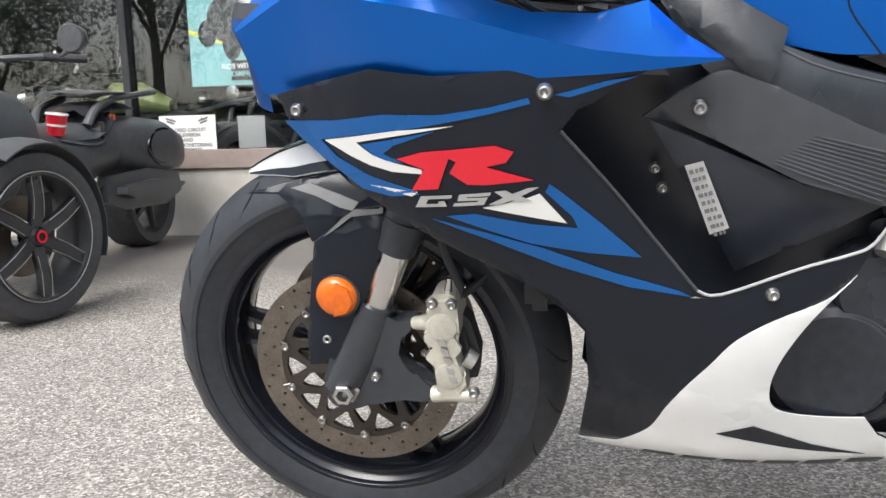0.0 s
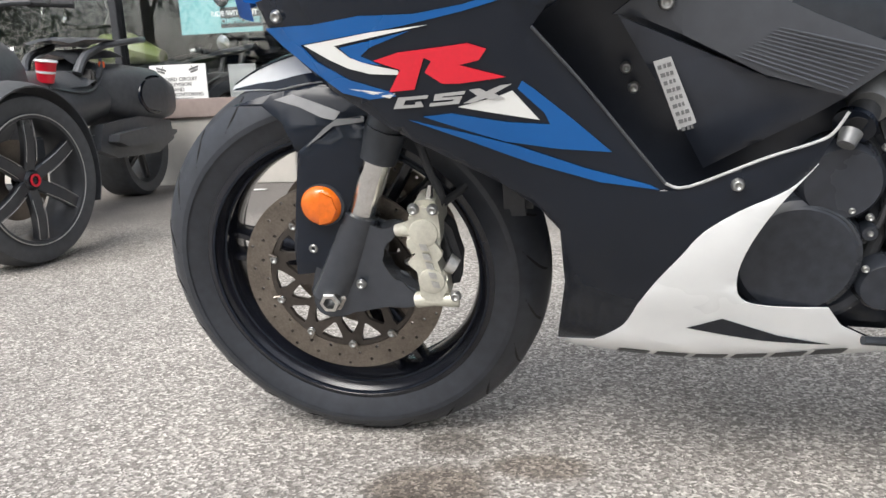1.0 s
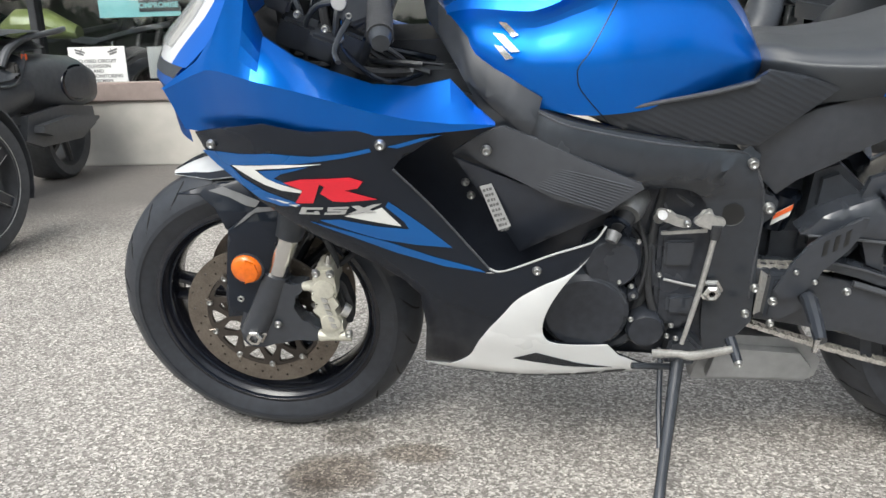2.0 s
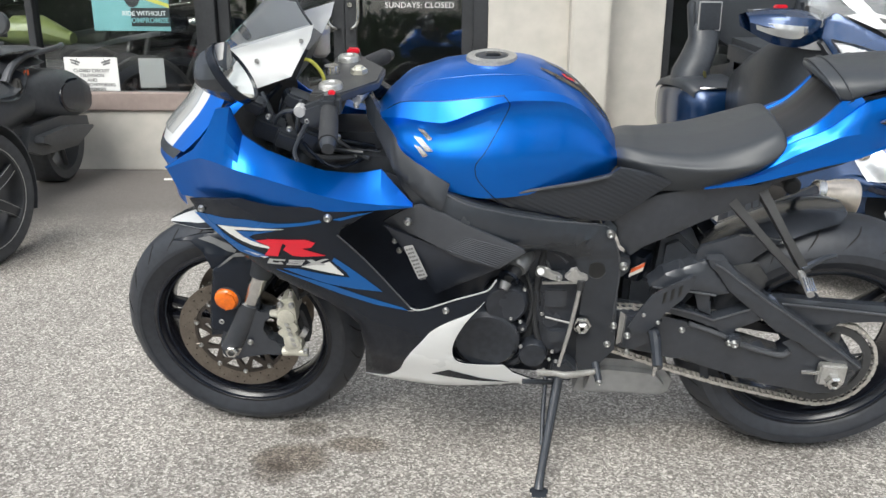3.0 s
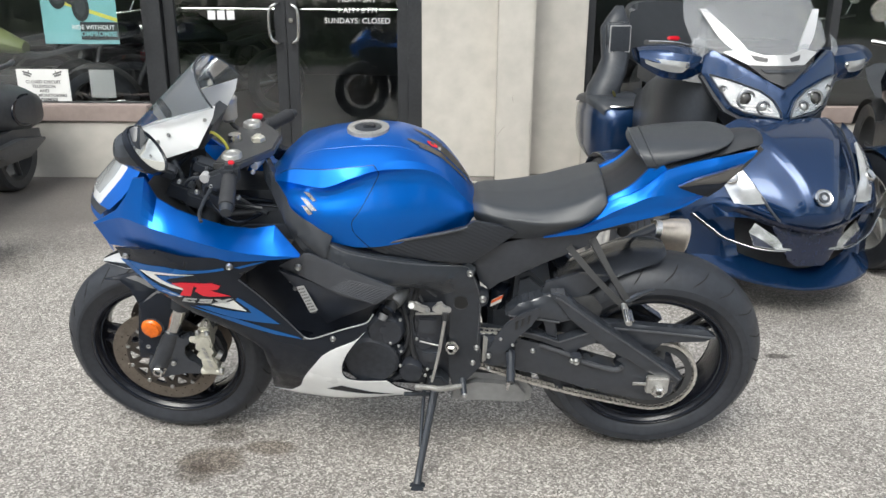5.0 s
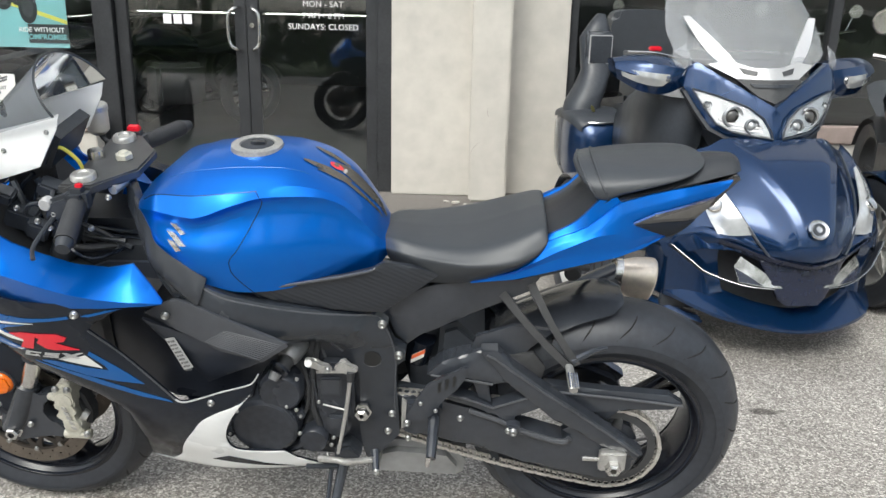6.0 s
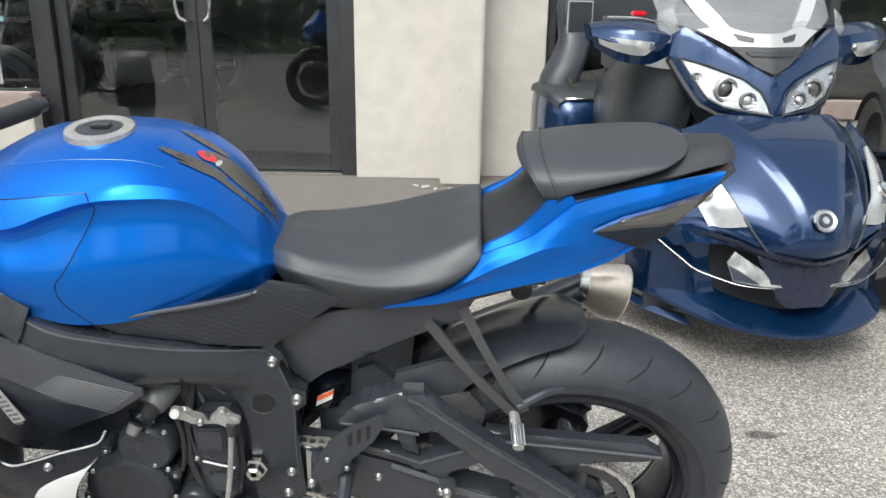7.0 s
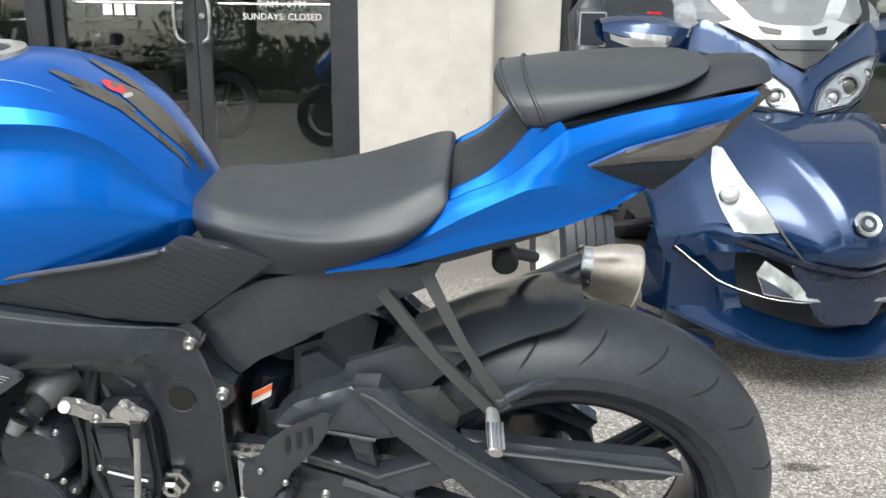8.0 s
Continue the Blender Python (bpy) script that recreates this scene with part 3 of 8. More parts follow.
UPPER_T = [(-0.066, 0.802), (0.012, 0.852), (0.05, 0.895), (0.078, 0.945), (0.107, 0.950), (0.118, 0.885), (0.160, 0.852), (0.213, 0.828), (0.275, 0.806), (0.342, 0.801), (0.395, 0.812), (0.432, 0.778), (0.463, 0.760)]
UPPER_V = (0, 0, 0, 0, 0, -0.207, -0.203, -0.201, -0.200, -0.200, -0.200, -0.222, -0.252)
UPPER_R = [(-0.062, 0.800), (0.0, 0.830), (0.03, 0.842), (0.055, 0.842), (0.085, 0.837), (0.115, 0.831), (0.174, 0.820), (0.231, 0.805), (0.286, 0.789), (0.342, 0.774), (0.40, 0.764), (0.43, 0.762), (0.464, 0.759)]
UPPER_B = [(-0.053, 0.724), (-0.015, 0.718), (0.02, 0.729), (0.055, 0.738), (0.085, 0.745), (0.115, 0.749), (0.174, 0.742), (0.231, 0.745), (0.286, 0.748), (0.342, 0.749), (0.40, 0.751), (0.43, 0.753), (0.464, 0.757)]
HUG = [tuple(v) for v in curve_through([(0.610, 0.528), (0.57, 0.473), (0.546, 0.423), (0.538, 0.379), (0.547, 0.346), (0.579, 0.332), (0.654, 0.323)], 4)]
SWEEP = [tuple(v) for v in curve_through(WHITE_BELLY[:9], 4)]
WHITE_BELLY = SWEEP + HUG[1:] + WHITE_BELLY[15:]
LOWER = LOWER[:LOWER.index((0.61, 0.528))] + HUG + LOWER[LOWER.index((0.677, 0.288)):]
for side in (1, -1):
    lines = []
    for pts, lean in ((UPPER_B, (0.30, 0.26, 0.18)), (UPPER_R, (0, 0, 0)), (UPPER_T, (0.34, 0.42, 0.62))):
        row = []
        for (u, w), (_, wr), v in zip(pts, UPPER_R, UPPER_V):
            out = v if pts is UPPER_T and v else fairing(u, w) - 0.008 + interp(u, (0.05, 0.22, 0.42), lean) * abs(w - wr)
            row.append(Vector((u, side * out, w)))
        fine = [a_.lerp(b_, k / 3) for a_, b_ in zip(row, row[1:]) for k in range(3)] + [row[-1]]
        lines.append(fine)
    up = part("upper_fairing", skin(lines, len(lines[0]) - 1, 5, shift=(0, side * 0.005, 0)), BLUE, bike, "metallic blue upper side fairing", 13)
    low = part("lower_fairing", plate(LOWER, belly, 0.004, 0.02, 0, 0.003, side), GLOSS, bike, "gloss black lower side fairing", 40)
    if side == 1:
        low_left = low
    part("belly_panel", plate(WHITE_BELLY, lift(belly, 0.0022), 0.002, 0.02, 0, 0.001, side), WHITE, low, "white painted belly panel")
GRAPHICS = (
    ("blue_stripe", DECAL_BLUE, [(-0.022, 0.694), (0.049, 0.70), (0.116, 0.711), (0.182, 0.712), (0.237, 0.72), (0.276, 0.729), (0.278, 0.723), (0.236, 0.713), (0.164, 0.699), (0.073, 0.684), (0.027, 0.675), (0.046, 0.656), (0.089, 0.635), (0.141, 0.623), (0.148, 0.618), (0.111, 0.612), (0.076, 0.618), (0.035, 0.646), (0.0, 0.672)]),
    ("blue_stripe", DECAL_BLUE, [(0.303, 0.731), (0.353, 0.742), (0.385, 0.745), (0.317, 0.728)]),
    ("white_arrow", SIGNW, [(0.032, 0.675), (0.129, 0.693), (0.196, 0.70), (0.128, 0.687), (0.076, 0.676), (0.095, 0.662), (0.121, 0.655), (0.155, 0.649), (0.155, 0.644), (0.118, 0.644), (0.092, 0.649), (0.066, 0.659)]),
    ("white_arrow", SIGNW, [(0.086, 0.624), (0.139, 0.615), (0.147, 0.621), (0.113, 0.623)]),
    ("blue_arrow", DECAL_BLUE, [(0.083, 0.674), (0.175, 0.694), (0.125, 0.676), (0.11, 0.665), (0.135, 0.655), (0.112, 0.657), (0.097, 0.662)]),
    ("red_emblem", RED, [(0.126, 0.660), (0.158, 0.670), (0.239, 0.679), (0.259, 0.672), (0.250, 0.660), (0.228, 0.655), (0.278, 0.640), (0.226, 0.634), (0.206, 0.634), (0.187, 0.647), (0.196, 0.660), (0.188, 0.664), (0.172, 0.627), (0.140, 0.623), (0.158, 0.650)]),
    ("silver_bar", SILVERG, [(0.142, 0.602), (0.150, 0.6165), (0.188, 0.6205), (0.186, 0.6165), (0.159, 0.6135), (0.155, 0.607), (0.170, 0.6085), (0.171, 0.6115), (0.178, 0.6125), (0.180, 0.606)]),
    ("silver_bar", SILVERG, [(0.187, 0.6065), (0.189, 0.6105), (0.216, 0.6135), (0.217, 0.6155), (0.193, 0.6135), (0.196, 0.6215), (0.232, 0.6255), (0.230, 0.6215), (0.205, 0.619), (0.204, 0.6175), (0.228, 0.6195), (0.223, 0.6105)]),
    ("silver_bar", SILVERG, [(0.228, 0.6105), (0.245, 0.6195), (0.236, 0.6265), (0.248, 0.628), (0.255, 0.624), (0.272, 0.631), (0.284, 0.632), (0.264, 0.6215), (0.275, 0.616), (0.262, 0.6145), (0.254, 0.6165), (0.240, 0.6115)]),
    ("white_flash", SIGNW, [(0.221, 0.606), (0.27, 0.6185), (0.284, 0.624), (0.312, 0.589)]),
    ("blue_flash", DECAL_BLUE, [(0.295, 0.635), (0.309, 0.624), (0.351, 0.586), (0.391, 0.548), (0.334, 0.553), (0.272, 0.563), (0.178, 0.593), (0.212, 0.598), (0.275, 0.587), (0.324, 0.583), (0.318, 0.597), (0.29, 0.626)]),
    ("blue_line", DECAL_BLUE, [(0.16, 0.588), (0.225, 0.574), (0.287, 0.557), (0.363, 0.528), (0.433, 0.508), (0.444, 0.502), (0.378, 0.511), (0.301, 0.535), (0.224, 0.566)]),
    ("belly_slot", GLOSS, [(0.487, 0.293), (0.528, 0.312), (0.60, 0.278), (0.668, 0.256), (0.58, 0.270)]),
)
for name, material, shape in GRAPHICS:
    part(name, plate(shape, lift(belly, {"silver_bar": 0.0030, "red_emblem": 0.0022, "belly_slot": 0.0036}.get(name, 0.0016)), 0.0012, 0.02), material, low_left)
for k in range(6):
    a = 0.40 + k * 0.05
    part("belly_lettering", plate([(a, 0.217 + k * 0.002), (a + 0.040, 0.2175 + k * 0.002), (a + 0.044, 0.234 + k * 0.002), (a + 0.004, 0.233 + k * 0.002)], lift(belly, 0.0035), 0.001, 0.01), DARKGREY, low_left)
trim = [(0.308, 0.693), (0.36, 0.628), (0.41, 0.562), (0.45, 0.510), (0.475, 0.506), (0.552, 0.537), (0.60, 0.552), (0.62, 0.562), (0.634, 0.585)]
part("fairing_edge", tube([(u, fairing(u, w) - 0.001, w) for u, w in trim[:4]], 0.0018, 8, 4), EDGE, low_left, "dark fairing edge")
part("fairing_edge", tube([(u, fairing(u, w) - 0.001, w) for u, w in trim[3:]], 0.0018, 8, 4), SILVERG, low_left, "bright silver fairing edge")
screw = bolt_mesh(0.0065, 0.005)
screw_me = bpy.data.meshes.new("screw")
screw.to_mesh(screw_me), screw.free()
screw_me.materials.append(BOLTM)
screw_me.shade_smooth()


def bolt(u, v, w, parent, size=1.0, name="screw"):
    ob = new(name, screw_me)
    ob.parent = parent
    ob.matrix_basis = Matrix.Translation((u, v, w)) @ Matrix.Diagonal((size, size, size, 1))
    return ob


for u, w, s in ((0.0, 0.709, 1.0), (0.293, 0.735, 1.1), (0.527, 0.508, 0.95)):
    bolt(u, fairing(u, w) - 0.004, w, low_left, s)

# nose with the headlamp
def nose_rows(w0, w1, rows, lo, hi, d=0.0):
    """Rows across the nose from w0 up to w1, between the shares lo and hi of its half width."""
    out = []
    for i in range(rows + 1):
        w = w0 + (w1 - w0) * i / rows
        ue = interp(w, (0.70, 0.76, 0.80, 0.86, 0.905, 0.965), (-0.045, -0.048, -0.062, 0.01, 0.05, 0.085))
        bulge = interp(w, (0.70, 0.80, 0.856, 0.968), (0.065, 0.072, 0.115, 0.10))
        vv = interp(w, (0.70, 0.80, 0.86, 0.965), (0.15, 0.158, 0.168, 0.125))
        ys = [lo + (hi - lo) * k / 14 for k in range(15)]
        out.append([Vector((ue - bulge * (1 - abs(y) ** 2.2) + d, vv * y, w)) for y in ys])
    return out


nose = part("nose_cowl", loft(nose_rows(0.70, 0.815, 6, -1, 1), caps=False), BLUE, bike, "metallic blue nose")
part("nose_slot", loft(nose_rows(0.810, 0.828, 3, -0.97, 0.97, -0.001), caps=False), MATT, nose, "black air slot")
head = part("headlamp", loft(nose_rows(0.828, 0.966, 8, -0.80, 0.80), caps=False), HEADLENS, bike, "clear headlamp unit")
for y in (-0.46, 0.46):
    part("lamp_reflector", loft(nose_rows(0.850, 0.940, 6, y - 0.22, y + 0.22, -0.0015), caps=False), LAMP, head, "bright lamp reflector")
for lo, hi in ((-1, -0.80), (0.80, 1)):
    part("nose_cheek", loft(nose_rows(0.828, 0.968, 8, lo, hi), caps=False), BLUE, nose)
for side in (1, -1):
    cowl = part("screen_cowl", plate([(0.05, 0.985), (0.058, 1.016), (0.11, 1.04), (0.26, 1.084), (0.250, 1.053), (0.205, 0.978), (0.14, 0.955), (0.078, 0.934), (0.065, 0.96)], lambda u, w: -0.10 - 0.1 * (u - 0.06) + (1.0 - w) * -0.15, 0.004, 0.02, 0, 0.002, side), WHITE, bike, "white windscreen cowl")
    if side == 1:
        for u, w in ((0.105, 0.99), (0.135, 1.008), (0.232, 1.05)):
            bolt(u, -0.10 - 0.1 * (u - 0.06) + (1.0 - w) * -0.15 - 0.003, w, cowl, 0.6).active_material
rows = []
for i in range(13):
    s = i / 12
    base, top = Vector((0.055 + 0.205 * s, 0, 1.02 + 0.065 * s)), Vector((0.0 + 0.20 * s, 0, 0.985 + 0.185 * s))
    rows.append([Vector((base.x + (top.x - base.x) * math.cos(a), (0.105 + 0.02 * s) * math.sin(a), base.z + (top.z - base.z) * math.cos(a))) for a in [radians(-90 + 180 * k / 20) for k in range(21)]])
part("windscreen", loft(rows, caps=False), SCREEN, bike, "clear smoked windscreen")
part("screen_rim", tube([rows[-1][k] for k in range(0, 21, 2)], 0.0025, 6, 3), MATT, bike)

# front wheel: tyre, rim, discs
TILT_W = pose(0, 0, 0, 1.5, 0, 0)


def wheel_frame(u, r, steer=0.0):
    return TILT_W @ Matrix.Translation((u, 0, r)) @ pose(0, 0, 0, 0, 0, steer)


def tyre_profile(r, half, rim, crown):
    pts = [(rim, -half * 0.72), (rim + 0.012, -half * 0.86), ((rim + r) / 2, -half * 0.99)]
    for k in range(9):
        a = radians(-78 + 156 * k / 8)
        pts.append((r - crown + crown * math.cos(a) * 1.0, half * math.sin(a) / math.sin(radians(78)) * (1.0)))
    pts += [((rim + r) / 2, half * 0.99), (rim + 0.012, half * 0.86), (rim, half * 0.72)]
    return pts


def make_wheel(name, u, r, half, crown, spokes, steer, hub, rimwide):
    w = new(name)
    w.parent = bike
    w.matrix_basis = wheel_frame(u, r, steer)
    rim_r = 0.222
    ty = part("tyre", lathe(tyre_profile(r, half, rim_r, crown), 120), TYRE, w, "worn black sports tyre", 50)
    rw = rimwide
    part("rim", lathe([(rim_r + 0.004, -rw), (rim_r + 0.006, -rw - 0.004), (rim_r - 0.002, -rw - 0.006), (rim_r - 0.010, -rw + 0.004), (0.203, -rw + 0.014), (0.198, -rw + 0.03), (0.196, 0), (0.198, rw - 0.03), (0.203, rw - 0.014), (rim_r - 0.010, rw - 0.004), (rim_r - 0.002, rw + 0.006), (rim_r + 0.006, rw + 0.004), (rim_r + 0.004, rw),
                       (0.206, rw - 0.02), (0.204, 0), (0.206, -rw + 0.02)], 96), RIM, w, "gloss black wheel rim", 40)
    for lip_r, lip_y in ((rim_r - 0.004, rw + 0.003), (0.2045, rw - 0.012)):
        for s in (-1, 1):
            part("rim_lip", lathe([(lip_r - 0.0022, s * lip_y - 0.0022), (lip_r, s * lip_y - 0.0032), (lip_r + 0.0022, s * lip_y - 0.0022), (lip_r + 0.0022, s * lip_y + 0.0022), (lip_r - 0.0022, s * lip_y + 0.0022)], 72), GLOSS, w)
    part("hub", lathe([(0.012, -hub), (0.034, -hub), (0.042, -hub * 0.5), (0.05, 0), (0.042, hub * 0.5), (0.034, hub), (0.012, hub)], 40), RIM, w)
    for ang in spokes:
        for off in (-6, 6):
            a, b = radians(ang + off * 0.4), radians(ang + off)
            p0, p1 = Vector((0.03 * math.cos(a), 0, 0.035 * math.sin(a))), Vector((0.2 * math.cos(b), 0, 0.2 * math.sin(b)))
            n = Vector((-(p1 - p0).z, 0, (p1 - p0).x)).normalized()
            rings = []
            for k in range(6):
                s = k / 5
                c, h, d = p0.lerp(p1, s), 0.012 - 0.004 * s, 0.026 - 0.010 * s
                rings.append([c + n * h * x + Vector((0, d * y, 0)) for x, y in ((-1, -0.6), (-0.5, -1), (0.5, -1), (1, -0.6), (1, 0.6), (0.5, 1), (-0.5, 1), (-1, 0.6))])
            part("spoke", loft(rings, True), RIM, w, angle=50)
    # tread sipes lie across the shoulder
    for k in range(22):
        for s in (-1, 1):
            a0 = 2 * math.pi * (k + (0.5 if s > 0 else 0)) / 22
            pts = []
            for j in range(5):
                t = j / 4
                ph = radians(14 + 46 * t)
                rr = r - crown + crown * math.cos(ph) - 0.0019
                aa = a0 + 0.16 * t - 0.04 * math.sin(3.1 * t)
                pts.append(Vector((rr * math.cos(aa), s * half * math.sin(ph) / math.sin(radians(78)), rr * math.sin(aa))))
            part("tread_groove", tube(pts, [0.0008, 0.0022, 0.0024, 0.0020, 0.0008], 6, 2, 1.0), GROOVE, ty)
    return w


fw = make_wheel("front_wheel", 0.0, 0.308, 0.062, 0.064, (171, 51, -68), -1.6, 0.06, 0.045)
rw = make_wheel("rear_wheel", 1.39, 0.323, 0.094, 0.088, (35, 155, -85), 0, 0.08, 0.07)


def ring_with_holes(r0, r1, holes, y, thick, seg=96):
    """A flat ring with openings: holes are closed lists of (x, z)."""
    bm = bmesh.new()
    loops = [[(r1 * math.cos(2 * math.pi * k / seg), r1 * math.sin(2 * math.pi * k / seg)) for k in range(seg)], [(r0 * math.cos(2 * math.pi * k / 48), r0 * math.sin(2 * math.pi * k / 48)) for k in range(48)], *holes]
    edges = []
    for lp in loops:
        vs = [bm.verts.new((x, y, z)) for x, z in lp]
        edges += [bm.edges.new((vs[i], vs[(i + 1) % len(vs)])) for i in range(len(vs))]
    bmesh.ops.triangle_fill(bm, use_beauty=True, use_dissolve=False, edges=edges, normal=(0, -1, 0))
    faces = bm.faces[:]
    top = {x: bm.verts.new(x.co + Vector((0, thick, 0))) for x in bm.verts[:]}
    rim = [e for e in bm.edges if e.is_boundary]
    for f in faces:
        bm.faces.new([top[x] for x in reversed(f.verts)])
    for e in rim:
        a, b = e.verts
        bm.faces.new((a, b, top[b], top[a]))
    return bm


def polar(r, deg):
    return (r * math.cos(radians(deg)), r * math.sin(radians(deg)))


def dot_hole(r, deg, d, n=8):
    x, z = polar(r, deg)
    return [(x + d * math.cos(2 * math.pi * k / n), z + d * math.sin(2 * math.pi * k / n)) for k in range(n)]


def carrier_mesh(y):
    """The disc's dark spider: a plate with ten outer and ten inner openings between its arms."""
    holes = []
    for k in range(10):
        c = k * 36
        holes.append([polar(r, c + a) for r, a in ((0.1065, -9), (0.1085, 0), (0.1065, 9), (0.098, 8.5), (0.079, 1.5), (0.0775, 0), (0.079, -1.5), (0.098, -8.5))])
        holes.append([polar(r, c + 18 + a) for r, a in ((0.0925, 0), (0.089, 3), (0.0735, 10.5), (0.070, 11), (0.052, 9), (0.050, 0), (0.052, -9), (0.070, -11), (0.0735, -10.5), (0.089, -3))])
    return ring_with_holes(0.020, 0.1145, holes, y - 0.001, 0.007, 80)
def disc_mesh(y):
    """Drilled ring with a lug inwards at each button."""
    holes = [dot_hole(0.122 + 0.026 * ((q * 2) % 5) / 4, k * 36 + q * 7.2, 0.0027) for k in range(10) for q in range(5)]
    bm = ring_with_holes(0.116, 0.155, holes, y, 0.005)
    for k in range(10):
        (x0, z0), (x1, z1) = polar(0.119, k * 36 + 18), polar(0.108, k * 36 + 18)
        tube([(x0, y + 0.0022, z0), (x1, y + 0.0022, z1)], [0.014, 0.011], 10, 1, 0.25, bm)
    return bm
for side in (-1, 1):
    y = 0.066 * side - 0.0025
    disc = part("brake_disc", disc_mesh(y), STEEL, fw, "drilled brake disc with light rust", 30)
    part("disc_carrier", carrier_mesh(y), SPIDER, fw, "dark bronze disc spider")
    for k in range(10):
        x, z = polar(0.111, k * 36 + 18)
        ob = bolt(x, y - 0.001, z, fw, 0.95, "disc_button")
        if side > 0:
            ob.rotation_euler[2] = math.pi

# fork legs, fender, caliper
for s in (-1, 1):
    v = 0.112 * s
    part("fork_lower", tube([(-0.012, v, 0.30), (0.012, v, 0.345), (0.05, v, 0.43)], [0.03, 0.031, 0.027], 16, 4), SATIN, bike, "black fork lower leg")
    part("fork_tube", tube([(0.048, v, 0.425), (0.088, v, 0.52)], 0.0215, 18, 1), CHROME, bike, "bright fork tube")
    part("dust_seal", tube([(0.082, v, 0.507), (0.10, v, 0.55)], [0.027, 0.029], 18, 1), MATT, bike)
    part("fork_upper", tube([(0.095, v, 0.545), (0.285, v * 0.97, 0.945)], 0.026, 16, 1), MATT, bike)
part("axle", lathe([(0.009, -0.152), (0.014, -0.152), (0.016, -0.149), (0.0165, -0.137), (0.021, -0.135), (0.021, -0.130), (0.012, -0.12), (0.012, 0.14), (0.009, 0.14)], 6, (-0.002, 0, 0.305)), CHROME, bike, "bright front axle nut", 20)
part("axle_clamp", solid([(-0.032, 0.285), (-0.030, 0.325), (-0.012, 0.372), (0.030, 0.440), (0.060, 0.425), (0.070, 0.410), (0.104, 0.413), (0.104, 0.402), (0.084, 0.392), (0.076, 0.371), (0.085, 0.344), (0.10, 0.327), (0.128, 0.310), (0.126, 0.289), (0.055, 0.290), (0.018, 0.276), (-0.012, 0.270)], -0.130, -0.095, 0.010, 3), SATIN, bike, "black fork foot with caliper arms")
bolt(0.045, -0.139, 0.33, bike, 0.9)
cal = part("brake_caliper", solid([(0.120, 0.407), (0.125, 0.423), (0.127, 0.441), (0.138, 0.455), (0.162, 0.453), (0.167, 0.427), (0.166, 0.398), (0.159, 0.377), (0.165, 0.352), (0.171, 0.339), (0.168, 0.304), (0.134, 0.304), (0.132, 0.328), (0.129, 0.365), (0.121, 0.382)], -0.148, -0.085, 0.008, 3), GOLDALLOY, bike, "champagne alloy brake caliper")
for u, w, r in ((0.1445, 0.412, 0.021), (0.150, 0.340, 0.0195)):
    part("piston_housing", lathe([(0.0001, -0.1515), (r * 0.7, -0.1515), (r * 0.92, -0.150), (r, -0.146), (r, -0.12), (0.0001, -0.12)], 28, (u, 0, w), False), GOLDALLOY, cal)
part("caliper_lug", tube([(0.103, -0.128, 0.408), (0.128, -0.136, 0.414)], [0.0085, 0.012], 14, 1), GOLDALLOY, cal)
part("caliper_lug", tube([(0.124, -0.132, 0.303), (0.150, -0.138, 0.307), (0.184, -0.136, 0.306)], [0.012, 0.010, 0.012], 14, 2), GOLDALLOY, cal)
part("caliper_bridge", tube([(0.170, -0.128, 0.36), (0.182, -0.128, 0.352)], [0.014, 0.012], 14, 1), ALLOY, cal)
part("bleed_nipple", tube([(0.152, -0.13, 0.452), (0.156, -0.13, 0.474)], [0.006, 0.0035], 10, 1), CHROME, cal)
for k in range(5):
    part("caliper_lettering", plate([(0.138 + 0.003 * k, 0.398 - 0.014 * k), (0.148 + 0.003 * k, 0.396 - 0.014 * k), (0.150 + 0.003 * k, 0.387 - 0.014 * k), (0.140 + 0.003 * k, 0.389 - 0.014 * k)], -0.1530, 0.002), ALLOY, cal)
for u, w in ((0.134, 0.447), (0.182, 0.318), (0.160, 0.446)):
    bolt(u, -0.151, w, cal, 1.0)
part("pad_holder", solid([(0.155, 0.43), (0.177, 0.405), (0.188, 0.36), (0.183, 0.322), (0.165, 0.318)], -0.125, -0.075, 0.012), RUBBER, bike)
part("brake_hose", tube([(0.15, -0.12, 0.425), (0.165, -0.11, 0.45), (0.15, -0.105, 0.49), (0.13, -0.10, 0.56)], 0.006, 8, 5), RUBBER, bike)
part("brake_hose", tube([(0.155, -0.10, 0.43), (0.20, -0.06, 0.46), (0.19, 0.0, 0.52), (0.17, 0.03, 0.6)], 0.006, 8, 5), RUBBER, bike)


def fender_point(ang, a):
    r = interp(ang, (55, 88, 101, 119), (0.336, 0.332, 0.326, 0.319))
    wide = interp(ang, (58, 70, 92, 104, 113, 119), (0.072, 0.076, 0.074, 0.056, 0.030, 0.008))
    rr = r - 0.035 * (abs(a) ** 2.4) * min(1, wide / 0.06)
    return Vector((rr * math.cos(radians(ang)), wide * a, 0.308 + rr * math.sin(radians(ang))))


def fender_strip(a0, a1, lo, hi, d=0.0):
    rows = []
    for i in range(21):
        ang = a0 + (a1 - a0) * i / 20
        rows.append([fender_point(ang, lo + (hi - lo) * k / 16) * 1.0 for k in range(17)])
        for p in rows[-1]:
            c = Vector((0, 0, 0.308))
            q = p - c
            p += Vector((q.x, 0, q.z)).normalized() * d
    bm = loft(rows, caps=False)
    bmesh.ops.solidify(bm, geom=bm.faces[:], thickness=0.003)
    return bm


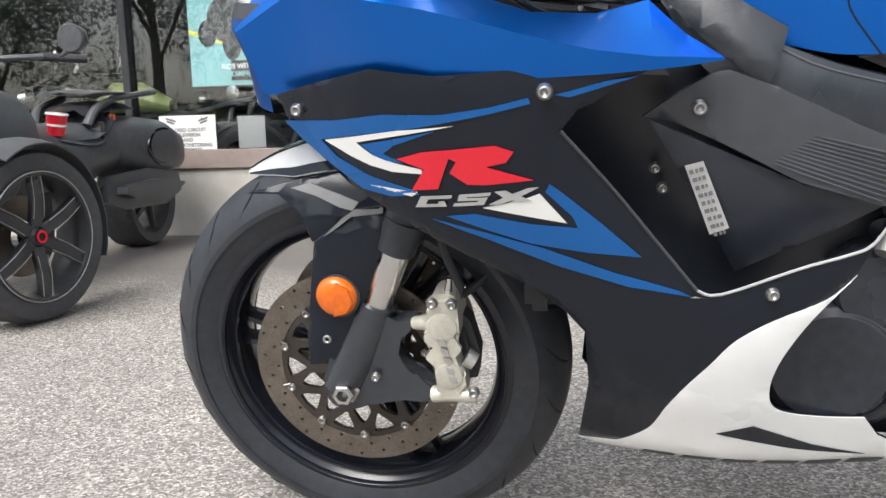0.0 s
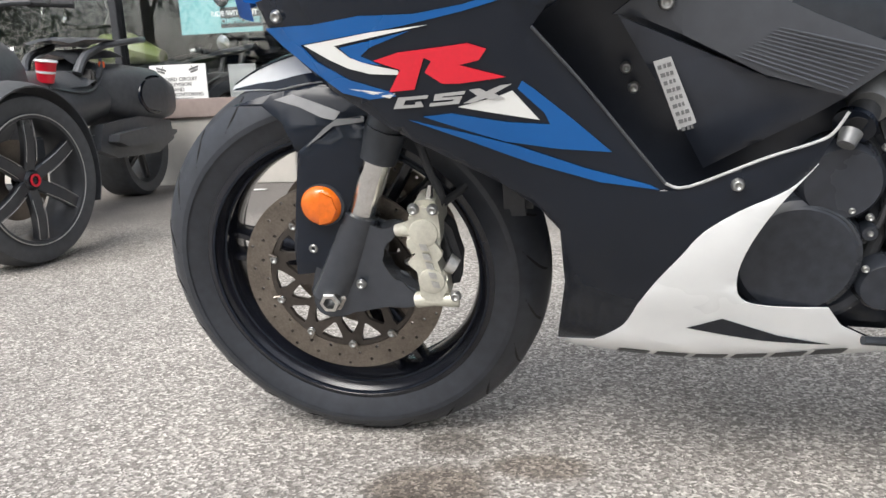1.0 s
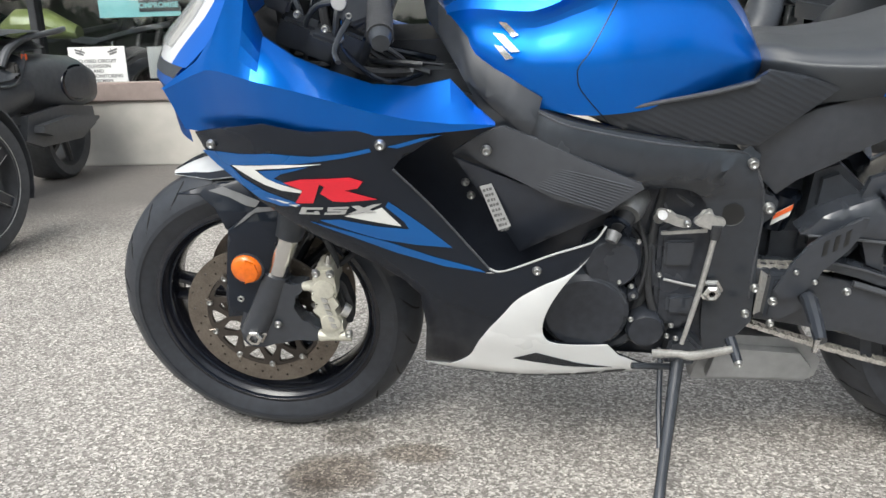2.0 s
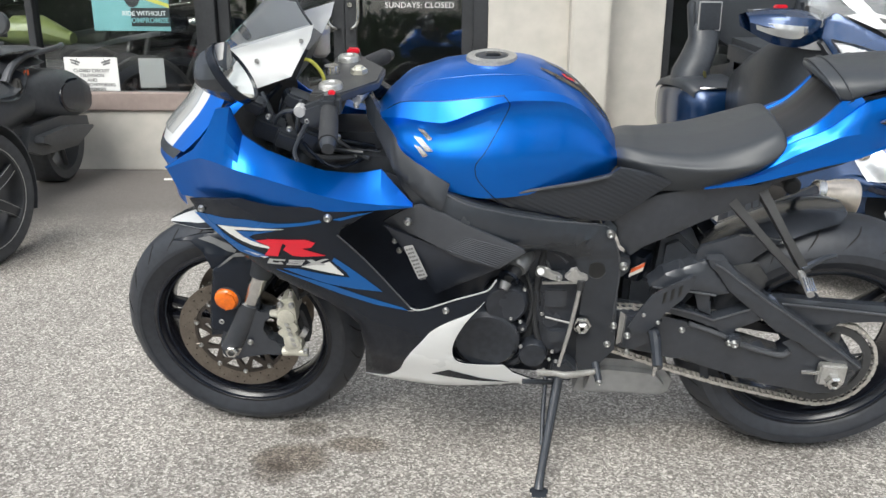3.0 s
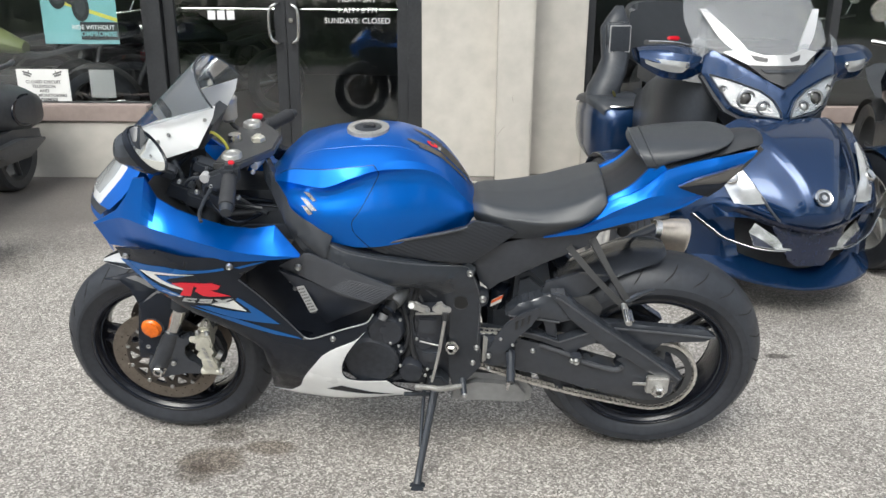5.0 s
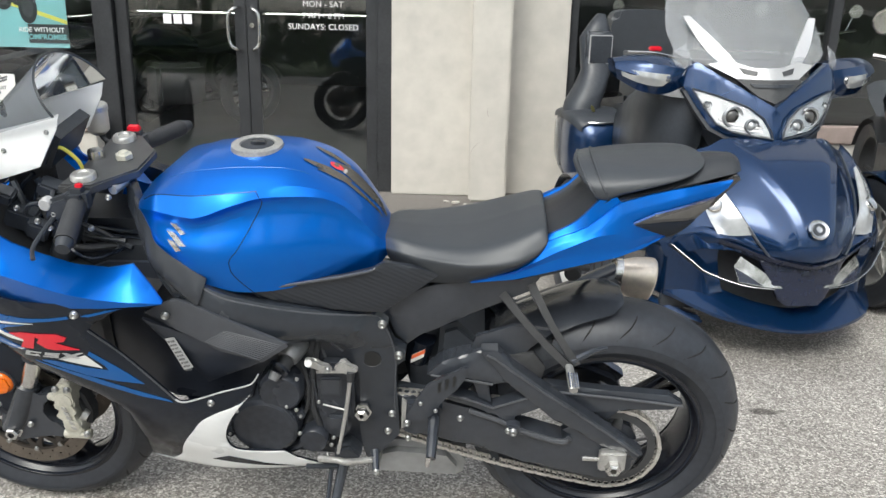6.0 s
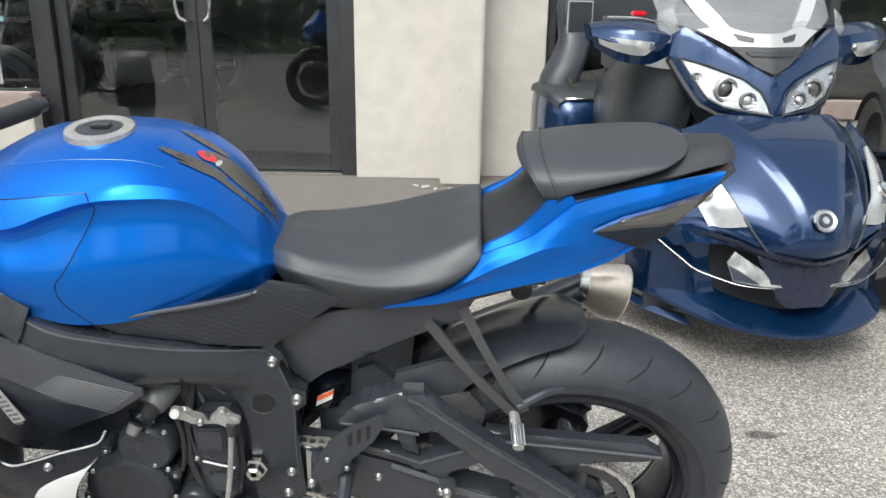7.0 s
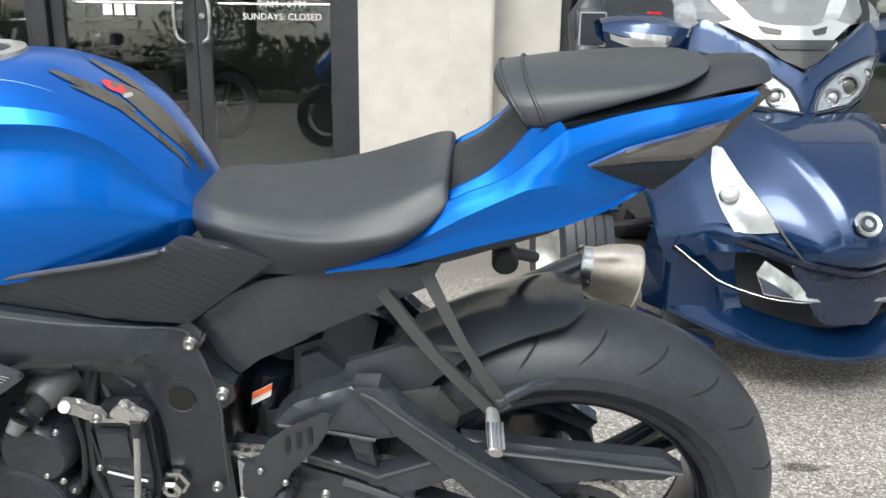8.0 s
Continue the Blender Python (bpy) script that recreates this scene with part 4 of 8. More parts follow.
fender = part("front_fender", fender_strip(119, 55, -1, 1), PEARL, bike, "white and black front fender")
part("fender_graphic", fender_strip(82, 58, -0.62, -0.30, 0.002), GLOSS, fender)
for lo, hi in ((-1.0, -0.86), (0.86, 1.0)):
    part("fender_edge", fender_strip(118.5, 58, lo, hi, 0.0015), GLOSS, fender)
part("fender_graphic", fender_strip(118, 58, -0.28, 0.28, 0.002), GLOSS, fender)
leg = part("fender_leg", plate([(-0.023, 0.524), (0.03, 0.562), (0.073, 0.567), (0.076, 0.529), (0.063, 0.498), (0.030, 0.417), (0.006, 0.345), (-0.052, 0.340), (-0.050, 0.383), (-0.034, 0.468)], lambda u, w: -0.132 + max(0, w - 0.53) * 0.3, 0.012, 0.02, 0, 0.005), GLOSS, bike, "gloss black fork cover")
part("fender_wedge", plate([(-0.118, 0.583), (-0.06, 0.597), (0.0, 0.606), (0.078, 0.602), (0.074, 0.565), (0.022, 0.556), (-0.028, 0.520), (-0.045, 0.560), (-0.075, 0.582)], lambda u, w: interp(w, (0.52, 0.555, 0.606), (-0.122, -0.117, -0.092)), 0.006, 0.015, 0, 0.002), GLOSS, leg)
part("fender_flash", plate([(-0.056, 0.590), (-0.030, 0.596), (0.005, 0.584), (0.038, 0.572), (0.030, 0.562), (0.012, 0.566), (-0.020, 0.580)], lambda u, w: interp(w, (0.52, 0.555, 0.606), (-0.1235, -0.1185, -0.0935)), 0.002, 0.015), FLASH, leg, "grey flash")
part("fender_line", plate([(-0.009, 0.531), (0.018, 0.555), (0.036, 0.566), (0.074, 0.566), (0.073, 0.561), (0.031, 0.557), (0.008, 0.541)], lambda u, w: -0.1335 + max(0, w - 0.53) * 0.3, 0.002, 0.02), FLASH, leg)
part("amber_reflector", lathe([(0.0001, -0.015), (0.012, -0.0145), (0.022, -0.0115), (0.0275, -0.006), (0.029, 0), (0.0001, 0)], 40, (0.002, -0.134, 0.449), False), AMBER, bike, "round amber reflector")
part("reflector_facet", tilted(solid([(0.0, 0.0), (0.0, 0.024), (0.017, 0.017), (0.024, 0.0), (0.017, -0.017), (0.0, -0.024)], -0.0158, -0.010, 0.0008), pose(0.002, -0.134, 0.449, 0, 8, 3)), AMBER, bike)
part("reflector_base", lathe([(0.0001, -0.004), (0.030, -0.004), (0.031, 0.004), (0.0001, 0.004)], 32, (0.004, -0.132, 0.449), False), MATT, bike)
bolt(-0.02, -0.13, 0.383, bike, 1.0)

# frame and inner panels
def spar(u, w):
    low = hermite(u, (0.33, 0.42, 0.55, 0.75, 0.95), (-0.085, -0.125, -0.145, -0.14, -0.125))
    bow = hermite(u, (0.33, 0.42, 0.53, 0.65, 0.75, 0.86, 0.95), (-0.10, -0.165, -0.20, -0.19, -0.168, -0.142, -0.128))
    top = interp(u, (0.42, 0.53, 0.61, 0.69, 0.76, 0.82, 0.87), (0.80, 0.728, 0.703, 0.68, 0.666, 0.645, 0.60))
    return low + (bow - 0.008 - low) * min(1, max(0, (w - 0.58) / 0.06)) + 0.5 * max(0, w - top)


FRAME = [(0.34, 0.933), (0.363, 0.917), (0.402, 0.866), (0.45, 0.81), (0.523, 0.763), (0.611, 0.73), (0.729, 0.698), (0.828, 0.67), (0.858, 0.661), (0.874, 0.667), (0.892, 0.652), (0.886, 0.625), (0.905, 0.587), (0.928, 0.573), (0.926, 0.548), (0.905, 0.53), (0.909, 0.437), (0.912, 0.337), (0.874, 0.29), (0.838, 0.262), (0.822, 0.354), (0.826, 0.492), (0.812, 0.562),
         (0.79, 0.596), (0.751, 0.613), (0.714, 0.615), (0.679, 0.612), (0.578, 0.659), (0.513, 0.697), (0.453, 0.74), (0.405, 0.815), (0.351, 0.88)]
FRAME_FINE = [tuple(v) for v in curve_through(FRAME[:9], 4)] + FRAME[9:17] + [tuple(v) for v in curve_through(FRAME[17:], 4)]
for side in (1, -1):
    fr = part("frame_spar", plate(FRAME_FINE, spar, 0.03, 0.02, 0, 0.0, side), FRAMEM, bike, "satin black aluminium frame spar", 40)
    if side == 1:
        # the recess is not sunk: a flat near-black disc paints its shade
        part("recess_shade_disc", lathe([(0.0001, -0.001), (0.020, -0.001), (0.020, 0.004), (0.0001, 0.004)], 28, (0.854, spar(0.854, 0.552) - 0.0005, 0.552), False), GROOVE, fr, "flat dark disc painting the shade of a round recess")
        part("recess_lip", tube([(0.854 + 0.0205 * math.cos(radians(a)), spar(0.854, 0.552) - 0.0008, 0.552 + 0.0205 * math.sin(radians(a))) for a in range(195, 350, 14)], 0.0011, 6, 1), EDGE, fr)
        bevel = curve_through([(0.49, 0.78), (0.557, 0.741), (0.641, 0.715), (0.725, 0.693), (0.809, 0.675), (0.868, 0.656), (0.886, 0.63), (0.9, 0.592), (0.906, 0.535), (0.903, 0.466), (0.902, 0.386)], 4)
        part("frame_bevel", tube([(q[0], spar(q[0], q[1]) + 0.0002, q[1]) for q in bevel], 0.0019, 6, 1), EDGE, fr)
        for u, w in ((0.878, 0.641), (0.913, 0.562)):
            bolt(u, spar(u, w) - 0.004, w, fr, 1.25)
        part("pivot_nut", lathe([(0.006, -0.02), (0.011, -0.022), (0.016, -0.018), (0.017, -0.006), (0.022, -0.004), (0.022, 0.004), (0.006, 0.004)], 6, (0.83, -0.142, 0.413)), CHROME, fr, "bright swingarm pivot nut", 20)
part("frame_head_cover", plate([(0.372, 0.905), (0.4, 0.882), (0.452, 0.832), (0.493, 0.802), (0.534, 0.777), (0.524, 0.744), (0.513, 0.72), (0.471, 0.752), (0.445, 0.776), (0.412, 0.812), (0.372, 0.865)], lambda u, w: spar(u, w) - 0.008 + 0.2 * max(0, 0.83 - 0.8 * (u - 0.40) - w), 0.012, 0.015, 0, 0.001), HEADGREY, bike, "satin grey frame head cover")
part("inner_shroud", plate([(0.17, 0.71), (0.30, 0.765), (0.40, 0.77), (0.47, 0.745), (0.72, 0.63), (0.68, 0.55), (0.62, 0.48), (0.50, 0.42), (0.40, 0.42), (0.27, 0.50), (0.19, 0.60)], lambda u, w: -0.12 - 0.05 * (u - 0.4), 0.01, 0.03), INNER, bike)
def side_cover(u, w):
    return -0.215 - 0.06 * max(0, 0.69 - abs(u - 0.55) - w) + 0.25 * max(0, w - (0.765 - 0.45 * (u - 0.45))) + 0.35 * max(0, 0.46 - u)


panel = part("side_cover", plate([(0.392, 0.690), (0.430, 0.719), (0.462, 0.738), (0.476, 0.740), (0.522, 0.722), (0.603, 0.681), (0.690, 0.642), (0.693, 0.635), (0.637, 0.594), (0.552, 0.622), (0.464, 0.669), (0.424, 0.686)], side_cover, 0.008, 0.015, 0, 0.0012), COVERGREY, bike, "satin grey plastic frame cover")
for k in range(11):
    t = (k + 0.5) / 11
    (u0, w0), (u1, w1) = (0.565 - 0.045 * t, 0.672 - 0.030 * t), (0.682 - 0.052 * t, 0.640 - 0.042 * t)
    part("rib", tube([(u0 + (u1 - u0) * q / 4, side_cover(u0 + (u1 - u0) * q / 4, w0 + (w1 - w0) * q / 4) - 0.0005, w0 + (w1 - w0) * q / 4) for q in range(5)], [0.0006, 0.0017, 0.0017, 0.0017, 0.0012], 6, 1), COVERGREY, panel)
part("side_cover_lower", plate([(0.398, 0.692), (0.468, 0.658), (0.556, 0.616), (0.646, 0.589), (0.605, 0.562), (0.535, 0.524), (0.499, 0.503), (0.472, 0.557)], lambda u, w: -0.175 - 0.22 * (w - 0.50), 0.008, 0.02, 0, 0.003), INNER, bike)
bolt(0.448, -0.217, 0.703, bike, 1.1)
plaque = part("warning_plate", plate([(0.436, 0.639), (0.455, 0.644), (0.485, 0.569), (0.465, 0.561)], lambda u, w: -0.208, 0.002), SILVERG, bike, "small metal warning plate")
for k in range(9):
    for j, (s0, s1) in enumerate(((0.05, 0.30 + 0.06 * (k % 2)), (0.42, 0.60), (0.68, 0.95 - 0.12 * (k % 3) / 2))):
        a, b = 0.4395 + 0.0035 * k, 0.6340 - 0.0088 * k
        part("plate_line", plate([(a + 0.016 * s0, b + 0.0045 * s0), (a + 0.016 * s1, b + 0.0045 * s1), (a + 0.0012 + 0.016 * s1, b - 0.0044 + 0.0045 * s1), (a + 0.0012 + 0.016 * s0, b - 0.0044 + 0.0045 * s0)], -0.2095, 0.001), INK, plaque)
for u, w in ((0.409, 0.622), (0.418, 0.598)):
    bolt(u, -0.15, w, bike, 0.9)
part("radiator", box(0.25, -0.12, 0.42, 0.29, 0.12, 0.66, 0.01), RUBBER, bike)
part("airbox", box(0.14, -0.10, 0.62, 0.46, 0.10, 0.84, 0.04), MATT, bike)

# tank
TANK_U = (0.352, 0.38, 0.43, 0.50, 0.53, 0.585, 0.645, 0.70, 0.76, 0.80, 0.832, 0.865, 0.89)
TANK_LINES = (  # half width and height along the tank: lower edge, belly, knee hollow, crease, cover edge, top seam, spine
    ((0.05, 0.1, 0.155, 0.178, 0.182, 0.186, 0.181, 0.165, 0.142, 0.124, 0.108, 0.09, 0.06), (0.8621, 0.8496, 0.8171, 0.769, 0.7592, 0.7476, 0.7462, 0.7482, 0.7523, 0.7542, 0.7548, 0.76, 0.778)),
    ((0.053, 0.105, 0.161, 0.185, 0.189, 0.192, 0.187, 0.172, 0.151, 0.133, 0.116, 0.096, 0.068), (0.865, 0.8592, 0.8468, 0.8288, 0.826, 0.8259, 0.8275, 0.8291, 0.8254, 0.8178, 0.8086, 0.8001, 0.7921)),
    ((0.055, 0.105, 0.147, 0.163, 0.163, 0.159, 0.152, 0.137, 0.12, 0.106, 0.096, 0.084, 0.066), (0.8679, 0.8742, 0.882, 0.8782, 0.8782, 0.895, 0.9128, 0.9119, 0.9035, 0.8838, 0.8534, 0.82, 0.796)),
    ((0.05, 0.104, 0.146, 0.169, 0.173, 0.17, 0.161, 0.142, 0.123, 0.107, 0.095, 0.08, 0.06), (0.87, 0.8896, 0.9044, 0.9034, 0.9063, 0.9272, 0.9443, 0.9419, 0.9334, 0.9112, 0.8763, 0.8321, 0.8)),
    ((0.045, 0.092, 0.127, 0.146, 0.15, 0.149, 0.143, 0.125, 0.108, 0.094, 0.081, 0.066, 0.049), (0.871, 0.8959, 0.9309, 0.9394, 0.9423, 0.9483, 0.9529, 0.9572, 0.9434, 0.9177, 0.8842, 0.84, 0.803)),
    ((0.03, 0.055, 0.07, 0.082, 0.085, 0.087, 0.086, 0.08, 0.07, 0.06, 0.051, 0.04, 0.03), (0.8715, 0.9, 0.938, 0.964, 0.97, 0.977, 0.9791, 0.974, 0.9509, 0.926, 0.894, 0.853, 0.806)),
    ((0.0,) * 13, (0.872, 0.904, 0.944, 0.9741, 0.9819, 0.991, 0.991, 0.984, 0.955, 0.931, 0.9011, 0.862, 0.8099)))


def tank_curve(u):
    """The tank's half section from its lower edge to its spine, with a crease over the knee hollow."""
    q = [Vector((hermite(u, TANK_U, ys), hermite(u, TANK_U, zs), 0)) for ys, zs in TANK_LINES]
    over = Vector((-q[5].x, q[5].y, 0))
    return curve_through(q[:4], 5)[:-1] + curve_through(q[3:5], 4)[:-1] + curve_through(q[4:] + [over], 5)[:11]


def tank_side(u, w):
    """How far out the tank's side lies."""
    pts = tank_curve(u)
    return -interp(w, [p.y for p in pts], [p.x for p in pts])


rings = []
for k in range(61):
    u = 0.352 + 0.538 * k / 60
    pts = tank_curve(u)
    rings.append([Vector((u, -p.x, p.y)) for p in pts] + [Vector((u, p.x, p.y)) for p in reversed(pts[:-1])])
tank = part("fuel_tank", loft(rings), BLUE, bike, "metallic blue fuel tank", 17)
part("cap_ring", lathe([(0.034, 0.0), (0.036, 0.006), (0.044, 0.008), (0.053, 0.005), (0.055, -0.004), (0.034, -0.004)], 48, (0.612, 0.0, 0.990), axis="z"), ALLOY, tank, "bright filler cap ring")
part("filler_cap", lathe([(0.0001, 0.004), (0.03, 0.004), (0.035, 0.001), (0.035, -0.004), (0.0001, -0.004)], 36, (0.612, 0.0, 0.992), False, axis="z"), MATT, tank, "black filler cap")
part("cap_flap", box(0.598, -0.010, 0.994, 0.632, 0.010, 1.001, 0.003), DARK, tank)
for bar in ([(0.468, 0.887), (0.480, 0.886), (0.498, 0.869), (0.489, 0.866)], [(0.459, 0.872), (0.475, 0.870), (0.500, 0.847), (0.486, 0.846)], [(0.461, 0.856), (0.474, 0.854), (0.490, 0.838), (0.479, 0.835)]):
    part("emblem_bar", plate(bar, lambda u, w: tank_side(u, w) - 0.0055, 0.0055, 0.006), EMBLEM, tank, "chrome emblem bar")
for seam in ([(0.640, 0.952), (0.650, 0.944), (0.652, 0.932), (0.640, 0.905), (0.606, 0.848), (0.588, 0.825), (0.586, 0.808), (0.594, 0.785), (0.636, 0.733)],):
    line = curve_through(seam, 6)
    part("tank_seam", tube([(q[0], tank_side(q[0], q[1]) + 0.0003, q[1]) for q in line], 0.0011, 6, 1), GLOSS, tank)
for at, u0, u1 in ((4, 0.40, 0.642), (5, 0.445, 0.735)):
    us = [u0 + (u1 - u0) * k / 24 for k in range(25)]
    ys, zs = TANK_LINES[at]
    part("tank_seam", tube([(u, -hermite(u, TANK_U, ys) - 0.0001, hermite(u, TANK_U, zs) - 0.0002) for u in us], 0.0010, 6, 1), GLOSS if at == 4 else DECAL_BLUE, tank)

# seats and tail
SEAT = [(0.866, 0.796, 0.803, 0.812, 0.045), (0.885, 0.774, 0.796, 0.820, 0.074), (0.915, 0.750, 0.796, 0.823, 0.096), (0.965, 0.733, 0.793, 0.818, 0.114), (1.06, 0.748, 0.797, 0.825, 0.142), (1.145, 0.778, 0.808, 0.852, 0.146), (1.19, 0.800, 0.822, 0.870, 0.134), (1.211, 0.822, 0.838, 0.873, 0.122), (1.217, 0.836, 0.846, 0.868, 0.114)]
rings = []
for u, wb, we, wt, hw in smooth_rows(SEAT, 40):
    pts = curve_through([(hw * 0.84, wb, 0), (hw * 0.94, wb + 0.5 * (we - wb), 0), (hw, we, 0), (hw * 0.93, we + 0.34 * (wt - we), 0), (hw * 0.83, we + 0.66 * (wt - we), 0), (hw * 0.74, we + 0.82 * (wt - we), 0), (hw * 0.62, we + 0.885 * (wt - we), 0), (hw * 0.36, we + 0.95 * (wt - we), 0), (0, wt, 0)], 4)
    rings.append([Vector((u, -p.x, p.y)) for p in pts] + [Vector((u, p.x, p.y)) for p in reversed(pts[:-1])])
part("rider_seat", loft(rings), VINYL, bike, "black vinyl rider seat", 60)
PILLION = [(1.268, 1.306, 0.942, 0.972, 0.076), (1.274, 1.311, 0.931, 0.982, 0.094), (1.305, 1.334, 0.933, 0.988, 0.103), (1.353, 1.362, 0.947, 0.993, 0.105), (1.43, 1.422, 0.965, 0.997, 0.101), (1.495, 1.478, 0.980, 0.998, 0.086), (1.522, 1.505, 0.988, 0.996, 0.060), (1.530, 1.515, 0.991, 0.994, 0.030)]
rings = []
for ut, ub, wb, wt, hw in smooth_rows(PILLION, 32):
    h = wt - wb
    half = [(hw * 0.90, 0.0), (hw * 1.0, 0.14), (hw * 0.99, 0.36), (hw * 0.90, 0.62), (hw * 0.66, 0.84), (hw * 0.3, 0.97), (0, 1.0)]
    pts = curve_through([(y, z, 0) for y, z in half], 4)
    rings.append([Vector((ub + (ut - ub) * p.y, -p.x, wb + h * p.y)) for p in pts] + [Vector((ub + (ut - ub) * p.y, p.x, wb + h * p.y)) for p in reversed(pts[:-1])])
pil = part("pillion_seat", loft(rings), VINYL, bike, "black vinyl pillion seat", 60)
band = [[p + (p - sum(r, Vector()) / len(r)).normalized() * 0.0018 for p in r] for r in rings[5:10]]
part("pillion_strap", loft(band, caps=False), VINYL, pil, "vinyl strap over the cushion", 60)
part("pillion_piping", tube([p + Vector((0, 0, 0.001)) for p in band[0]], 0.0022, 6, 1), VINYL, pil)
part("pillion_piping", tube([p + Vector((0, 0, 0.001)) for p in band[-1]], 0.0022, 6, 1), VINYL, pil)

# the tail fairing: an upper face, a dark undercut and a bright keel, all running to one point
TAIL_BASE = ((1.0, 1.05, 1.2, 1.35, 1.48, 1.58), (-0.115, -0.122, -0.132, -0.135, -0.112, -0.075))
TIP = ((1.463, 0.876), (1.491, 0.898), (1.528, 0.929), (1.540, 0.945), (1.565, 0.962), (1.573, 0.975))
TAIL_LINES = (
    (0.012, ((1.064, 0.747), (1.154, 0.757), (1.224, 0.779), (1.291, 0.801), (1.357, 0.823), (1.409, 0.843)) + TIP),
    (0.003, ((1.064, 0.748), (1.154, 0.762), (1.224, 0.785), (1.291, 0.806), (1.357, 0.825), (1.409, 0.844)) + TIP),
    (0.005, ((1.064, 0.750), (1.154, 0.776), (1.223, 0.808), (1.257, 0.823), (1.324, 0.831), (1.383, 0.840)) + TIP),
    (-0.002, ((1.064, 0.752), (1.154, 0.784), (1.233, 0.833), (1.308, 0.872), (1.344, 0.880), (1.387, 0.871)) + TIP),
    (0.006, ((1.064, 0.7525), (1.154, 0.787), (1.225, 0.842), (1.285, 0.868), (1.324, 0.896), (1.37, 0.918), (1.45, 0.94), (1.52, 0.955), (1.573, 0.975))),
    (0.017, ((1.064, 0.753), (1.154, 0.789), (1.217, 0.846), (1.243, 0.860), (1.269, 0.870), (1.294, 0.884), (1.324, 0.912), (1.349, 0.938), (1.412, 0.954), (1.475, 0.965), (1.573, 0.976))))


def tail(u, w):
    return interp(u, *TAIL_BASE)


for side in (1, -1):
    rows = []
    for off, line in TAIL_LINES:
        us, ws_ = zip(*line)
        rows.append([(u, side * (interp(u, *TAIL_BASE) + off * min(1, (1.60 - u) / 0.14) * min(1, 0.15 + (u - 1.06) / 0.10)), interp(u, us, ws_)) for u in [1.064 + 0.509 * k / 60 for k in range(61)]])
    tl = part("tail_fairing", skin(rows, 60, 3, shift=(0, side * 0.004, 0)), BLUE, bike, "metallic blue tail fairing", 24)
    lens = part("tail_lens", plate([(1.378, 0.904), (1.422, 0.923), (1.480, 0.937), (1.539, 0.948), (1.528, 0.930), (1.491, 0.898), (1.455, 0.872), (1.419, 0.886)], lambda u, w: tail(u, w) - 0.012, 0.008, 0.02, 0, 0.003, side), SMOKE, tl, "smoked indicator lens")
    part("lens_shade", plate([(1.381, 0.9035), (1.44, 0.908), (1.500, 0.908), (1.488, 0.897), (1.455, 0.874), (1.419, 0.887)], lambda u, w: tail(u, w) - 0.0165, 0.006, 0.02, 0, 0.002, side), GLOSS, lens, "black lower lens half")
    part("lens_reflector", plate([(1.41, 0.914), (1.48, 0.934), (1.535, 0.946), (1.522, 0.928), (1.498, 0.914)], lambda u, w: tail(u, w) - 0.0135, 0.002, 0.02, 0, 0.001, side), LENSGREY, lens, "grey lens reflector")
    part("tail_underside", plate([(1.0, 0.70), (1.061, 0.742), (1.164, 0.752), (1.294, 0.795), (1.40, 0.832), (1.34, 0.80), (1.24, 0.765), (1.15, 0.735)], lambda u, w: -0.10, 0.005, 0.05, 0, 0, side), MATT, bike)
rows = []
for u, hw, we, wc in ((1.29, 0.098, 0.895, 0.915), (1.33, 0.103, 0.938, 0.945), (1.42, 0.094, 0.954, 0.968), (1.50, 0.076, 0.967, 0.990), (1.55, 0.058, 0.974, 1.000), (1.585, 0.046, 0.978, 1.001), (1.598, 0.036, 0.980, 0.994)):
    rows.append([(u, hw * x, we + (wc - we) * (1 - abs(x) ** 2.5)) for x in (-1, -0.75, -0.4, 0, 0.4, 0.75, 1)])
part("tail_top", skin(rows, 24, 4, 0.006), DECK, bike, "ribbed black tail deck", 50)
part("tail_lamp", solid([(1.48, 0.885), (1.545, 0.950), (1.585, 0.976), (1.594, 0.972), (1.548, 0.915), (1.518, 0.885)], -0.064, 0.064, 0.010), SMOKE, bike, "smoked tail lamp")
RAMP = ((1.17, 0.79), (1.20, 0.832), (1.221, 0.852), (1.245, 0.865), (1.27, 0.882), (1.292, 0.905), (1.316, 0.935), (1.338, 0.952))
part("tail_ramp", skin([[(u - 0.012 * (1 - x * x), 0.092 * x, w + 0.010 * (1 - x * x) - 0.003) for u, w in RAMP] for x in (-1, -0.6, -0.2, 0.2, 0.6, 1)], 20, 3, 0.004), CARBON, bike, "finely ribbed black ramp between the seats", 50)
for s in (1, -1):
    part("tail_rim", skin([[(u, s * v, w + h) for u, w in RAMP[1:]] for v, h in ((0.088, -0.004), (0.091, 0.002), (0.098, 0.002))] + [[(u, s * 0.109, w - 0.004) for u, w in ((1.19, 0.825), (1.217, 0.845), (1.243, 0.859), (1.269, 0.869), (1.294, 0.883), (1.326, 0.912), (1.356, 0.938))]], 20, 2, 0.003), BLUE, bike, "blue rim beside the ramp", 40)
part("seat_rail", plate([(0.882, 0.66), (0.93, 0.70), (0.972, 0.722), (1.062, 0.745), (1.21, 0.758), (1.191, 0.721), (1.126, 0.688), (1.06, 0.655), (1.015, 0.628), (0.96, 0.60), (0.93, 0.575), (0.905, 0.60)], lambda u, w: -0.105, 0.02, 0.05, 0, 0.004), SATIN, bike, "satin black seat subframe")
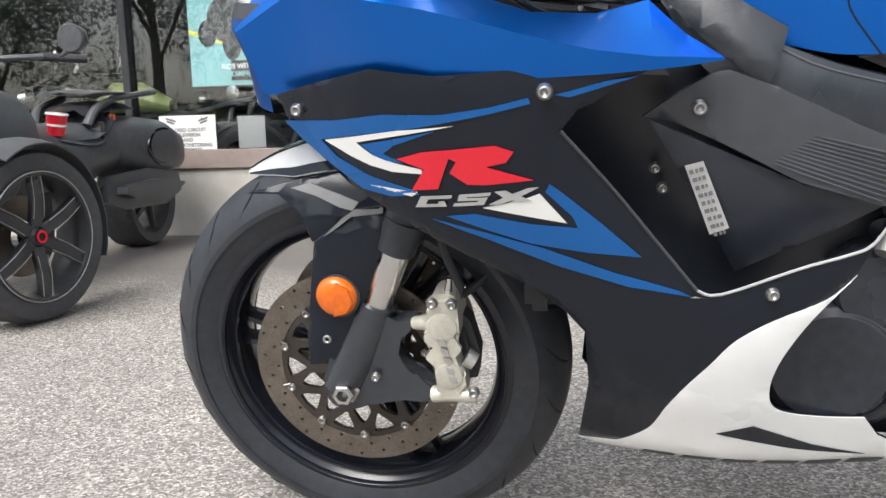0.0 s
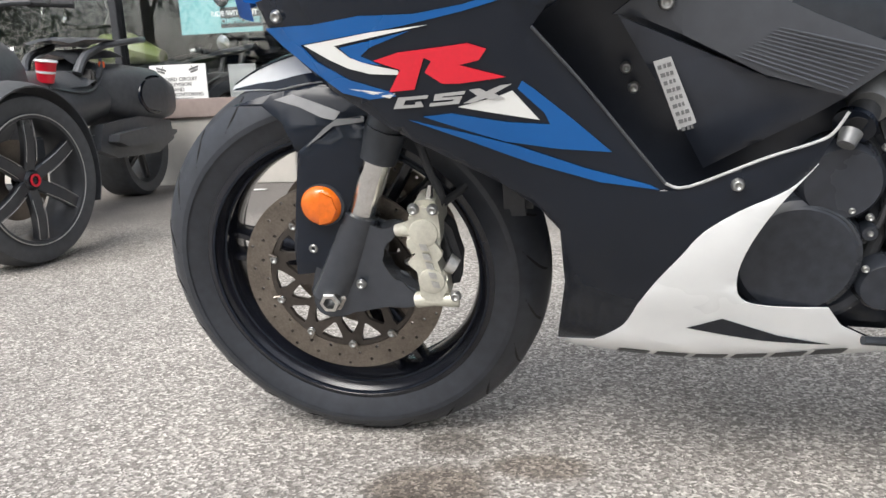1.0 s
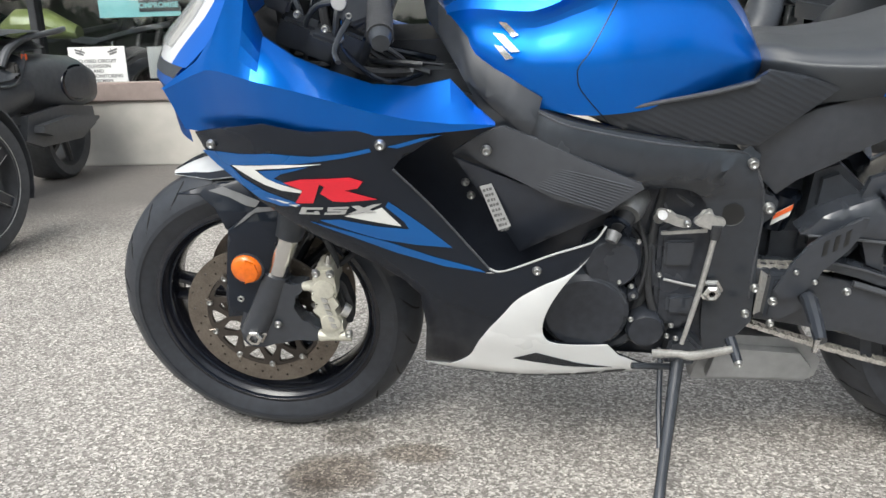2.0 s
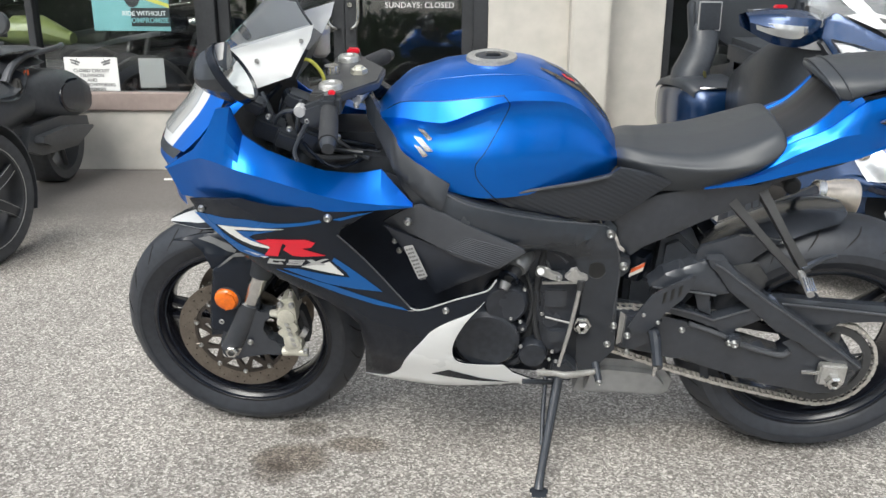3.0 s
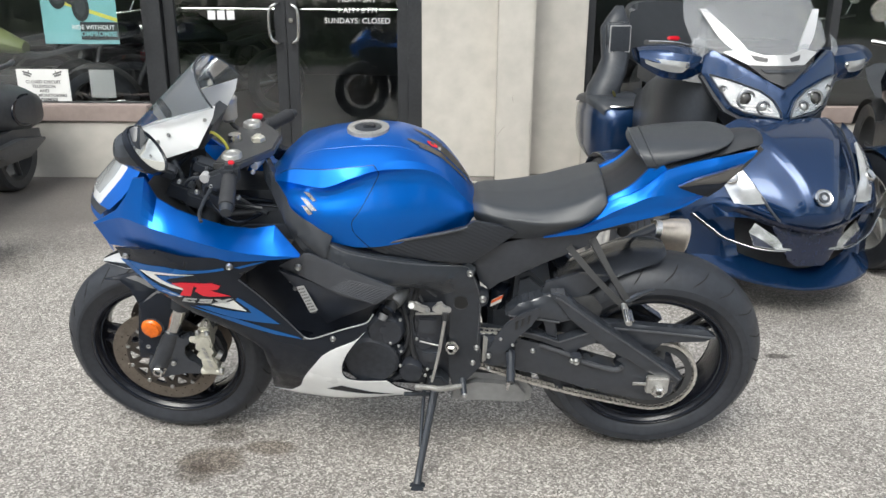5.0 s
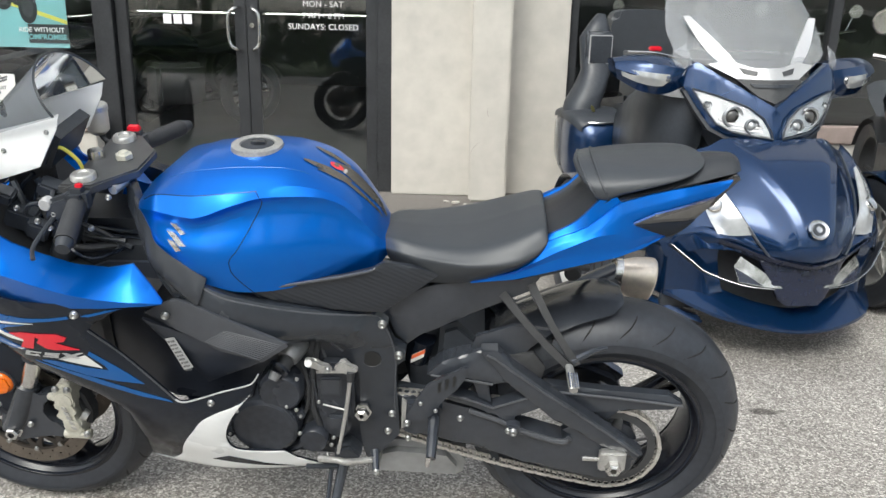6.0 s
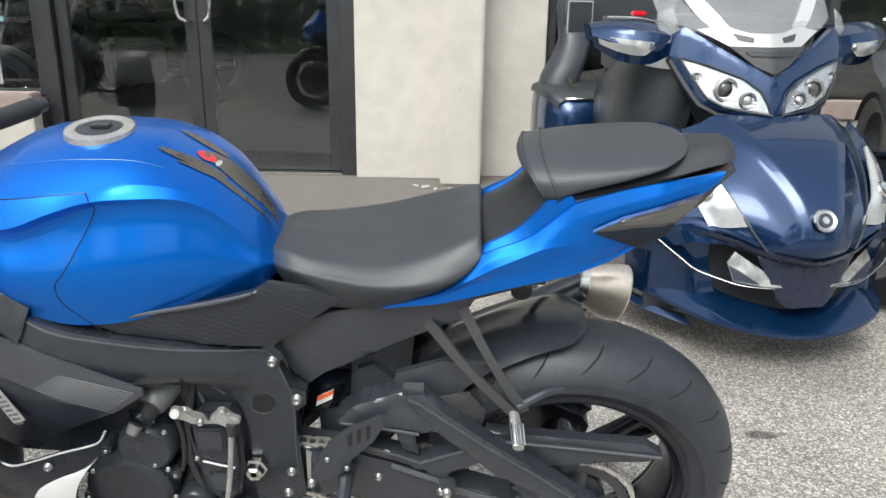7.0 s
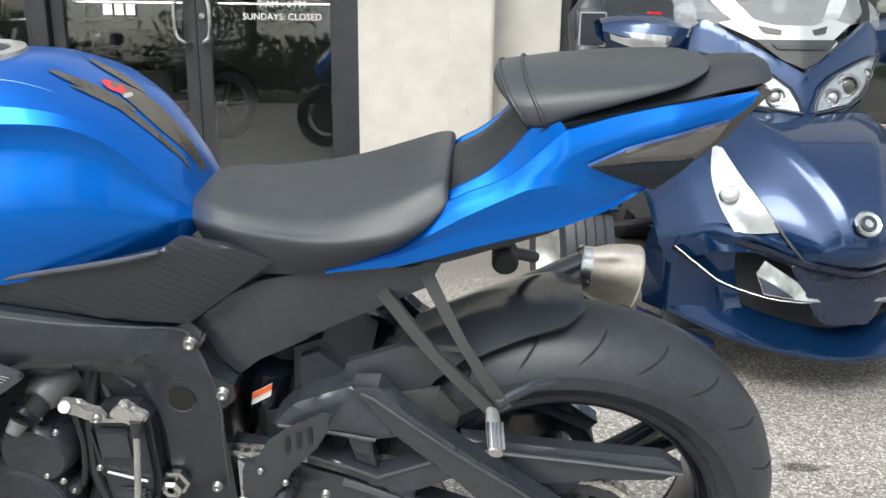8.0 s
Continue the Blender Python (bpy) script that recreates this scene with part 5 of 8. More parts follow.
part("seat_rail", plate([(0.882, 0.66), (0.972, 0.716), (1.062, 0.739), (1.21, 0.755), (1.191, 0.721), (1.126, 0.688), (1.015, 0.628), (0.93, 0.575), (0.905, 0.60)], -0.105, 0.02, 0.05, 0, 0, -1), SATIN, bike)
cover_ = part("frame_cover", plate([(0.606, 0.743), (0.691, 0.754), (0.8, 0.768), (0.862, 0.781), (0.885, 0.795), (0.94, 0.783), (1, 0.761), (0.93, 0.708), (0.882, 0.673), (0.812, 0.682), (0.746, 0.698), (0.663, 0.717)], lambda u, w: interp(u, (0.6, 0.7, 0.8, 0.9, 1.0), (-0.178, -0.165, -0.148, -0.13, -0.118)), 0.01, 0.03, 0, 0.003), COARSERIB, bike, "ribbed black cover under the tank")
part("cover_lip", tube([(0.606, -0.1797, 0.744), (0.691, -0.1687, 0.756), (0.8, -0.1505, 0.769), (0.862, -0.1393, 0.78)], [0.002, 0.0035, 0.004, 0.003], 8, 4), EDGE, cover_)
part("under_seat", solid([(0.90, 0.64), (0.98, 0.655), (1.08, 0.70), (1.22, 0.765), (1.36, 0.83), (1.36, 0.86), (1.20, 0.82), (0.90, 0.80)], -0.085, 0.085, 0.012), MATT, bike)

# engine, with its covers, behind the belly fairing
part("engine_block", solid([(0.50, 0.30), (0.50, 0.56), (0.56, 0.63), (0.70, 0.62), (0.85, 0.60), (0.88, 0.45), (0.86, 0.29), (0.76, 0.25), (0.58, 0.26)], -0.125, 0.125, 0.02), DARK, bike, "black engine block")


def cover(u, w, r, v, h, parent=bike, label=""):
    return part("engine_cover", lathe([(0.0001, -h), (r * 0.82, -h), (r * 0.93, -h * 0.85), (r, -h * 0.35), (r, 0.02), (0.0001, 0.02)], 40, (u, v, w), False), DARK, parent, label)


cover(0.612, 0.385, 0.082, -0.135, 0.048, label="round black generator cover")
cover(0.655, 0.482, 0.052, -0.135, 0.045)
cover(0.72, 0.345, 0.036, -0.135, 0.04)
part("engine_cover", solid([(0.733, 0.36), (0.733, 0.535), (0.75, 0.55), (0.80, 0.55), (0.815, 0.53), (0.815, 0.43), (0.80, 0.36), (0.78, 0.335)], -0.158, -0.12, 0.008), DARK, bike, "black sprocket cover")
part("cover_seam", solid([(0.735, 0.528), (0.735, 0.534), (0.81, 0.538), (0.81, 0.532)], -0.1605, -0.156, 0.0), ALLOY, bike)
part("water_neck", tube([(0.692, -0.12, 0.582), (0.682, -0.150, 0.574), (0.676, -0.166, 0.568)], [0.028, 0.026, 0.021], 24, 3), CASTGREY, bike, "grey cast water pump neck")
part("hose_end", tube([(0.674, -0.160, 0.564), (0.664, -0.182, 0.550)], [0.018, 0.015], 20, 1), RUBBER, bike)
part("hose_clip", tube([(0.662, -0.174, 0.554), (0.659, -0.179, 0.551)], [0.0235, 0.0235], 20, 1), GLOSS, bike)
part("hose_union", tube([(0.655, -0.186, 0.546), (0.648, -0.196, 0.534)], [0.013, 0.010], 14, 1), CASTGREY, bike)
part("water_hose", tube([(0.645, -0.10, 0.565), (0.70, -0.13, 0.50), (0.72, -0.13, 0.43), (0.70, -0.14, 0.36)], 0.011, 10, 5), RUBBER, bike)
part("wire_loom", tube([(0.74, -0.12, 0.60), (0.725, -0.14, 0.52), (0.72, -0.15, 0.44), (0.735, -0.15, 0.37), (0.76, -0.14, 0.33)], 0.007, 8, 5), RUBBER, bike)
part("wire_loom", tube([(0.77, -0.10, 0.61), (0.75, -0.11, 0.58), (0.735, -0.12, 0.545)], 0.005, 8, 4), RUBBER, bike)
part("bracket_seam", tube([(0.745, -0.162, 0.444), (0.775, -0.162, 0.436), (0.80, -0.162, 0.43)], 0.0025, 6, 2), ALLOY, bike)
for u, w in ((0.678, 0.547), (0.696, 0.525), (0.668, 0.449), (0.689, 0.44), (0.717, 0.368), (0.737, 0.454), (0.759, 0.33), (0.765, 0.352), (0.692, 0.373), (0.64, 0.314), (0.556, 0.43), (0.775, 0.325), (0.748, 0.30), (0.812, 0.545)):
    bolt(u, -0.166 if u > 0.7 else -0.18, w, bike, 0.6)
part("generator_seam", tube([(0.60, -0.178, 0.452), (0.632, -0.178, 0.452), (0.664, -0.178, 0.435), (0.682, -0.178, 0.405)], 0.0035, 8, 4), SATIN, bike)
part("lower_duct", tube([(0.60, -0.14, 0.305), (0.66, -0.145, 0.302), (0.70, -0.14, 0.325)], 0.014, 10, 4), DARK, bike)

for k in range(7):
    x, z = polar(0.088, 20 + k * 45)
    part("cover_lug", lathe([(0.0001, -0.170), (0.009, -0.170), (0.011, -0.166), (0.011, -0.13), (0.0001, -0.13)], 14, (0.612 + x, 0, 0.385 + z), False), DARK, bike)
    bolt(0.612 + x, -0.171, 0.385 + z, bike, 0.5)
part("starter_case", solid([(0.70, 0.415), (0.70, 0.50), (0.735, 0.525), (0.745, 0.43), (0.73, 0.40)], -0.150, -0.11, 0.01), DARK, bike)
part("sensor_box", box(0.742, -0.166, 0.47, 0.79, -0.156, 0.52, 0.004), SATIN, bike)
part("sensor_box", box(0.752, -0.168, 0.375, 0.80, -0.154, 0.415, 0.006), SATIN, bike)
part("wire_loom", tube([(0.70, -0.14, 0.545), (0.715, -0.155, 0.49), (0.708, -0.16, 0.43), (0.69, -0.16, 0.40)], 0.004, 6, 5), RUBBER, bike)
part("wire_loom", tube([(0.72, -0.10, 0.60), (0.755, -0.12, 0.59), (0.79, -0.125, 0.565)], 0.0035, 6, 5), EDGE, bike)
part("wire_loom", tube([(0.73, -0.10, 0.61), (0.742, -0.12, 0.575), (0.752, -0.13, 0.55)], 0.0035, 6, 5), EDGE, bike)
# gear linkage, foot controls, stand
part("shift_arm", solid([(0.719, 0.580), (0.722, 0.588), (0.732, 0.588), (0.742, 0.580), (0.762, 0.573), (0.772, 0.570), (0.776, 0.563), (0.772, 0.557), (0.762, 0.556), (0.740, 0.566), (0.724, 0.571)], -0.194, -0.180, 0.004, 2), ALLOY, bike, "cast alloy shift arm")
part("shift_arm", solid([(0.781, 0.563), (0.786, 0.573), (0.796, 0.578), (0.802, 0.586), (0.808, 0.583), (0.808, 0.573), (0.820, 0.572), (0.830, 0.566), (0.828, 0.557), (0.815, 0.554), (0.797, 0.554)], -0.192, -0.176, 0.004, 2), ALLOY, bike, "cast alloy clutch release arm")
part("arm_clamp", tube([(0.726, -0.176, 0.566), (0.728, -0.197, 0.582)], [0.009, 0.008], 14, 1), ALLOY, bike)
bolt(0.768, -0.198, 0.566, bike, 0.8)
part("shift_rod", tube([(0.815, -0.192, 0.545), (0.800, -0.194, 0.44), (0.779, -0.197, 0.335)], [0.0046, 0.0046, 0.0038], 10, 2), ALLOY, bike, "bright gear shift rod")
part("rod_boot", tube([(0.8165, -0.19, 0.560), (0.815, -0.192, 0.536)], [0.009, 0.0075], 10, 1), RUBBER, bike)
part("shift_pedal", tube([(0.734, -0.185, 0.305), (0.775, -0.195, 0.312), (0.80, -0.20, 0.312), (0.862, -0.215, 0.337)], [0.012, 0.010, 0.012, 0.009], 12, 4, 0.7), ALLOY, bike, "cast alloy gear pedal")
part("foot_peg", tube([(0.862, -0.19, 0.340), (0.868, -0.232, 0.322)], [0.010, 0.008], 10, 1), SATIN, bike)
bolt(0.869, -0.235, 0.320, bike, 0.9)
stand = part("side_stand", tube([(0.79, -0.135, 0.30), (0.775, -0.19, 0.23), (0.748, -0.29, 0.105), (0.742, -0.318, 0.072)], [0.014, 0.0115, 0.010, 0.012], 14, 3), SATIN, bike, "black side stand")
part("stand_foot", box(0.722, -0.345, 0.060, 0.764, -0.305, 0.070, 0.004), SATIN, stand)
part("stand_pivot", solid([(0.76, 0.27), (0.765, 0.315), (0.80, 0.325), (0.825, 0.30), (0.81, 0.265)], -0.165, -0.11, 0.006), MATT, bike)
part("stand_spring", tube([(0.755, -0.15, 0.27), (0.75, -0.20, 0.20), (0.748, -0.25, 0.145)], 0.0055, 8, 2), SATIN, stand)
part("stand_tang", tube([(0.77, -0.16, 0.26), (0.70, -0.18, 0.275)], 0.006, 8, 1), MATT, stand)
heel = part("heel_plate", solid([(0.931, 0.420), (0.955, 0.470), (0.978, 0.508), (1.000, 0.524), (1.054, 0.557), (1.066, 0.555), (1.062, 0.532), (1.042, 0.495), (1.004, 0.458), (0.998, 0.432), (0.972, 0.406), (0.945, 0.402)], -0.160, -0.152, 0.002), SATIN, bike, "black heel guard with slots")
for k in range(3):
    part("guard_slot", solid([(1.000 + 0.016 * k, 0.487 + 0.009 * k), (1.001 + 0.016 * k, 0.514 + 0.009 * k), (1.008 + 0.016 * k, 0.518 + 0.009 * k), (1.007 + 0.016 * k, 0.491 + 0.009 * k)], -0.1615, -0.1595, 0), GROOVE, heel)
for u, w, s in ((0.963, 0.458, 0.6), (0.996, 0.439, 0.6), (0.899, 0.427, 1.0), (0.889, 0.376, 1.0), (0.932, 0.401, 1.0), (0.934, 0.357, 0.9), (1.051, 0.421, 0.9), (1.159, 0.390, 0.9)):
    bolt(u, -0.164, w, bike, s)
part("rider_peg", tube([(0.99, -0.13, 0.40), (0.992, -0.17, 0.405), (0.99, -0.245, 0.375)], [0.016, 0.014, 0.011], 10, 2), SATIN, bike, "black rider foot peg")
part("peg_bracket", solid([(0.925, 0.36), (0.93, 0.44), (0.965, 0.44), (1.01, 0.43), (1.0, 0.38), (0.95, 0.35)], -0.15, -0.12, 0.006), SATIN, bike)
part("peg_feeler", tube([(0.985, -0.243, 0.378), (0.982, -0.247, 0.354)], [0.006, 0.004], 8, 1), CHROME, bike)
part("front_sprocket_guard", solid([(0.915, 0.35), (0.918, 0.44), (0.945, 0.42), (0.932, 0.36)], -0.128, -0.118, 0.003), ALLOY, bike)

# swingarm, sprocket, chain
def arm(u, w):
    return interp(u, (0.88, 1.0, 1.25, 1.5), (-0.115, -0.125, -0.145, -0.155))


for side in (1, -1):
    sw = part("swingarm", plate([(0.90, 0.445), (0.98, 0.436), (1.07, 0.418), (1.14, 0.398), (1.176, 0.380), (1.284, 0.352), (1.302, 0.366), (1.284, 0.380), (1.30, 0.392), (1.37, 0.372), (1.44, 0.338), (1.458, 0.31), (1.445, 0.27), (1.42, 0.25), (1.38, 0.242), (1.25, 0.265), (1.05, 0.318), (0.92, 0.335)], arm, 0.045, 0.04, 0, 0.006, side), SATIN, bike, "satin black swingarm", 40)
    part("arm_brace", plate([(1.092, 0.586), (1.128, 0.590), (1.163, 0.552), (1.234, 0.500), (1.308, 0.450), (1.40, 0.383), (1.465, 0.334), (1.45, 0.318), (1.37, 0.352), (1.30, 0.397), (1.267, 0.413), (1.214, 0.456), (1.147, 0.513), (1.113, 0.560), (1.10, 0.570)], lambda u, w: arm(u, w) - 0.012, 0.032, 0.03, 0, 0.006, side), SATIN, sw, "swingarm brace", 40)
    part("arm_beam", plate([(0.975, 0.508), (1.008, 0.543), (1.04, 0.556), (1.092, 0.574), (1.110, 0.566), (1.149, 0.505), (1.12, 0.497), (1.06, 0.503)], lambda u, w: arm(u, w) - 0.004 + 0.35 * max(0, w - 0.53), 0.05, 0.015, 0, 0.004, side), SATIN, sw, "faceted swingarm beam", 25)
    part("arm_strut", plate([(1.021, 0.462), (1.075, 0.452), (1.122, 0.436), (1.197, 0.470), (1.226, 0.443), (1.176, 0.414), (1.168, 0.384), (1.147, 0.386), (1.137, 0.408), (1.08, 0.430), (1.02, 0.445)], lambda u, w: arm(u, w) - 0.006, 0.03, 0.03, 0, 0.004, side), SATIN, sw)
    part("arm_post", plate([(1.072, 0.507), (1.112, 0.503), (1.114, 0.470), (1.12, 0.440), (1.09, 0.452), (1.082, 0.48)], lambda u, w: arm(u, w) + 0.004, 0.03, 0.03, 0, 0.003, side), SATIN, sw)
    if side == 1:
        # rib tops in paler grey: the light on the satin black is painted
        part("lit_arm_rib", tube([(1.071, -0.136, 0.421), (1.141, -0.142, 0.399), (1.178, -0.146, 0.382)], 0.006, 8, 3), EDGE, sw)
        part("lit_arm_rib", tube([(1.18, -0.146, 0.379), (1.24, -0.150, 0.362), (1.284, -0.152, 0.354), (1.299, -0.152, 0.366)], 0.007, 8, 3), EDGE, sw)
        part("lit_arm_rib", tube([(0.983, -0.129, 0.510), (1.06, -0.134, 0.505), (1.12, -0.139, 0.499)], 0.0028, 8, 3), EDGE, sw)
        part("lit_arm_rib", tube([(1.022, -0.134, 0.462), (1.08, -0.139, 0.450), (1.122, -0.144, 0.437), (1.197, -0.147, 0.471)], 0.0022, 8, 1), EDGE, sw)
        part("brace_edge", tube([(u, arm(u, 0) - 0.012, w) for u, w in ((1.105, 0.582), (1.122, 0.574), (1.160, 0.545), (1.232, 0.494), (1.308, 0.444), (1.40, 0.377), (1.455, 0.335))], 0.0025, 6, 1), EDGE, sw)
part("arm_block", box(1.155, -0.165, 0.375, 1.185, -0.14, 0.405, 0.004), SATIN, bike)
bolt(1.17, -0.168, 0.39, bike, 1.2)
SPR = Vector((1.40, 0, 0.303))
bm = lathe([(0.088, -0.1085), (0.106, -0.1085), (0.106, -0.1015), (0.088, -0.1015)], 80)
for k in range(6):
    (x0, z0), (x1, z1) = polar(0.055, k * 60 + 20), polar(0.092, k * 60 + 20)
    tube([(x0, -0.105, z0), (x1, -0.105, z1)], [0.015, 0.009], 8, 1, 0.3, bm)
for k in range(43):
    x, z = polar(0.1075, k * 360 / 43)
    tube([(x * 0.97, -0.105, z * 0.97), (x * 1.06, -0.105, z * 1.06)], [0.0042, 0.0018], 6, 1, 0.6, bm)
bmesh.ops.translate(bm, vec=SPR, verts=bm.verts)
sprocket = part("rear_sprocket", bm, DARKGREY, bike, "dark oily steel rear sprocket")
part("sprocket_carrier", lathe([(0.02, -0.10), (0.05, -0.10), (0.066, -0.09), (0.066, -0.05), (0.02, -0.05)], 40, SPR), DARK, bike)
part("rear_axle", lathe([(0.008, -0.188), (0.012, -0.19), (0.018, -0.186), (0.019, -0.172), (0.024, -0.170), (0.024, -0.160), (0.01, -0.15), (0.01, 0.17), (0.008, 0.17)], 6, (1.400, 0, 0.304)), CHROME, bike, "bright rear axle nut", 20)
part("chain_adjuster", box(1.368, -0.172, 0.288, 1.428, -0.150, 0.342, 0.004), ALLOY, bike, "cast alloy chain adjuster block")
part("adjuster_bolt", tube([(1.33, -0.163, 0.318), (1.37, -0.163, 0.317)], 0.005, 8, 1), CHROME, bike)
chain = new("drive_chain")
chain.parent = bike
chain["label"] = "oiled steel drive chain"
pin_bm = bmesh.new()
for y in (-0.0095, 0.0075):
    ring = []
    for k in range(14):
        a = 2 * math.pi * k / 14
        ring.append((0.0062 * math.cos(a) + (0.0079 if math.cos(a) > 0 else -0.0079), (0.0058 if abs(math.cos(a)) > 0.25 else 0.0042) * math.sin(a)))
    q = solid(ring, y, y + 0.002, 0)
    tmp = bpy.data.meshes.new("tmp")
    q.to_mesh(tmp), q.free()
    pin_bm.from_mesh(tmp)
    bpy.data.meshes.remove(tmp)
for x in (-0.0079, 0.0079):
    lathe([(0.0001, -0.0115), (0.0026, -0.0115), (0.003, -0.0105), (0.003, 0.0105), (0.0001, 0.0105)], 8, (x, 0, 0), False, pin_bm)
link_me = bpy.data.meshes.new("link")
bmesh.ops.recalc_face_normals(pin_bm, faces=pin_bm.faces)
pin_bm.to_mesh(link_me), pin_bm.free()
link_me.materials.append(CHAINM)
path = [Vector((0.895 + 0.485 * k / 30, 0, 0.443 - 0.024 * k / 30)) for k in range(30)]
path += [SPR + Vector((0.115 * math.cos(radians(a)), 0, 0.115 * math.sin(radians(a)))) for a in range(98, -100, -6)]
path += [Vector((1.38 - 0.475 * k / 30, 0, 0.189 + 0.135 * k / 30 - 0.012 * math.sin(math.pi * k / 30))) for k in range(1, 31)]
path += [Vector((0.895 + 0.038 * math.cos(radians(a)) * 1.0, 0, 0.382 + 0.056 * math.sin(radians(a)))) for a in range(-100, -262, -12)]
dist = [0.0]
for a, b in zip(path, path[1:]):
    dist.append(dist[-1] + (b - a).length)
count = int(dist[-1] / 0.01588)
for k in range(count):
    d = dist[-1] * k / count
    j = max(i for i in range(len(dist)) if dist[i] <= d)
    j = min(j, len(path) - 2)
    p = path[j].lerp(path[j + 1], (d - dist[j]) / (dist[j + 1] - dist[j]))
    t = (path[j + 1] - path[j]).normalized()
    ob = new("link", link_me)
    ob.parent = chain
    ob.matrix_basis = Matrix.Translation(p + Vector((0, -0.105 + (0.0022 if k % 2 else 0), 0))) @ Matrix.Rotation(-math.atan2(t.z, t.x), 4, "Y")
part("chain_guard", plate([(1.235, 0.484), (1.37, 0.473), (1.517, 0.465), (1.548, 0.446), (1.523, 0.431), (1.409, 0.424), (1.385, 0.396), (1.34, 0.42), (1.27, 0.46)], lambda u, w: -0.122 + 0.2 * max(0, w - 0.43), 0.02, 0.03, 0, 0.004), SATIN, bike, "black chain guard")
rows = []
for i in range(21):
    ang = 172 - 84 * i / 20
    r = 0.343 + 0.05 * max(0, (ang - 120) / 52)
    deep = 0.032 * (1 - 0.75 * min(1, max(0, (i - 11) / 9)) ** 1.5)
    wide = (0.096 - 0.02 * (i / 20) ** 3) * min(1.0, (20.4 - i) / 1.6) ** 0.5
    rows.append([Vector((1.39 + (r - deep * abs(x) ** 2.5) * math.cos(radians(ang)), wide * x, 0.32 + (r - deep * abs(x) ** 2.5) * math.sin(radians(ang)))) for x in [k / 8 - 1 for k in range(17)]])
bm = loft(rows, caps=False)
bmesh.ops.solidify(bm, geom=bm.faces[:], thickness=0.004)
part("rear_hugger", bm, SATIN, bike, "black plastic rear hugger")
part("hugger_side", plate([(1.05, 0.50), (1.08, 0.60), (1.16, 0.63), (1.25, 0.62), (1.20, 0.575), (1.17, 0.53), (1.22, 0.50), (1.16, 0.50), (1.10, 0.54)], lambda u, w: -0.105, 0.012, 0.03, 0, 0.004), SATIN, bike, "black hugger side")
part("guard_edge", tube([(1.258, -0.124, 0.474), (1.40, -0.124, 0.462), (1.545, -0.124, 0.447)], 0.003, 6, 2), EDGE, bike)
part("hugger_fin", plate([(1.148, 0.556), (1.207, 0.567), (1.235, 0.53), (1.229, 0.497), (1.19, 0.505), (1.166, 0.523)], lambda u, w: -0.112, 0.008, 0.03, 0, 0.003), DARKGREY, bike, "grey hugger fin")
part("shock", tube([(0.965, 0.0, 0.64), (0.985, 0.0, 0.36)], 0.04, 16, 1), MATT, bike)
part("reservoir", tube([(0.945, -0.04, 0.495), (0.962, -0.05, 0.56)], 0.03, 20, 1), GLOSS, bike, "black shock reservoir")
stick = part("reservoir_sticker", plate([(0.934, 0.508), (0.964, 0.526), (0.968, 0.548), (0.938, 0.530)], -0.084, 0.001), SIGNW, bike, "white and orange sticker")
part("sticker_band", plate([(0.9365, 0.520), (0.9665, 0.538), (0.968, 0.548), (0.938, 0.530)], -0.0855, 0.001), ORANGE, stick)
part("shock_linkage", box(0.93, -0.06, 0.30, 1.02, 0.06, 0.50, 0.015), MATT, bike)
part("inner_fender", solid([(0.99, 0.45), (1.0, 0.60), (1.04, 0.615), (1.10, 0.56), (1.06, 0.47)], -0.08, 0.08, 0.012), MATT, bike)
# rear foot rest hanger
hang = part("rear_hanger", tube([(1.132, -0.095, 0.710), (1.20, -0.135, 0.642), (1.282, -0.150, 0.562)], [0.016, 0.013, 0.015], 4, 3, 0.7), DARKGREY, bike, "black pillion footrest hanger")
part("hanger_strut", tube([(1.190, -0.095, 0.735), (1.238, -0.135, 0.658), (1.294, -0.150, 0.572)], [0.016, 0.012, 0.015], 4, 3, 0.7), DARKGREY, hang)
part("hanger_spur", tube([(1.285, -0.155, 0.58), (1.33, -0.14, 0.60), (1.36, -0.13, 0.602)], [0.008, 0.007, 0.004], 8, 2), SATIN, hang)
part("pillion_peg", tube([(1.278, -0.170, 0.580), (1.280, -0.195, 0.574), (1.283, -0.230, 0.562)], [0.010, 0.012, 0.011], 8, 2, 0.7), ALLOY, hang, "bright folded pillion peg")
for k in range(4):
    part("peg_rib", tube([(1.2735 + 0.0055 * k, -0.198, 0.584), (1.276 + 0.0055 * k, -0.231, 0.571)], 0.0022, 6, 1), CHROME, hang)
# exhaust
part("collector_box", solid([(0.828, 0.175), (0.85, 0.262), (0.90, 0.278), (1.03, 0.268), (1.066, 0.22), (1.06, 0.185), (1.04, 0.172)], -0.10, 0.09, 0.02), COLLECT, bike, "grey exhaust collector box")
part("exhaust_pipe", tube([(1.0, 0.10, 0.25), (1.12, 0.16, 0.36), (1.22, 0.20, 0.50)], 0.025, 14, 4), DARKGREY, bike)
part("silencer", tube([(1.16, 0.13, 0.49), (1.26, 0.15, 0.525), (1.34, 0.175, 0.555), (1.432, 0.205, 0.591)], [0.040, 0.040, 0.034, 0.030], 18, 4, 1.1), SATIN, bike, "satin black silencer")
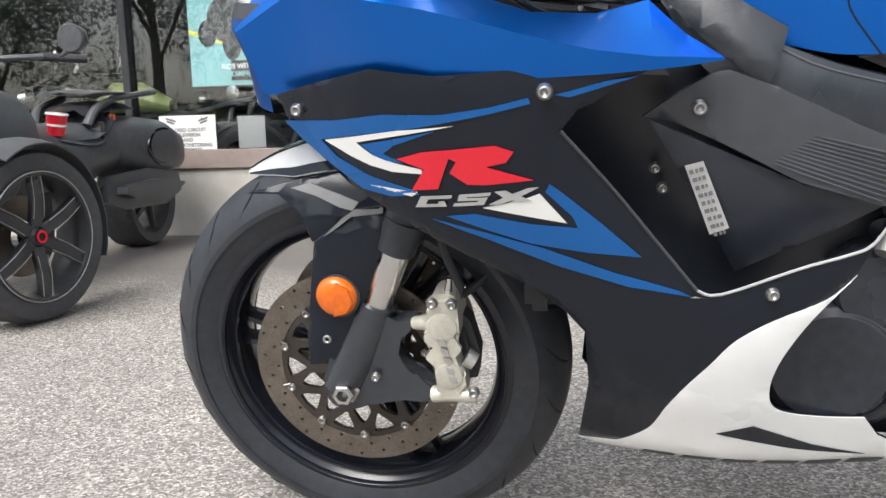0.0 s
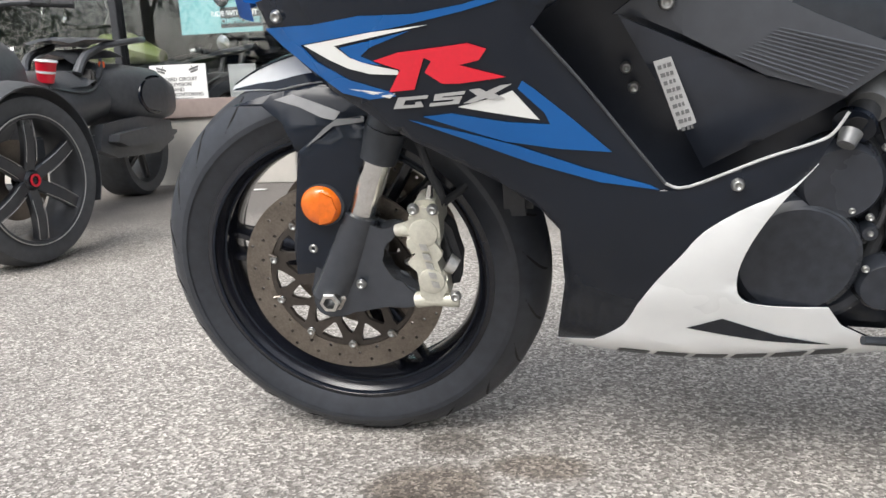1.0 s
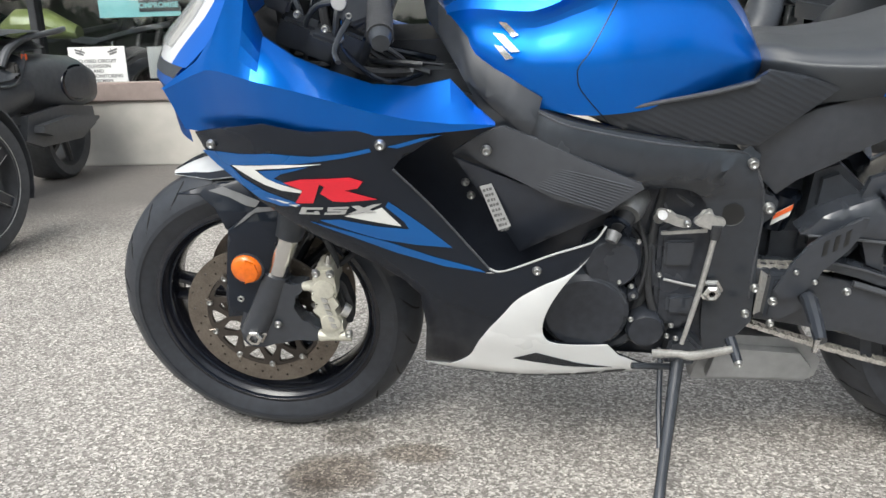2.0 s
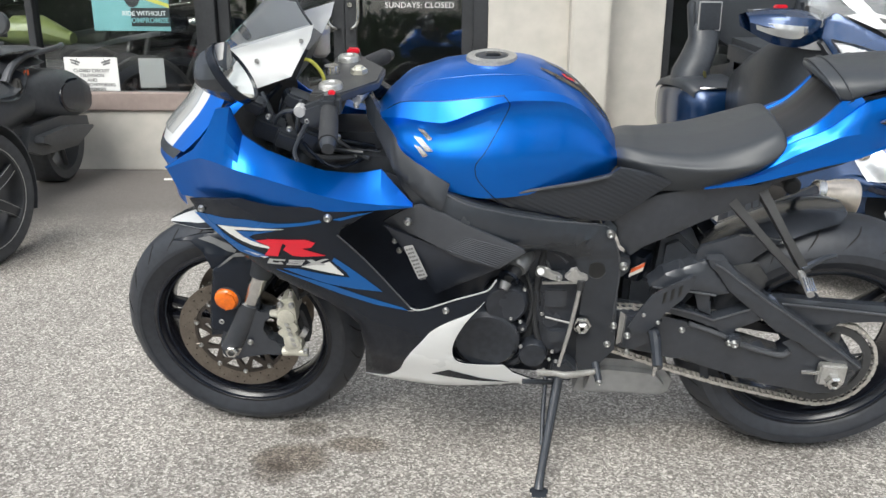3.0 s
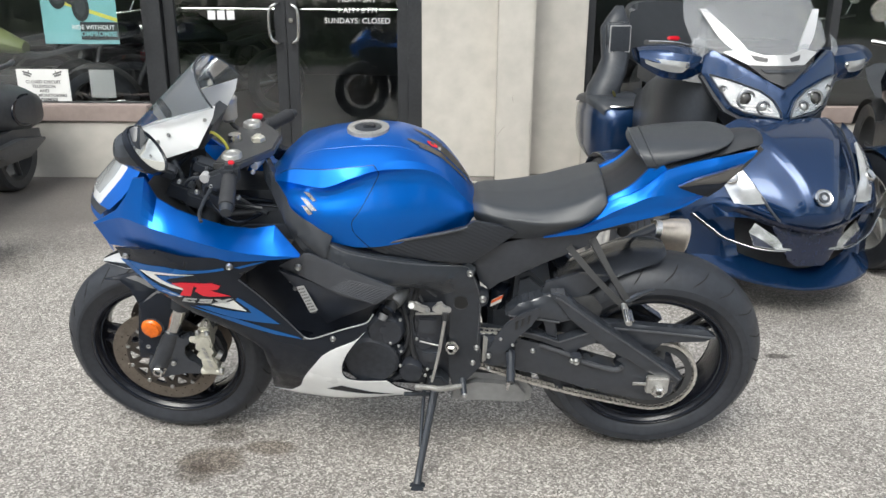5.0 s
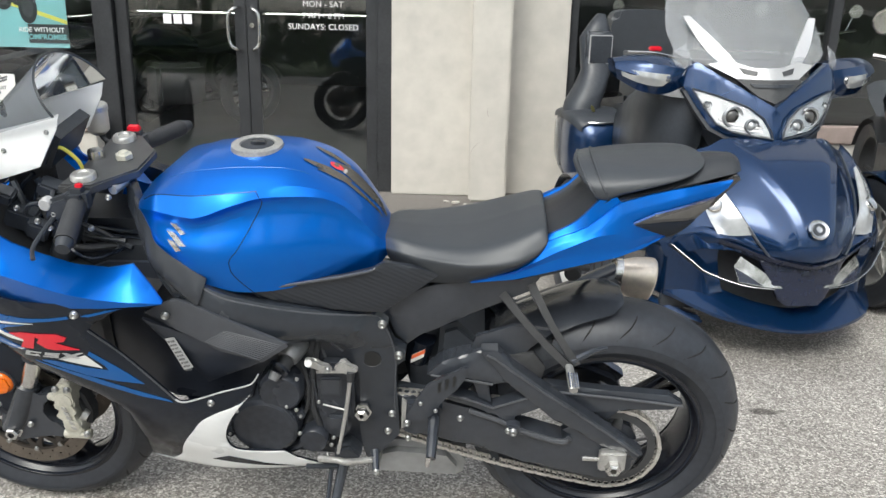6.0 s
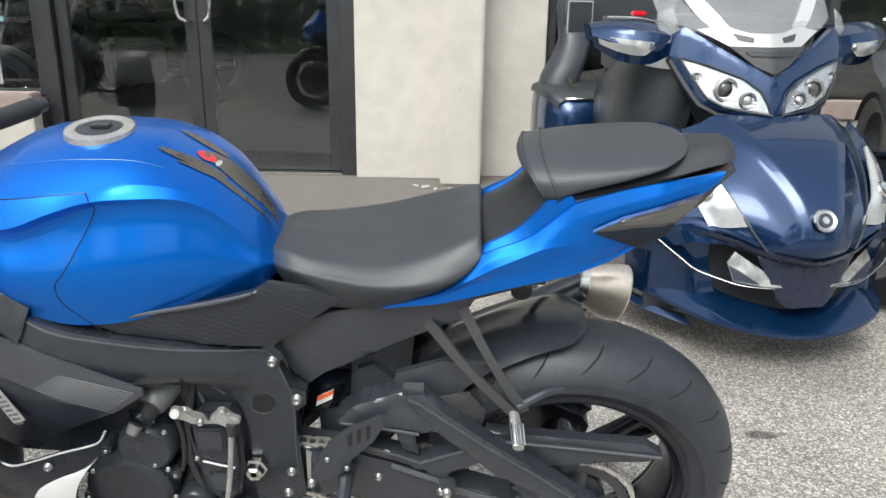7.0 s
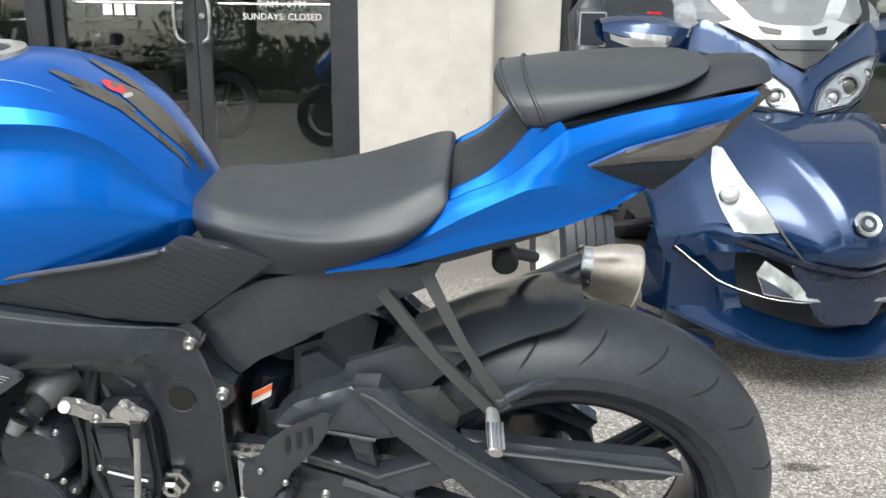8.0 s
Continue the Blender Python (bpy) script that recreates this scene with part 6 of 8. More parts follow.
tip = part("silencer_tip", tilted(lathe([(0.026, -0.012), (0.030, -0.006), (0.032, 0.004), (0.041, 0.030), (0.046, 0.058), (0.047, 0.074), (0.044, 0.078), (0.038, 0.076), (0.030, 0.055), (0.0001, 0.05)], 28, closed=False, axis="x"), pose(1.430, 0.205, 0.590, 0, 12, 4) @ Matrix.Diagonal((1.1, 1.0, 1.28, 1))), TITAN, bike, "titanium silencer end cap", 30)
part("tip_band", tilted(lathe([(0.0295, -0.014), (0.0335, -0.012), (0.0345, 0.002), (0.031, 0.003)], 28, axis="x"), pose(1.430, 0.205, 0.590, 0, 12, 4) @ Matrix.Diagonal((1.1, 1.0, 1.28, 1))), CHROME, tip)
# underside of the tail: bracket, brake hose and wiring in front of the silencer
part("tail_bracket", solid([(1.235, 0.775), (1.26, 0.735), (1.285, 0.70), (1.30, 0.705), (1.30, 0.76), (1.33, 0.79)], 0.02, 0.05, 0.004), MATT, bike)
part("bracket_bush", lathe([(0.0001, -0.022), (0.014, -0.022), (0.019, -0.018), (0.019, 0.018), (0.0001, 0.018)], 20, (1.292, 0.03, 0.700), False), RUBBER, bike)
part("silencer_stay", tube([(1.292, 0.05, 0.700), (1.34, 0.12, 0.655)], 0.009, 10, 1), MATT, bike)
# cockpit
yoke = part("top_yoke", solid([(0.245, 0.140), (0.31, 0.140), (0.35, 0.08), (0.375, 0.05), (0.375, -0.05), (0.35, -0.08), (0.31, -0.140), (0.245, -0.140), (0.255, -0.05), (0.255, 0.05)], 0, 0.02, 0.004), DARKGREY, bike, "grey cast top yoke")
yoke.data.transform(pose(0.0, 0, 0.952, -90, 0, 0))
for s in (-1, 1):
    part("fork_cap", lathe([(0.0001, 0.006), (0.012, 0.006), (0.014, 0.009), (0.022, 0.008), (0.025, 0.004), (0.026, -0.02), (0.0001, -0.02)], 24, (0.284, 0.106 * s, 0.956), False, axis="z"), ALLOY, bike, "bright fork cap")
    bar = part("clip_on", tube([(0.285, 0.11 * s, 0.935), (0.292, 0.17 * s, 0.925)], 0.014, 12, 1), MATT, bike)
    part("grip", tube([(0.290, 0.165 * s, 0.925), (0.297, 0.21 * s, 0.911), (0.305 if s < 0 else 0.335, (0.265 if s < 0 else 0.315) * s, 0.894 if s < 0 else 0.905)], [0.0175, 0.019, 0.0195], 16, 3), RUBBER, bar, "black rubber grip")
    part("bar_end", tube([(0.305 if s < 0 else 0.335, (0.264 if s < 0 else 0.314) * s, 0.894 if s < 0 else 0.905), (0.308 if s < 0 else 0.345, (0.284 if s < 0 else 0.34) * s, 0.888 if s < 0 else 0.902)], [0.017, 0.013], 14, 1), MATT, bar)
    part("switch_box", box(0.27, min(0.135 * s, 0.175 * s), 0.905, 0.312, max(0.135 * s, 0.175 * s), 0.955, 0.010), MATT, bar)
    part("control_lever", tube([(0.265, 0.13 * s, 0.915), (0.245, 0.17 * s, 0.90), (0.235, 0.25 * s, 0.875), (0.245, 0.28 * s, 0.862)], [0.007, 0.005, 0.0042, 0.005], 8, 4, 0.7), MATT, bar)
part("kill_switch", box(0.288, -0.158, 0.953, 0.302, -0.148, 0.962, 0.002), RED, bike)
part("kill_switch", box(0.272, 0.148, 0.953, 0.300, 0.168, 0.966, 0.003), RED, bike)
part("stem_nut", lathe([(0.0001, 0.012), (0.010, 0.012), (0.012, 0.008), (0.018, 0.006), (0.019, -0.004), (0.0001, -0.004)], 6, (0.325, 0.0, 0.957), False, axis="z"), GOLDALLOY, bike, "brass coloured stem nut")
part("ignition_lock", lathe([(0.0001, 0.010), (0.016, 0.010), (0.018, 0.0), (0.018, -0.03), (0.0001, -0.03)], 16, (0.265, 0.0, 0.96), False, axis="z"), CHROME, bike)
part("instrument_panel", solid([(0.165, 1.0), (0.215, 1.035), (0.235, 1.02), (0.20, 0.955), (0.18, 0.955)], -0.08, 0.08, 0.01), MATT, bike, "black instrument panel")
res = part("brake_reservoir", lathe([(0.0001, 0.014), (0.024, 0.014), (0.026, 0.008), (0.024, -0.032), (0.014, -0.042), (0.0001, -0.042)], 20, (0.208, 0.15, 0.990), False, axis="z"), RESERV, bike, "milky brake fluid reservoir")
part("reservoir_cap", lathe([(0.0001, 0.028), (0.025, 0.028), (0.028, 0.024), (0.028, 0.014), (0.0001, 0.014)], 20, (0.208, 0.15, 0.990), False, axis="z"), ALLOY, res, "bright screw cap")
part("reservoir_hose", tube([(0.208, 0.15, 0.955), (0.225, 0.14, 0.935), (0.265, 0.13, 0.92)], 0.006, 8, 4), RUBBER, res)
part("cable", tube([(0.20, -0.05, 0.99), (0.235, -0.07, 1.0), (0.26, -0.06, 0.96), (0.25, -0.05, 0.9)], 0.004, 8, 5), YELLOW, bike, "yellow cable")
for k in range(4):
    part("cable", tube([(0.27, -0.13 + 0.02 * k, 0.93), (0.215 - 0.01 * k, -0.12 + 0.02 * k, 0.90), (0.23, -0.09 + 0.02 * k, 0.82), (0.33, -0.07, 0.77)], 0.005, 8, 5), RUBBER, bike)
part("clutch_clamp", solid([(0.255, 0.905), (0.258, 0.945), (0.285, 0.955), (0.30, 0.93), (0.29, 0.90)], -0.15, -0.125, 0.006), DARKGREY, bike)
part("lever_pivot", lathe([(0.0001, 0.008), (0.010, 0.008), (0.012, 0.004), (0.012, -0.012), (0.0001, -0.012)], 14, (0.255, -0.142, 0.925), False, axis="z"), CHROME, bike)
part("clamp_bolt", lathe([(0.0001, 0.006), (0.008, 0.006), (0.009, 0.002), (0.009, -0.01), (0.0001, -0.01)], 6, (0.322, -0.10, 0.945), False, axis="z"), CHROME, bike)
part("steering_damper", tube([(0.335, -0.10, 0.925), (0.35, 0.0, 0.925), (0.335, 0.10, 0.925)], 0.010, 10, 3), ALLOY, bike, "bright steering damper")
for k in range(5):
    part("loom", tube([(0.25 + 0.012 * k, -0.14, 0.90 - 0.01 * k), (0.22 + 0.01 * k, -0.12, 0.86), (0.25 + 0.015 * k, -0.10, 0.82), (0.34, -0.09, 0.80 - 0.008 * k)], 0.0038, 6, 5), MATT if k % 2 else EDGE, bike)
part("cockpit_floor", loft([[Vector((u, y, w)) for y in (-0.17, -0.06, 0.06, 0.17)] for u, w in ((0.08, 0.90), (0.16, 0.80), (0.28, 0.74), (0.42, 0.73))], caps=False), RUBBER, bike)
rng = random.Random(5)
part("inner_cowl", loft([[Vector((u, v, w)) for w in (0.86, 0.90, 0.95, 0.985)] for u, v in ((0.10, -0.06), (0.16, -0.055), (0.20, -0.05))], caps=False), RUBBER, bike)
for k in range(16):
    u, v, w = 0.12 + 0.15 * rng.random(), -0.15 + 0.10 * rng.random(), 0.955 - 0.09 * rng.random()
    part("loom", tube([(u, v, w), (u + rng.uniform(-0.04, 0.03), v - rng.uniform(0, 0.03), w - 0.05), (u + rng.uniform(-0.02, 0.06), v + rng.uniform(-0.02, 0.02), w - 0.10), (0.30 + 0.08 * rng.random(), -0.11 + 0.05 * rng.random(), 0.79 + 0.02 * rng.random())], rng.choice((0.003, 0.004, 0.0055, 0.0075)), 7, 5), (MATT, RUBBER, GLOSS, SATIN)[k % 4], bike)
for u, v, w, a, b, c in ((0.15, -0.125, 0.872, 0.030, 0.020, 0.024), (0.19, -0.145, 0.855, 0.022, 0.016, 0.020), (0.13, -0.135, 0.925, 0.020, 0.018, 0.014), (0.235, -0.135, 0.850, 0.018, 0.014, 0.026), (0.21, -0.10, 0.925, 0.024, 0.02, 0.016)):
    part("connector_box", tilted(box(-a, -b, -c, a, b, c, 0.005), pose(u, v, w, 12, 25, 8)), MATT, bike)
for u, v, w in ((0.225, -0.165, 0.868), (0.205, -0.17, 0.885), (0.30, -0.15, 0.862), (0.16, -0.155, 0.905), (0.34, -0.135, 0.925), (0.245, -0.175, 0.905)):
    bolt(u, v, w, bike, 0.8)
part("lever_perch", solid([(0.228, 0.902), (0.235, 0.932), (0.272, 0.946), (0.292, 0.930), (0.280, 0.900), (0.25, 0.888)], -0.178, -0.150, 0.007), MATT, bike, "black clutch lever perch")
part("adjuster_wheel", lathe([(0.0001, -0.012), (0.011, -0.012), (0.013, -0.008), (0.013, 0.008), (0.0001, 0.008)], 14, (0.232, -0.168, 0.925), False), SILVERG, bike, "grey cable adjuster wheel")
part("clutch_cable", tube([(0.228, -0.17, 0.925), (0.19, -0.16, 0.915), (0.165, -0.13, 0.87), (0.20, -0.10, 0.81), (0.30, -0.09, 0.775)], 0.0045, 8, 5), MATT, bike)
for s in (-1, 1):
    rings = []
    for u, top, mid, low, deep in ((0.047, 1.030, 1.012, 0.996, 0.010), (0.052, 1.042, 1.010, 0.986, 0.020), (0.064, 1.054, 1.010, 0.976, 0.029), (0.084, 1.065, 1.012, 0.967, 0.034), (0.102, 1.073, 1.014, 0.960, 0.034), (0.113, 1.075, 1.014, 0.956, 0.030), (0.118, 1.070, 1.014, 0.960, 0.022)):
        rings.append([Vector((u, s * (0.222 + y), w)) for y, w in ((-deep * 0.6, top - 0.004), (0.0, top), (deep * 0.7, 0.55 * top + 0.45 * mid), (deep, mid), (deep * 0.8, 0.5 * mid + 0.5 * low), (0.0, low), (-deep * 0.6, low + 0.004), (-deep, mid))])
    mir = part("mirror_housing", loft(rings, True), SATIN, bike, "black mirror housing", 24)
    face = pose(0.122, s * 0.222, 1.016, 0, -34, 6 * s) @ Matrix.Diagonal((1, 0.86, 1.20, 1))
    part("mirror_rim", tilted(lathe([(0.049, 0.006), (0.053, 0.006), (0.055, 0.0), (0.053, -0.012), (0.048, -0.010)], 36, axis="x"), face), GLOSS, mir)
    part("mirror_stalk", tube([(0.10, s * 0.09, 0.975), (0.10, s * 0.13, 0.972), (0.098, s * 0.18, 0.985)], [0.016, 0.014, 0.016], 10, 3, 0.6), GLOSS, mir)
    part("mirror_glass", tilted(lathe([(0.0001, 0.004), (0.049, 0.003), (0.050, -0.004), (0.0001, -0.004)], 32, closed=False, axis="x"), face), MIRROR, mir, "pale reflecting mirror glass")
# tank top print and tail details
def tank_top(u, y):
    pts = tank_curve(u)
    return interp(abs(y), [p.x for p in reversed(pts)], [p.y for p in reversed(pts)])


def tank_print(u0, u1, y0, y1, wide, material, name):
    rows = []
    for i in range(13):
        t = i / 12
        u, c, h = u0 + (u1 - u0) * t, y0 + (y1 - y0) * t, wide * math.sin(math.pi * (0.06 + 0.88 * t)) ** 0.7
        rows.append([Vector((u, c + h * (k / 4 - 1), tank_top(u, c + h * (k / 4 - 1)) + 0.002)) for k in range(9)])
    return part(name, loft(rows, caps=False), material, tank)


tank_print(0.770, 0.878, 0.012, 0.008, 0.026, PRINT, "tank_pad")
tank_print(0.715, 0.810, -0.034, -0.022, 0.010, PRINT, "tank_print")
tank_print(0.745, 0.845, -0.046, -0.026, 0.006, PRINT, "tank_print")
tank_print(0.800, 0.872, -0.040, -0.022, 0.005, PRINT, "tank_print")
tank_print(0.725, 0.80, 0.052, 0.040, 0.010, PRINT, "tank_print")
tank_print(0.762, 0.789, 0.004, 0.004, 0.013, RED, "tank_emblem_print")
tank_print(0.790, 0.797, 0.0, 0.004, 0.012, SILVERG, "tank_print_bar")

# ---- things on the shop front ----
sign = thing("warning_sign", pose(-2.325, 4.822, 0.6), "white sign about closed circuit television on the glass", "sign")
part("board", box(-0.186, -0.004, -0.112, 0.186, 0.003, 0.112, 0.001), SIGNW, sign)
for words, z, s in (("CLOSED CIRCUIT", 0.022, 0.031), ("TELEVISION", -0.010, 0.031), ("AND", -0.041, 0.031), ("AUDIO MONITORING", -0.072, 0.031), ("ON PREMISES", -0.102, 0.029)):
    letters(words, s, (0, -0.0055, z), INK, sign, 0.0006, 1.04)
for s in (-1, 1):
    for k, (a, b) in enumerate((((-0.035, 0.02), (0.03, 0.0)), ((-0.03, 0.002), (0.02, -0.014)), ((-0.006, -0.01), (0.012, 0.026)))):
        x0, x1 = sorted((s * (0.105 - a[0] * 1.0), s * (0.105 - b[0])))
        part("camera_symbol", solid([(x0, 0.07 + (a if s < 0 else b)[1]), (x1, 0.07 + (b if s < 0 else a)[1]), (x1, 0.082 + (b if s < 0 else a)[1]), (x0, 0.082 + (a if s < 0 else b)[1])], -0.0052, -0.004, 0), INK, sign)
poster = thing("poster", pose(-2.02, 4.848, 1.25), "teal poster of a motorcycle behind the shop glass", "poster")
part("sheet", box(-0.262, 0, -0.364, 0.262, 0.002, 0.40, 0), TEALP, poster)
part("caption_band", box(0.0, -0.003, -0.335, 0.262, 0.0, -0.215, 0), MATT, poster)
part("yellow_line", solid([(-0.262, -0.05), (-0.262, -0.02), (0.262, -0.19), (0.262, -0.215)], -0.002, 0, 0), YELLOW, poster)
letters("RIDE WITHOUT", 0.042, (0.09, -0.004, -0.252), WHITEINK, poster, 0.0008)
letters("COMPROMISE", 0.046, (0.11, -0.004, -0.297), TEALP, poster, 0.0012)
for cx, cz, r, a in ((-0.14, -0.05, 0.080, 0.75), (0.015, -0.115, 0.098, 0.62)):
    part("printed_wheel", tilted(lathe([(0.0001, -0.003), (r, -0.003), (r, -0.001), (0.0001, -0.001)], 28, closed=False), Matrix.Translation((cx, 0, cz)) @ Matrix.Diagonal((a, 1, 1, 1))), MATT, poster)
    part("printed_hub", tilted(lathe([(0.0001, -0.004), (r * 0.62, -0.004), (r * 0.62, -0.003), (0.0001, -0.003)], 24, closed=False), Matrix.Translation((cx, 0, cz)) @ Matrix.Diagonal((a, 1, 1, 1))), EDGE, poster)
part("printed_highlight", solid([(-0.05, 0.02), (0.0, 0.10), (0.05, 0.13), (0.02, 0.06), (-0.02, 0.0)], -0.0062, -0.0045, 0), COVERGREY, poster)
part("printed_highlight", solid([(-0.11, 0.05), (-0.07, 0.12), (-0.03, 0.13), (-0.07, 0.05)], -0.0062, -0.0045, 0), EDGE, poster)
part("printed_machine", solid([(-0.14, 0.0), (-0.12, 0.10), (-0.06, 0.16), (0.02, 0.17), (0.09, 0.30), (0.12, 0.24), (0.08, 0.12), (0.07, 0.0), (0.03, -0.06), (-0.05, -0.10), (-0.10, -0.06)], -0.004, -0.001, 0, 3), DARKGREY, poster)
notice = thing("notice", pose(-1.95, 4.93, 0.62), "small pale grey notice standing behind the glass", "notice")
part("card", box(-0.09, 0, -0.12, 0.09, 0.004, 0.08, 0.001), SILVERG, notice)
part("stand", box(-0.03, 0.004, -0.608, 0.03, 0.03, 0.0, 0.002), DARKGREY, notice)

# ---- blue three-wheeled tourer ----
# Its own frame: x across, y from the nose backwards, z up.
tour = thing("three_wheeler", pose(2.070, 2.134, 0, 0, 0, 7.0), "metallic navy blue three-wheeled touring motorcycle parked nose out", "three-wheeler")
SPINE = [(0.020, 0, 0.385), (0.0, 0, 0.425), (0.012, 0, 0.490), (0.055, 0, 0.565), (0.14, 0, 0.645), (0.25, 0, 0.712), (0.38, 0, 0.770)]
RIDGE = [(0.022, 0.03, 0.387), (0.002, 0.034, 0.427), (0.015, 0.040, 0.494), (0.062, 0.058, 0.571), (0.152, 0.098, 0.652), (0.262, 0.150, 0.718), (0.40, 0.19, 0.773)]
HOLLOW = [(0.025, 0.048, 0.390), (0.007, 0.054, 0.428), (0.024, 0.066, 0.492), (0.074, 0.088, 0.567), (0.163, 0.132, 0.646), (0.270, 0.184, 0.711), (0.41, 0.218, 0.765)]
FLANK = [(0.036, 0.09, 0.396), (0.028, 0.105, 0.43), (0.062, 0.125, 0.485), (0.12, 0.15, 0.55), (0.195, 0.19, 0.615), (0.29, 0.225, 0.675), (0.42, 0.252, 0.74)]
SEAM = [(0.06, 0.145, 0.405), (0.085, 0.175, 0.445), (0.13, 0.21, 0.505), (0.18, 0.232, 0.55), (0.25, 0.258, 0.60), (0.34, 0.28, 0.655), (0.45, 0.30, 0.715)]
hood_lines = [[(-x, y, z) for y, x, z in L] for L in (SEAM, FLANK, HOLLOW, RIDGE)] + [[(x, y, z) for y, x, z in SPINE]] + [[(x, y, z) for y, x, z in L] for L in (RIDGE, HOLLOW, FLANK, SEAM)]
part("hood", skin(hood_lines, 30, 5, 0.006), NAVY, tour, "metallic navy hood with raised spine", 22)
part("nose_panel", plate([(-0.170, 0.396), (-0.09, 0.376), (0.0, 0.356), (0.09, 0.376), (0.170, 0.396), (0.128, 0.312), (0.085, 0.235), (0.06, 0.218), (-0.06, 0.218), (-0.085, 0.235), (-0.128, 0.312)], lambda x, z: 0.055 + 0.9 * x * x - 0.1 * (0.39 - z), 0.02, 0.02, 0, 0.006), GLOSSNAVY, tour, "dark navy nose panel")
edge_top = [(-0.31, 0.165, 0.452), (-0.25, 0.115, 0.437), (-0.15, 0.058, 0.406), (-0.09, 0.034, 0.395), (0, 0.016, 0.382), (0.09, 0.034, 0.395), (0.15, 0.058, 0.406), (0.25, 0.115, 0.437), (0.31, 0.165, 0.452)]
part("hood_edge", skin([edge_top, [(x, y + 0.008, z - 0.014) for x, y, z in edge_top], [(x, y + 0.024, z - 0.026) for x, y, z in edge_top]], 40, 2, 0.004), GLOSSNAVY, tour, "dark hood edge", 20)
part("grille_backing", plate([(-0.42, 0.50), (0.42, 0.50), (0.42, 0.12), (-0.42, 0.12)], lambda x, z: 0.24 + 0.5 * x * x, 0.02, 0.05), MATT, tour, "black air intake")
half_lip = (
    ((0.40, 0.36, 0.165), (0.31, 0.20, 0.148), (0.235, 0.14, 0.134), (0.12, 0.10, 0.120), (0, 0.09, 0.114)),
    ((0.415, 0.30, 0.176), (0.325, 0.13, 0.163), (0.24, 0.055, 0.150), (0.12, 0.010, 0.134), (0, 0.0, 0.126)),
    ((0.415, 0.30, 0.190), (0.325, 0.13, 0.176), (0.24, 0.055, 0.162), (0.12, 0.010, 0.146), (0, 0.0, 0.138)),
    ((0.40, 0.32, 0.232), (0.29, 0.19, 0.225), (0.20, 0.115, 0.196), (0.10, 0.068, 0.172), (0, 0.055, 0.158)),
    ((0.40, 0.36, 0.262), (0.29, 0.235, 0.25), (0.20, 0.16, 0.222), (0.10, 0.12, 0.198), (0, 0.11, 0.185)))
part("front_lip", skin([[(-x, y, z) for x, y, z in L] + [(x, y, z) for x, y, z in reversed(L[:-1])] for L in half_lip], 48, 4, 0.005), NAVY, tour, "navy front bumper lip", 24)
part("badge_ring", tilted(lathe([(0.0001, -0.006), (0.030, -0.006), (0.034, -0.008), (0.037, -0.004), (0.037, 0.004), (0.0001, 0.004)], 36, closed=False), pose(0, 0.014, 0.515, -32, 0, 0)), CHROME, tour, "round bright badge")
part("badge_mark", tilted(lathe([(0.012, -0.0085), (0.022, -0.0085), (0.022, -0.006), (0.012, -0.006)], 24), pose(0, 0.014, 0.515, -32, 0, 0)), MATT, tour)


def cowl_y(x, z):
    return 0.385 + 0.30 * abs(x) + 0.35 * x * x + 0.28 * (z - 0.76)


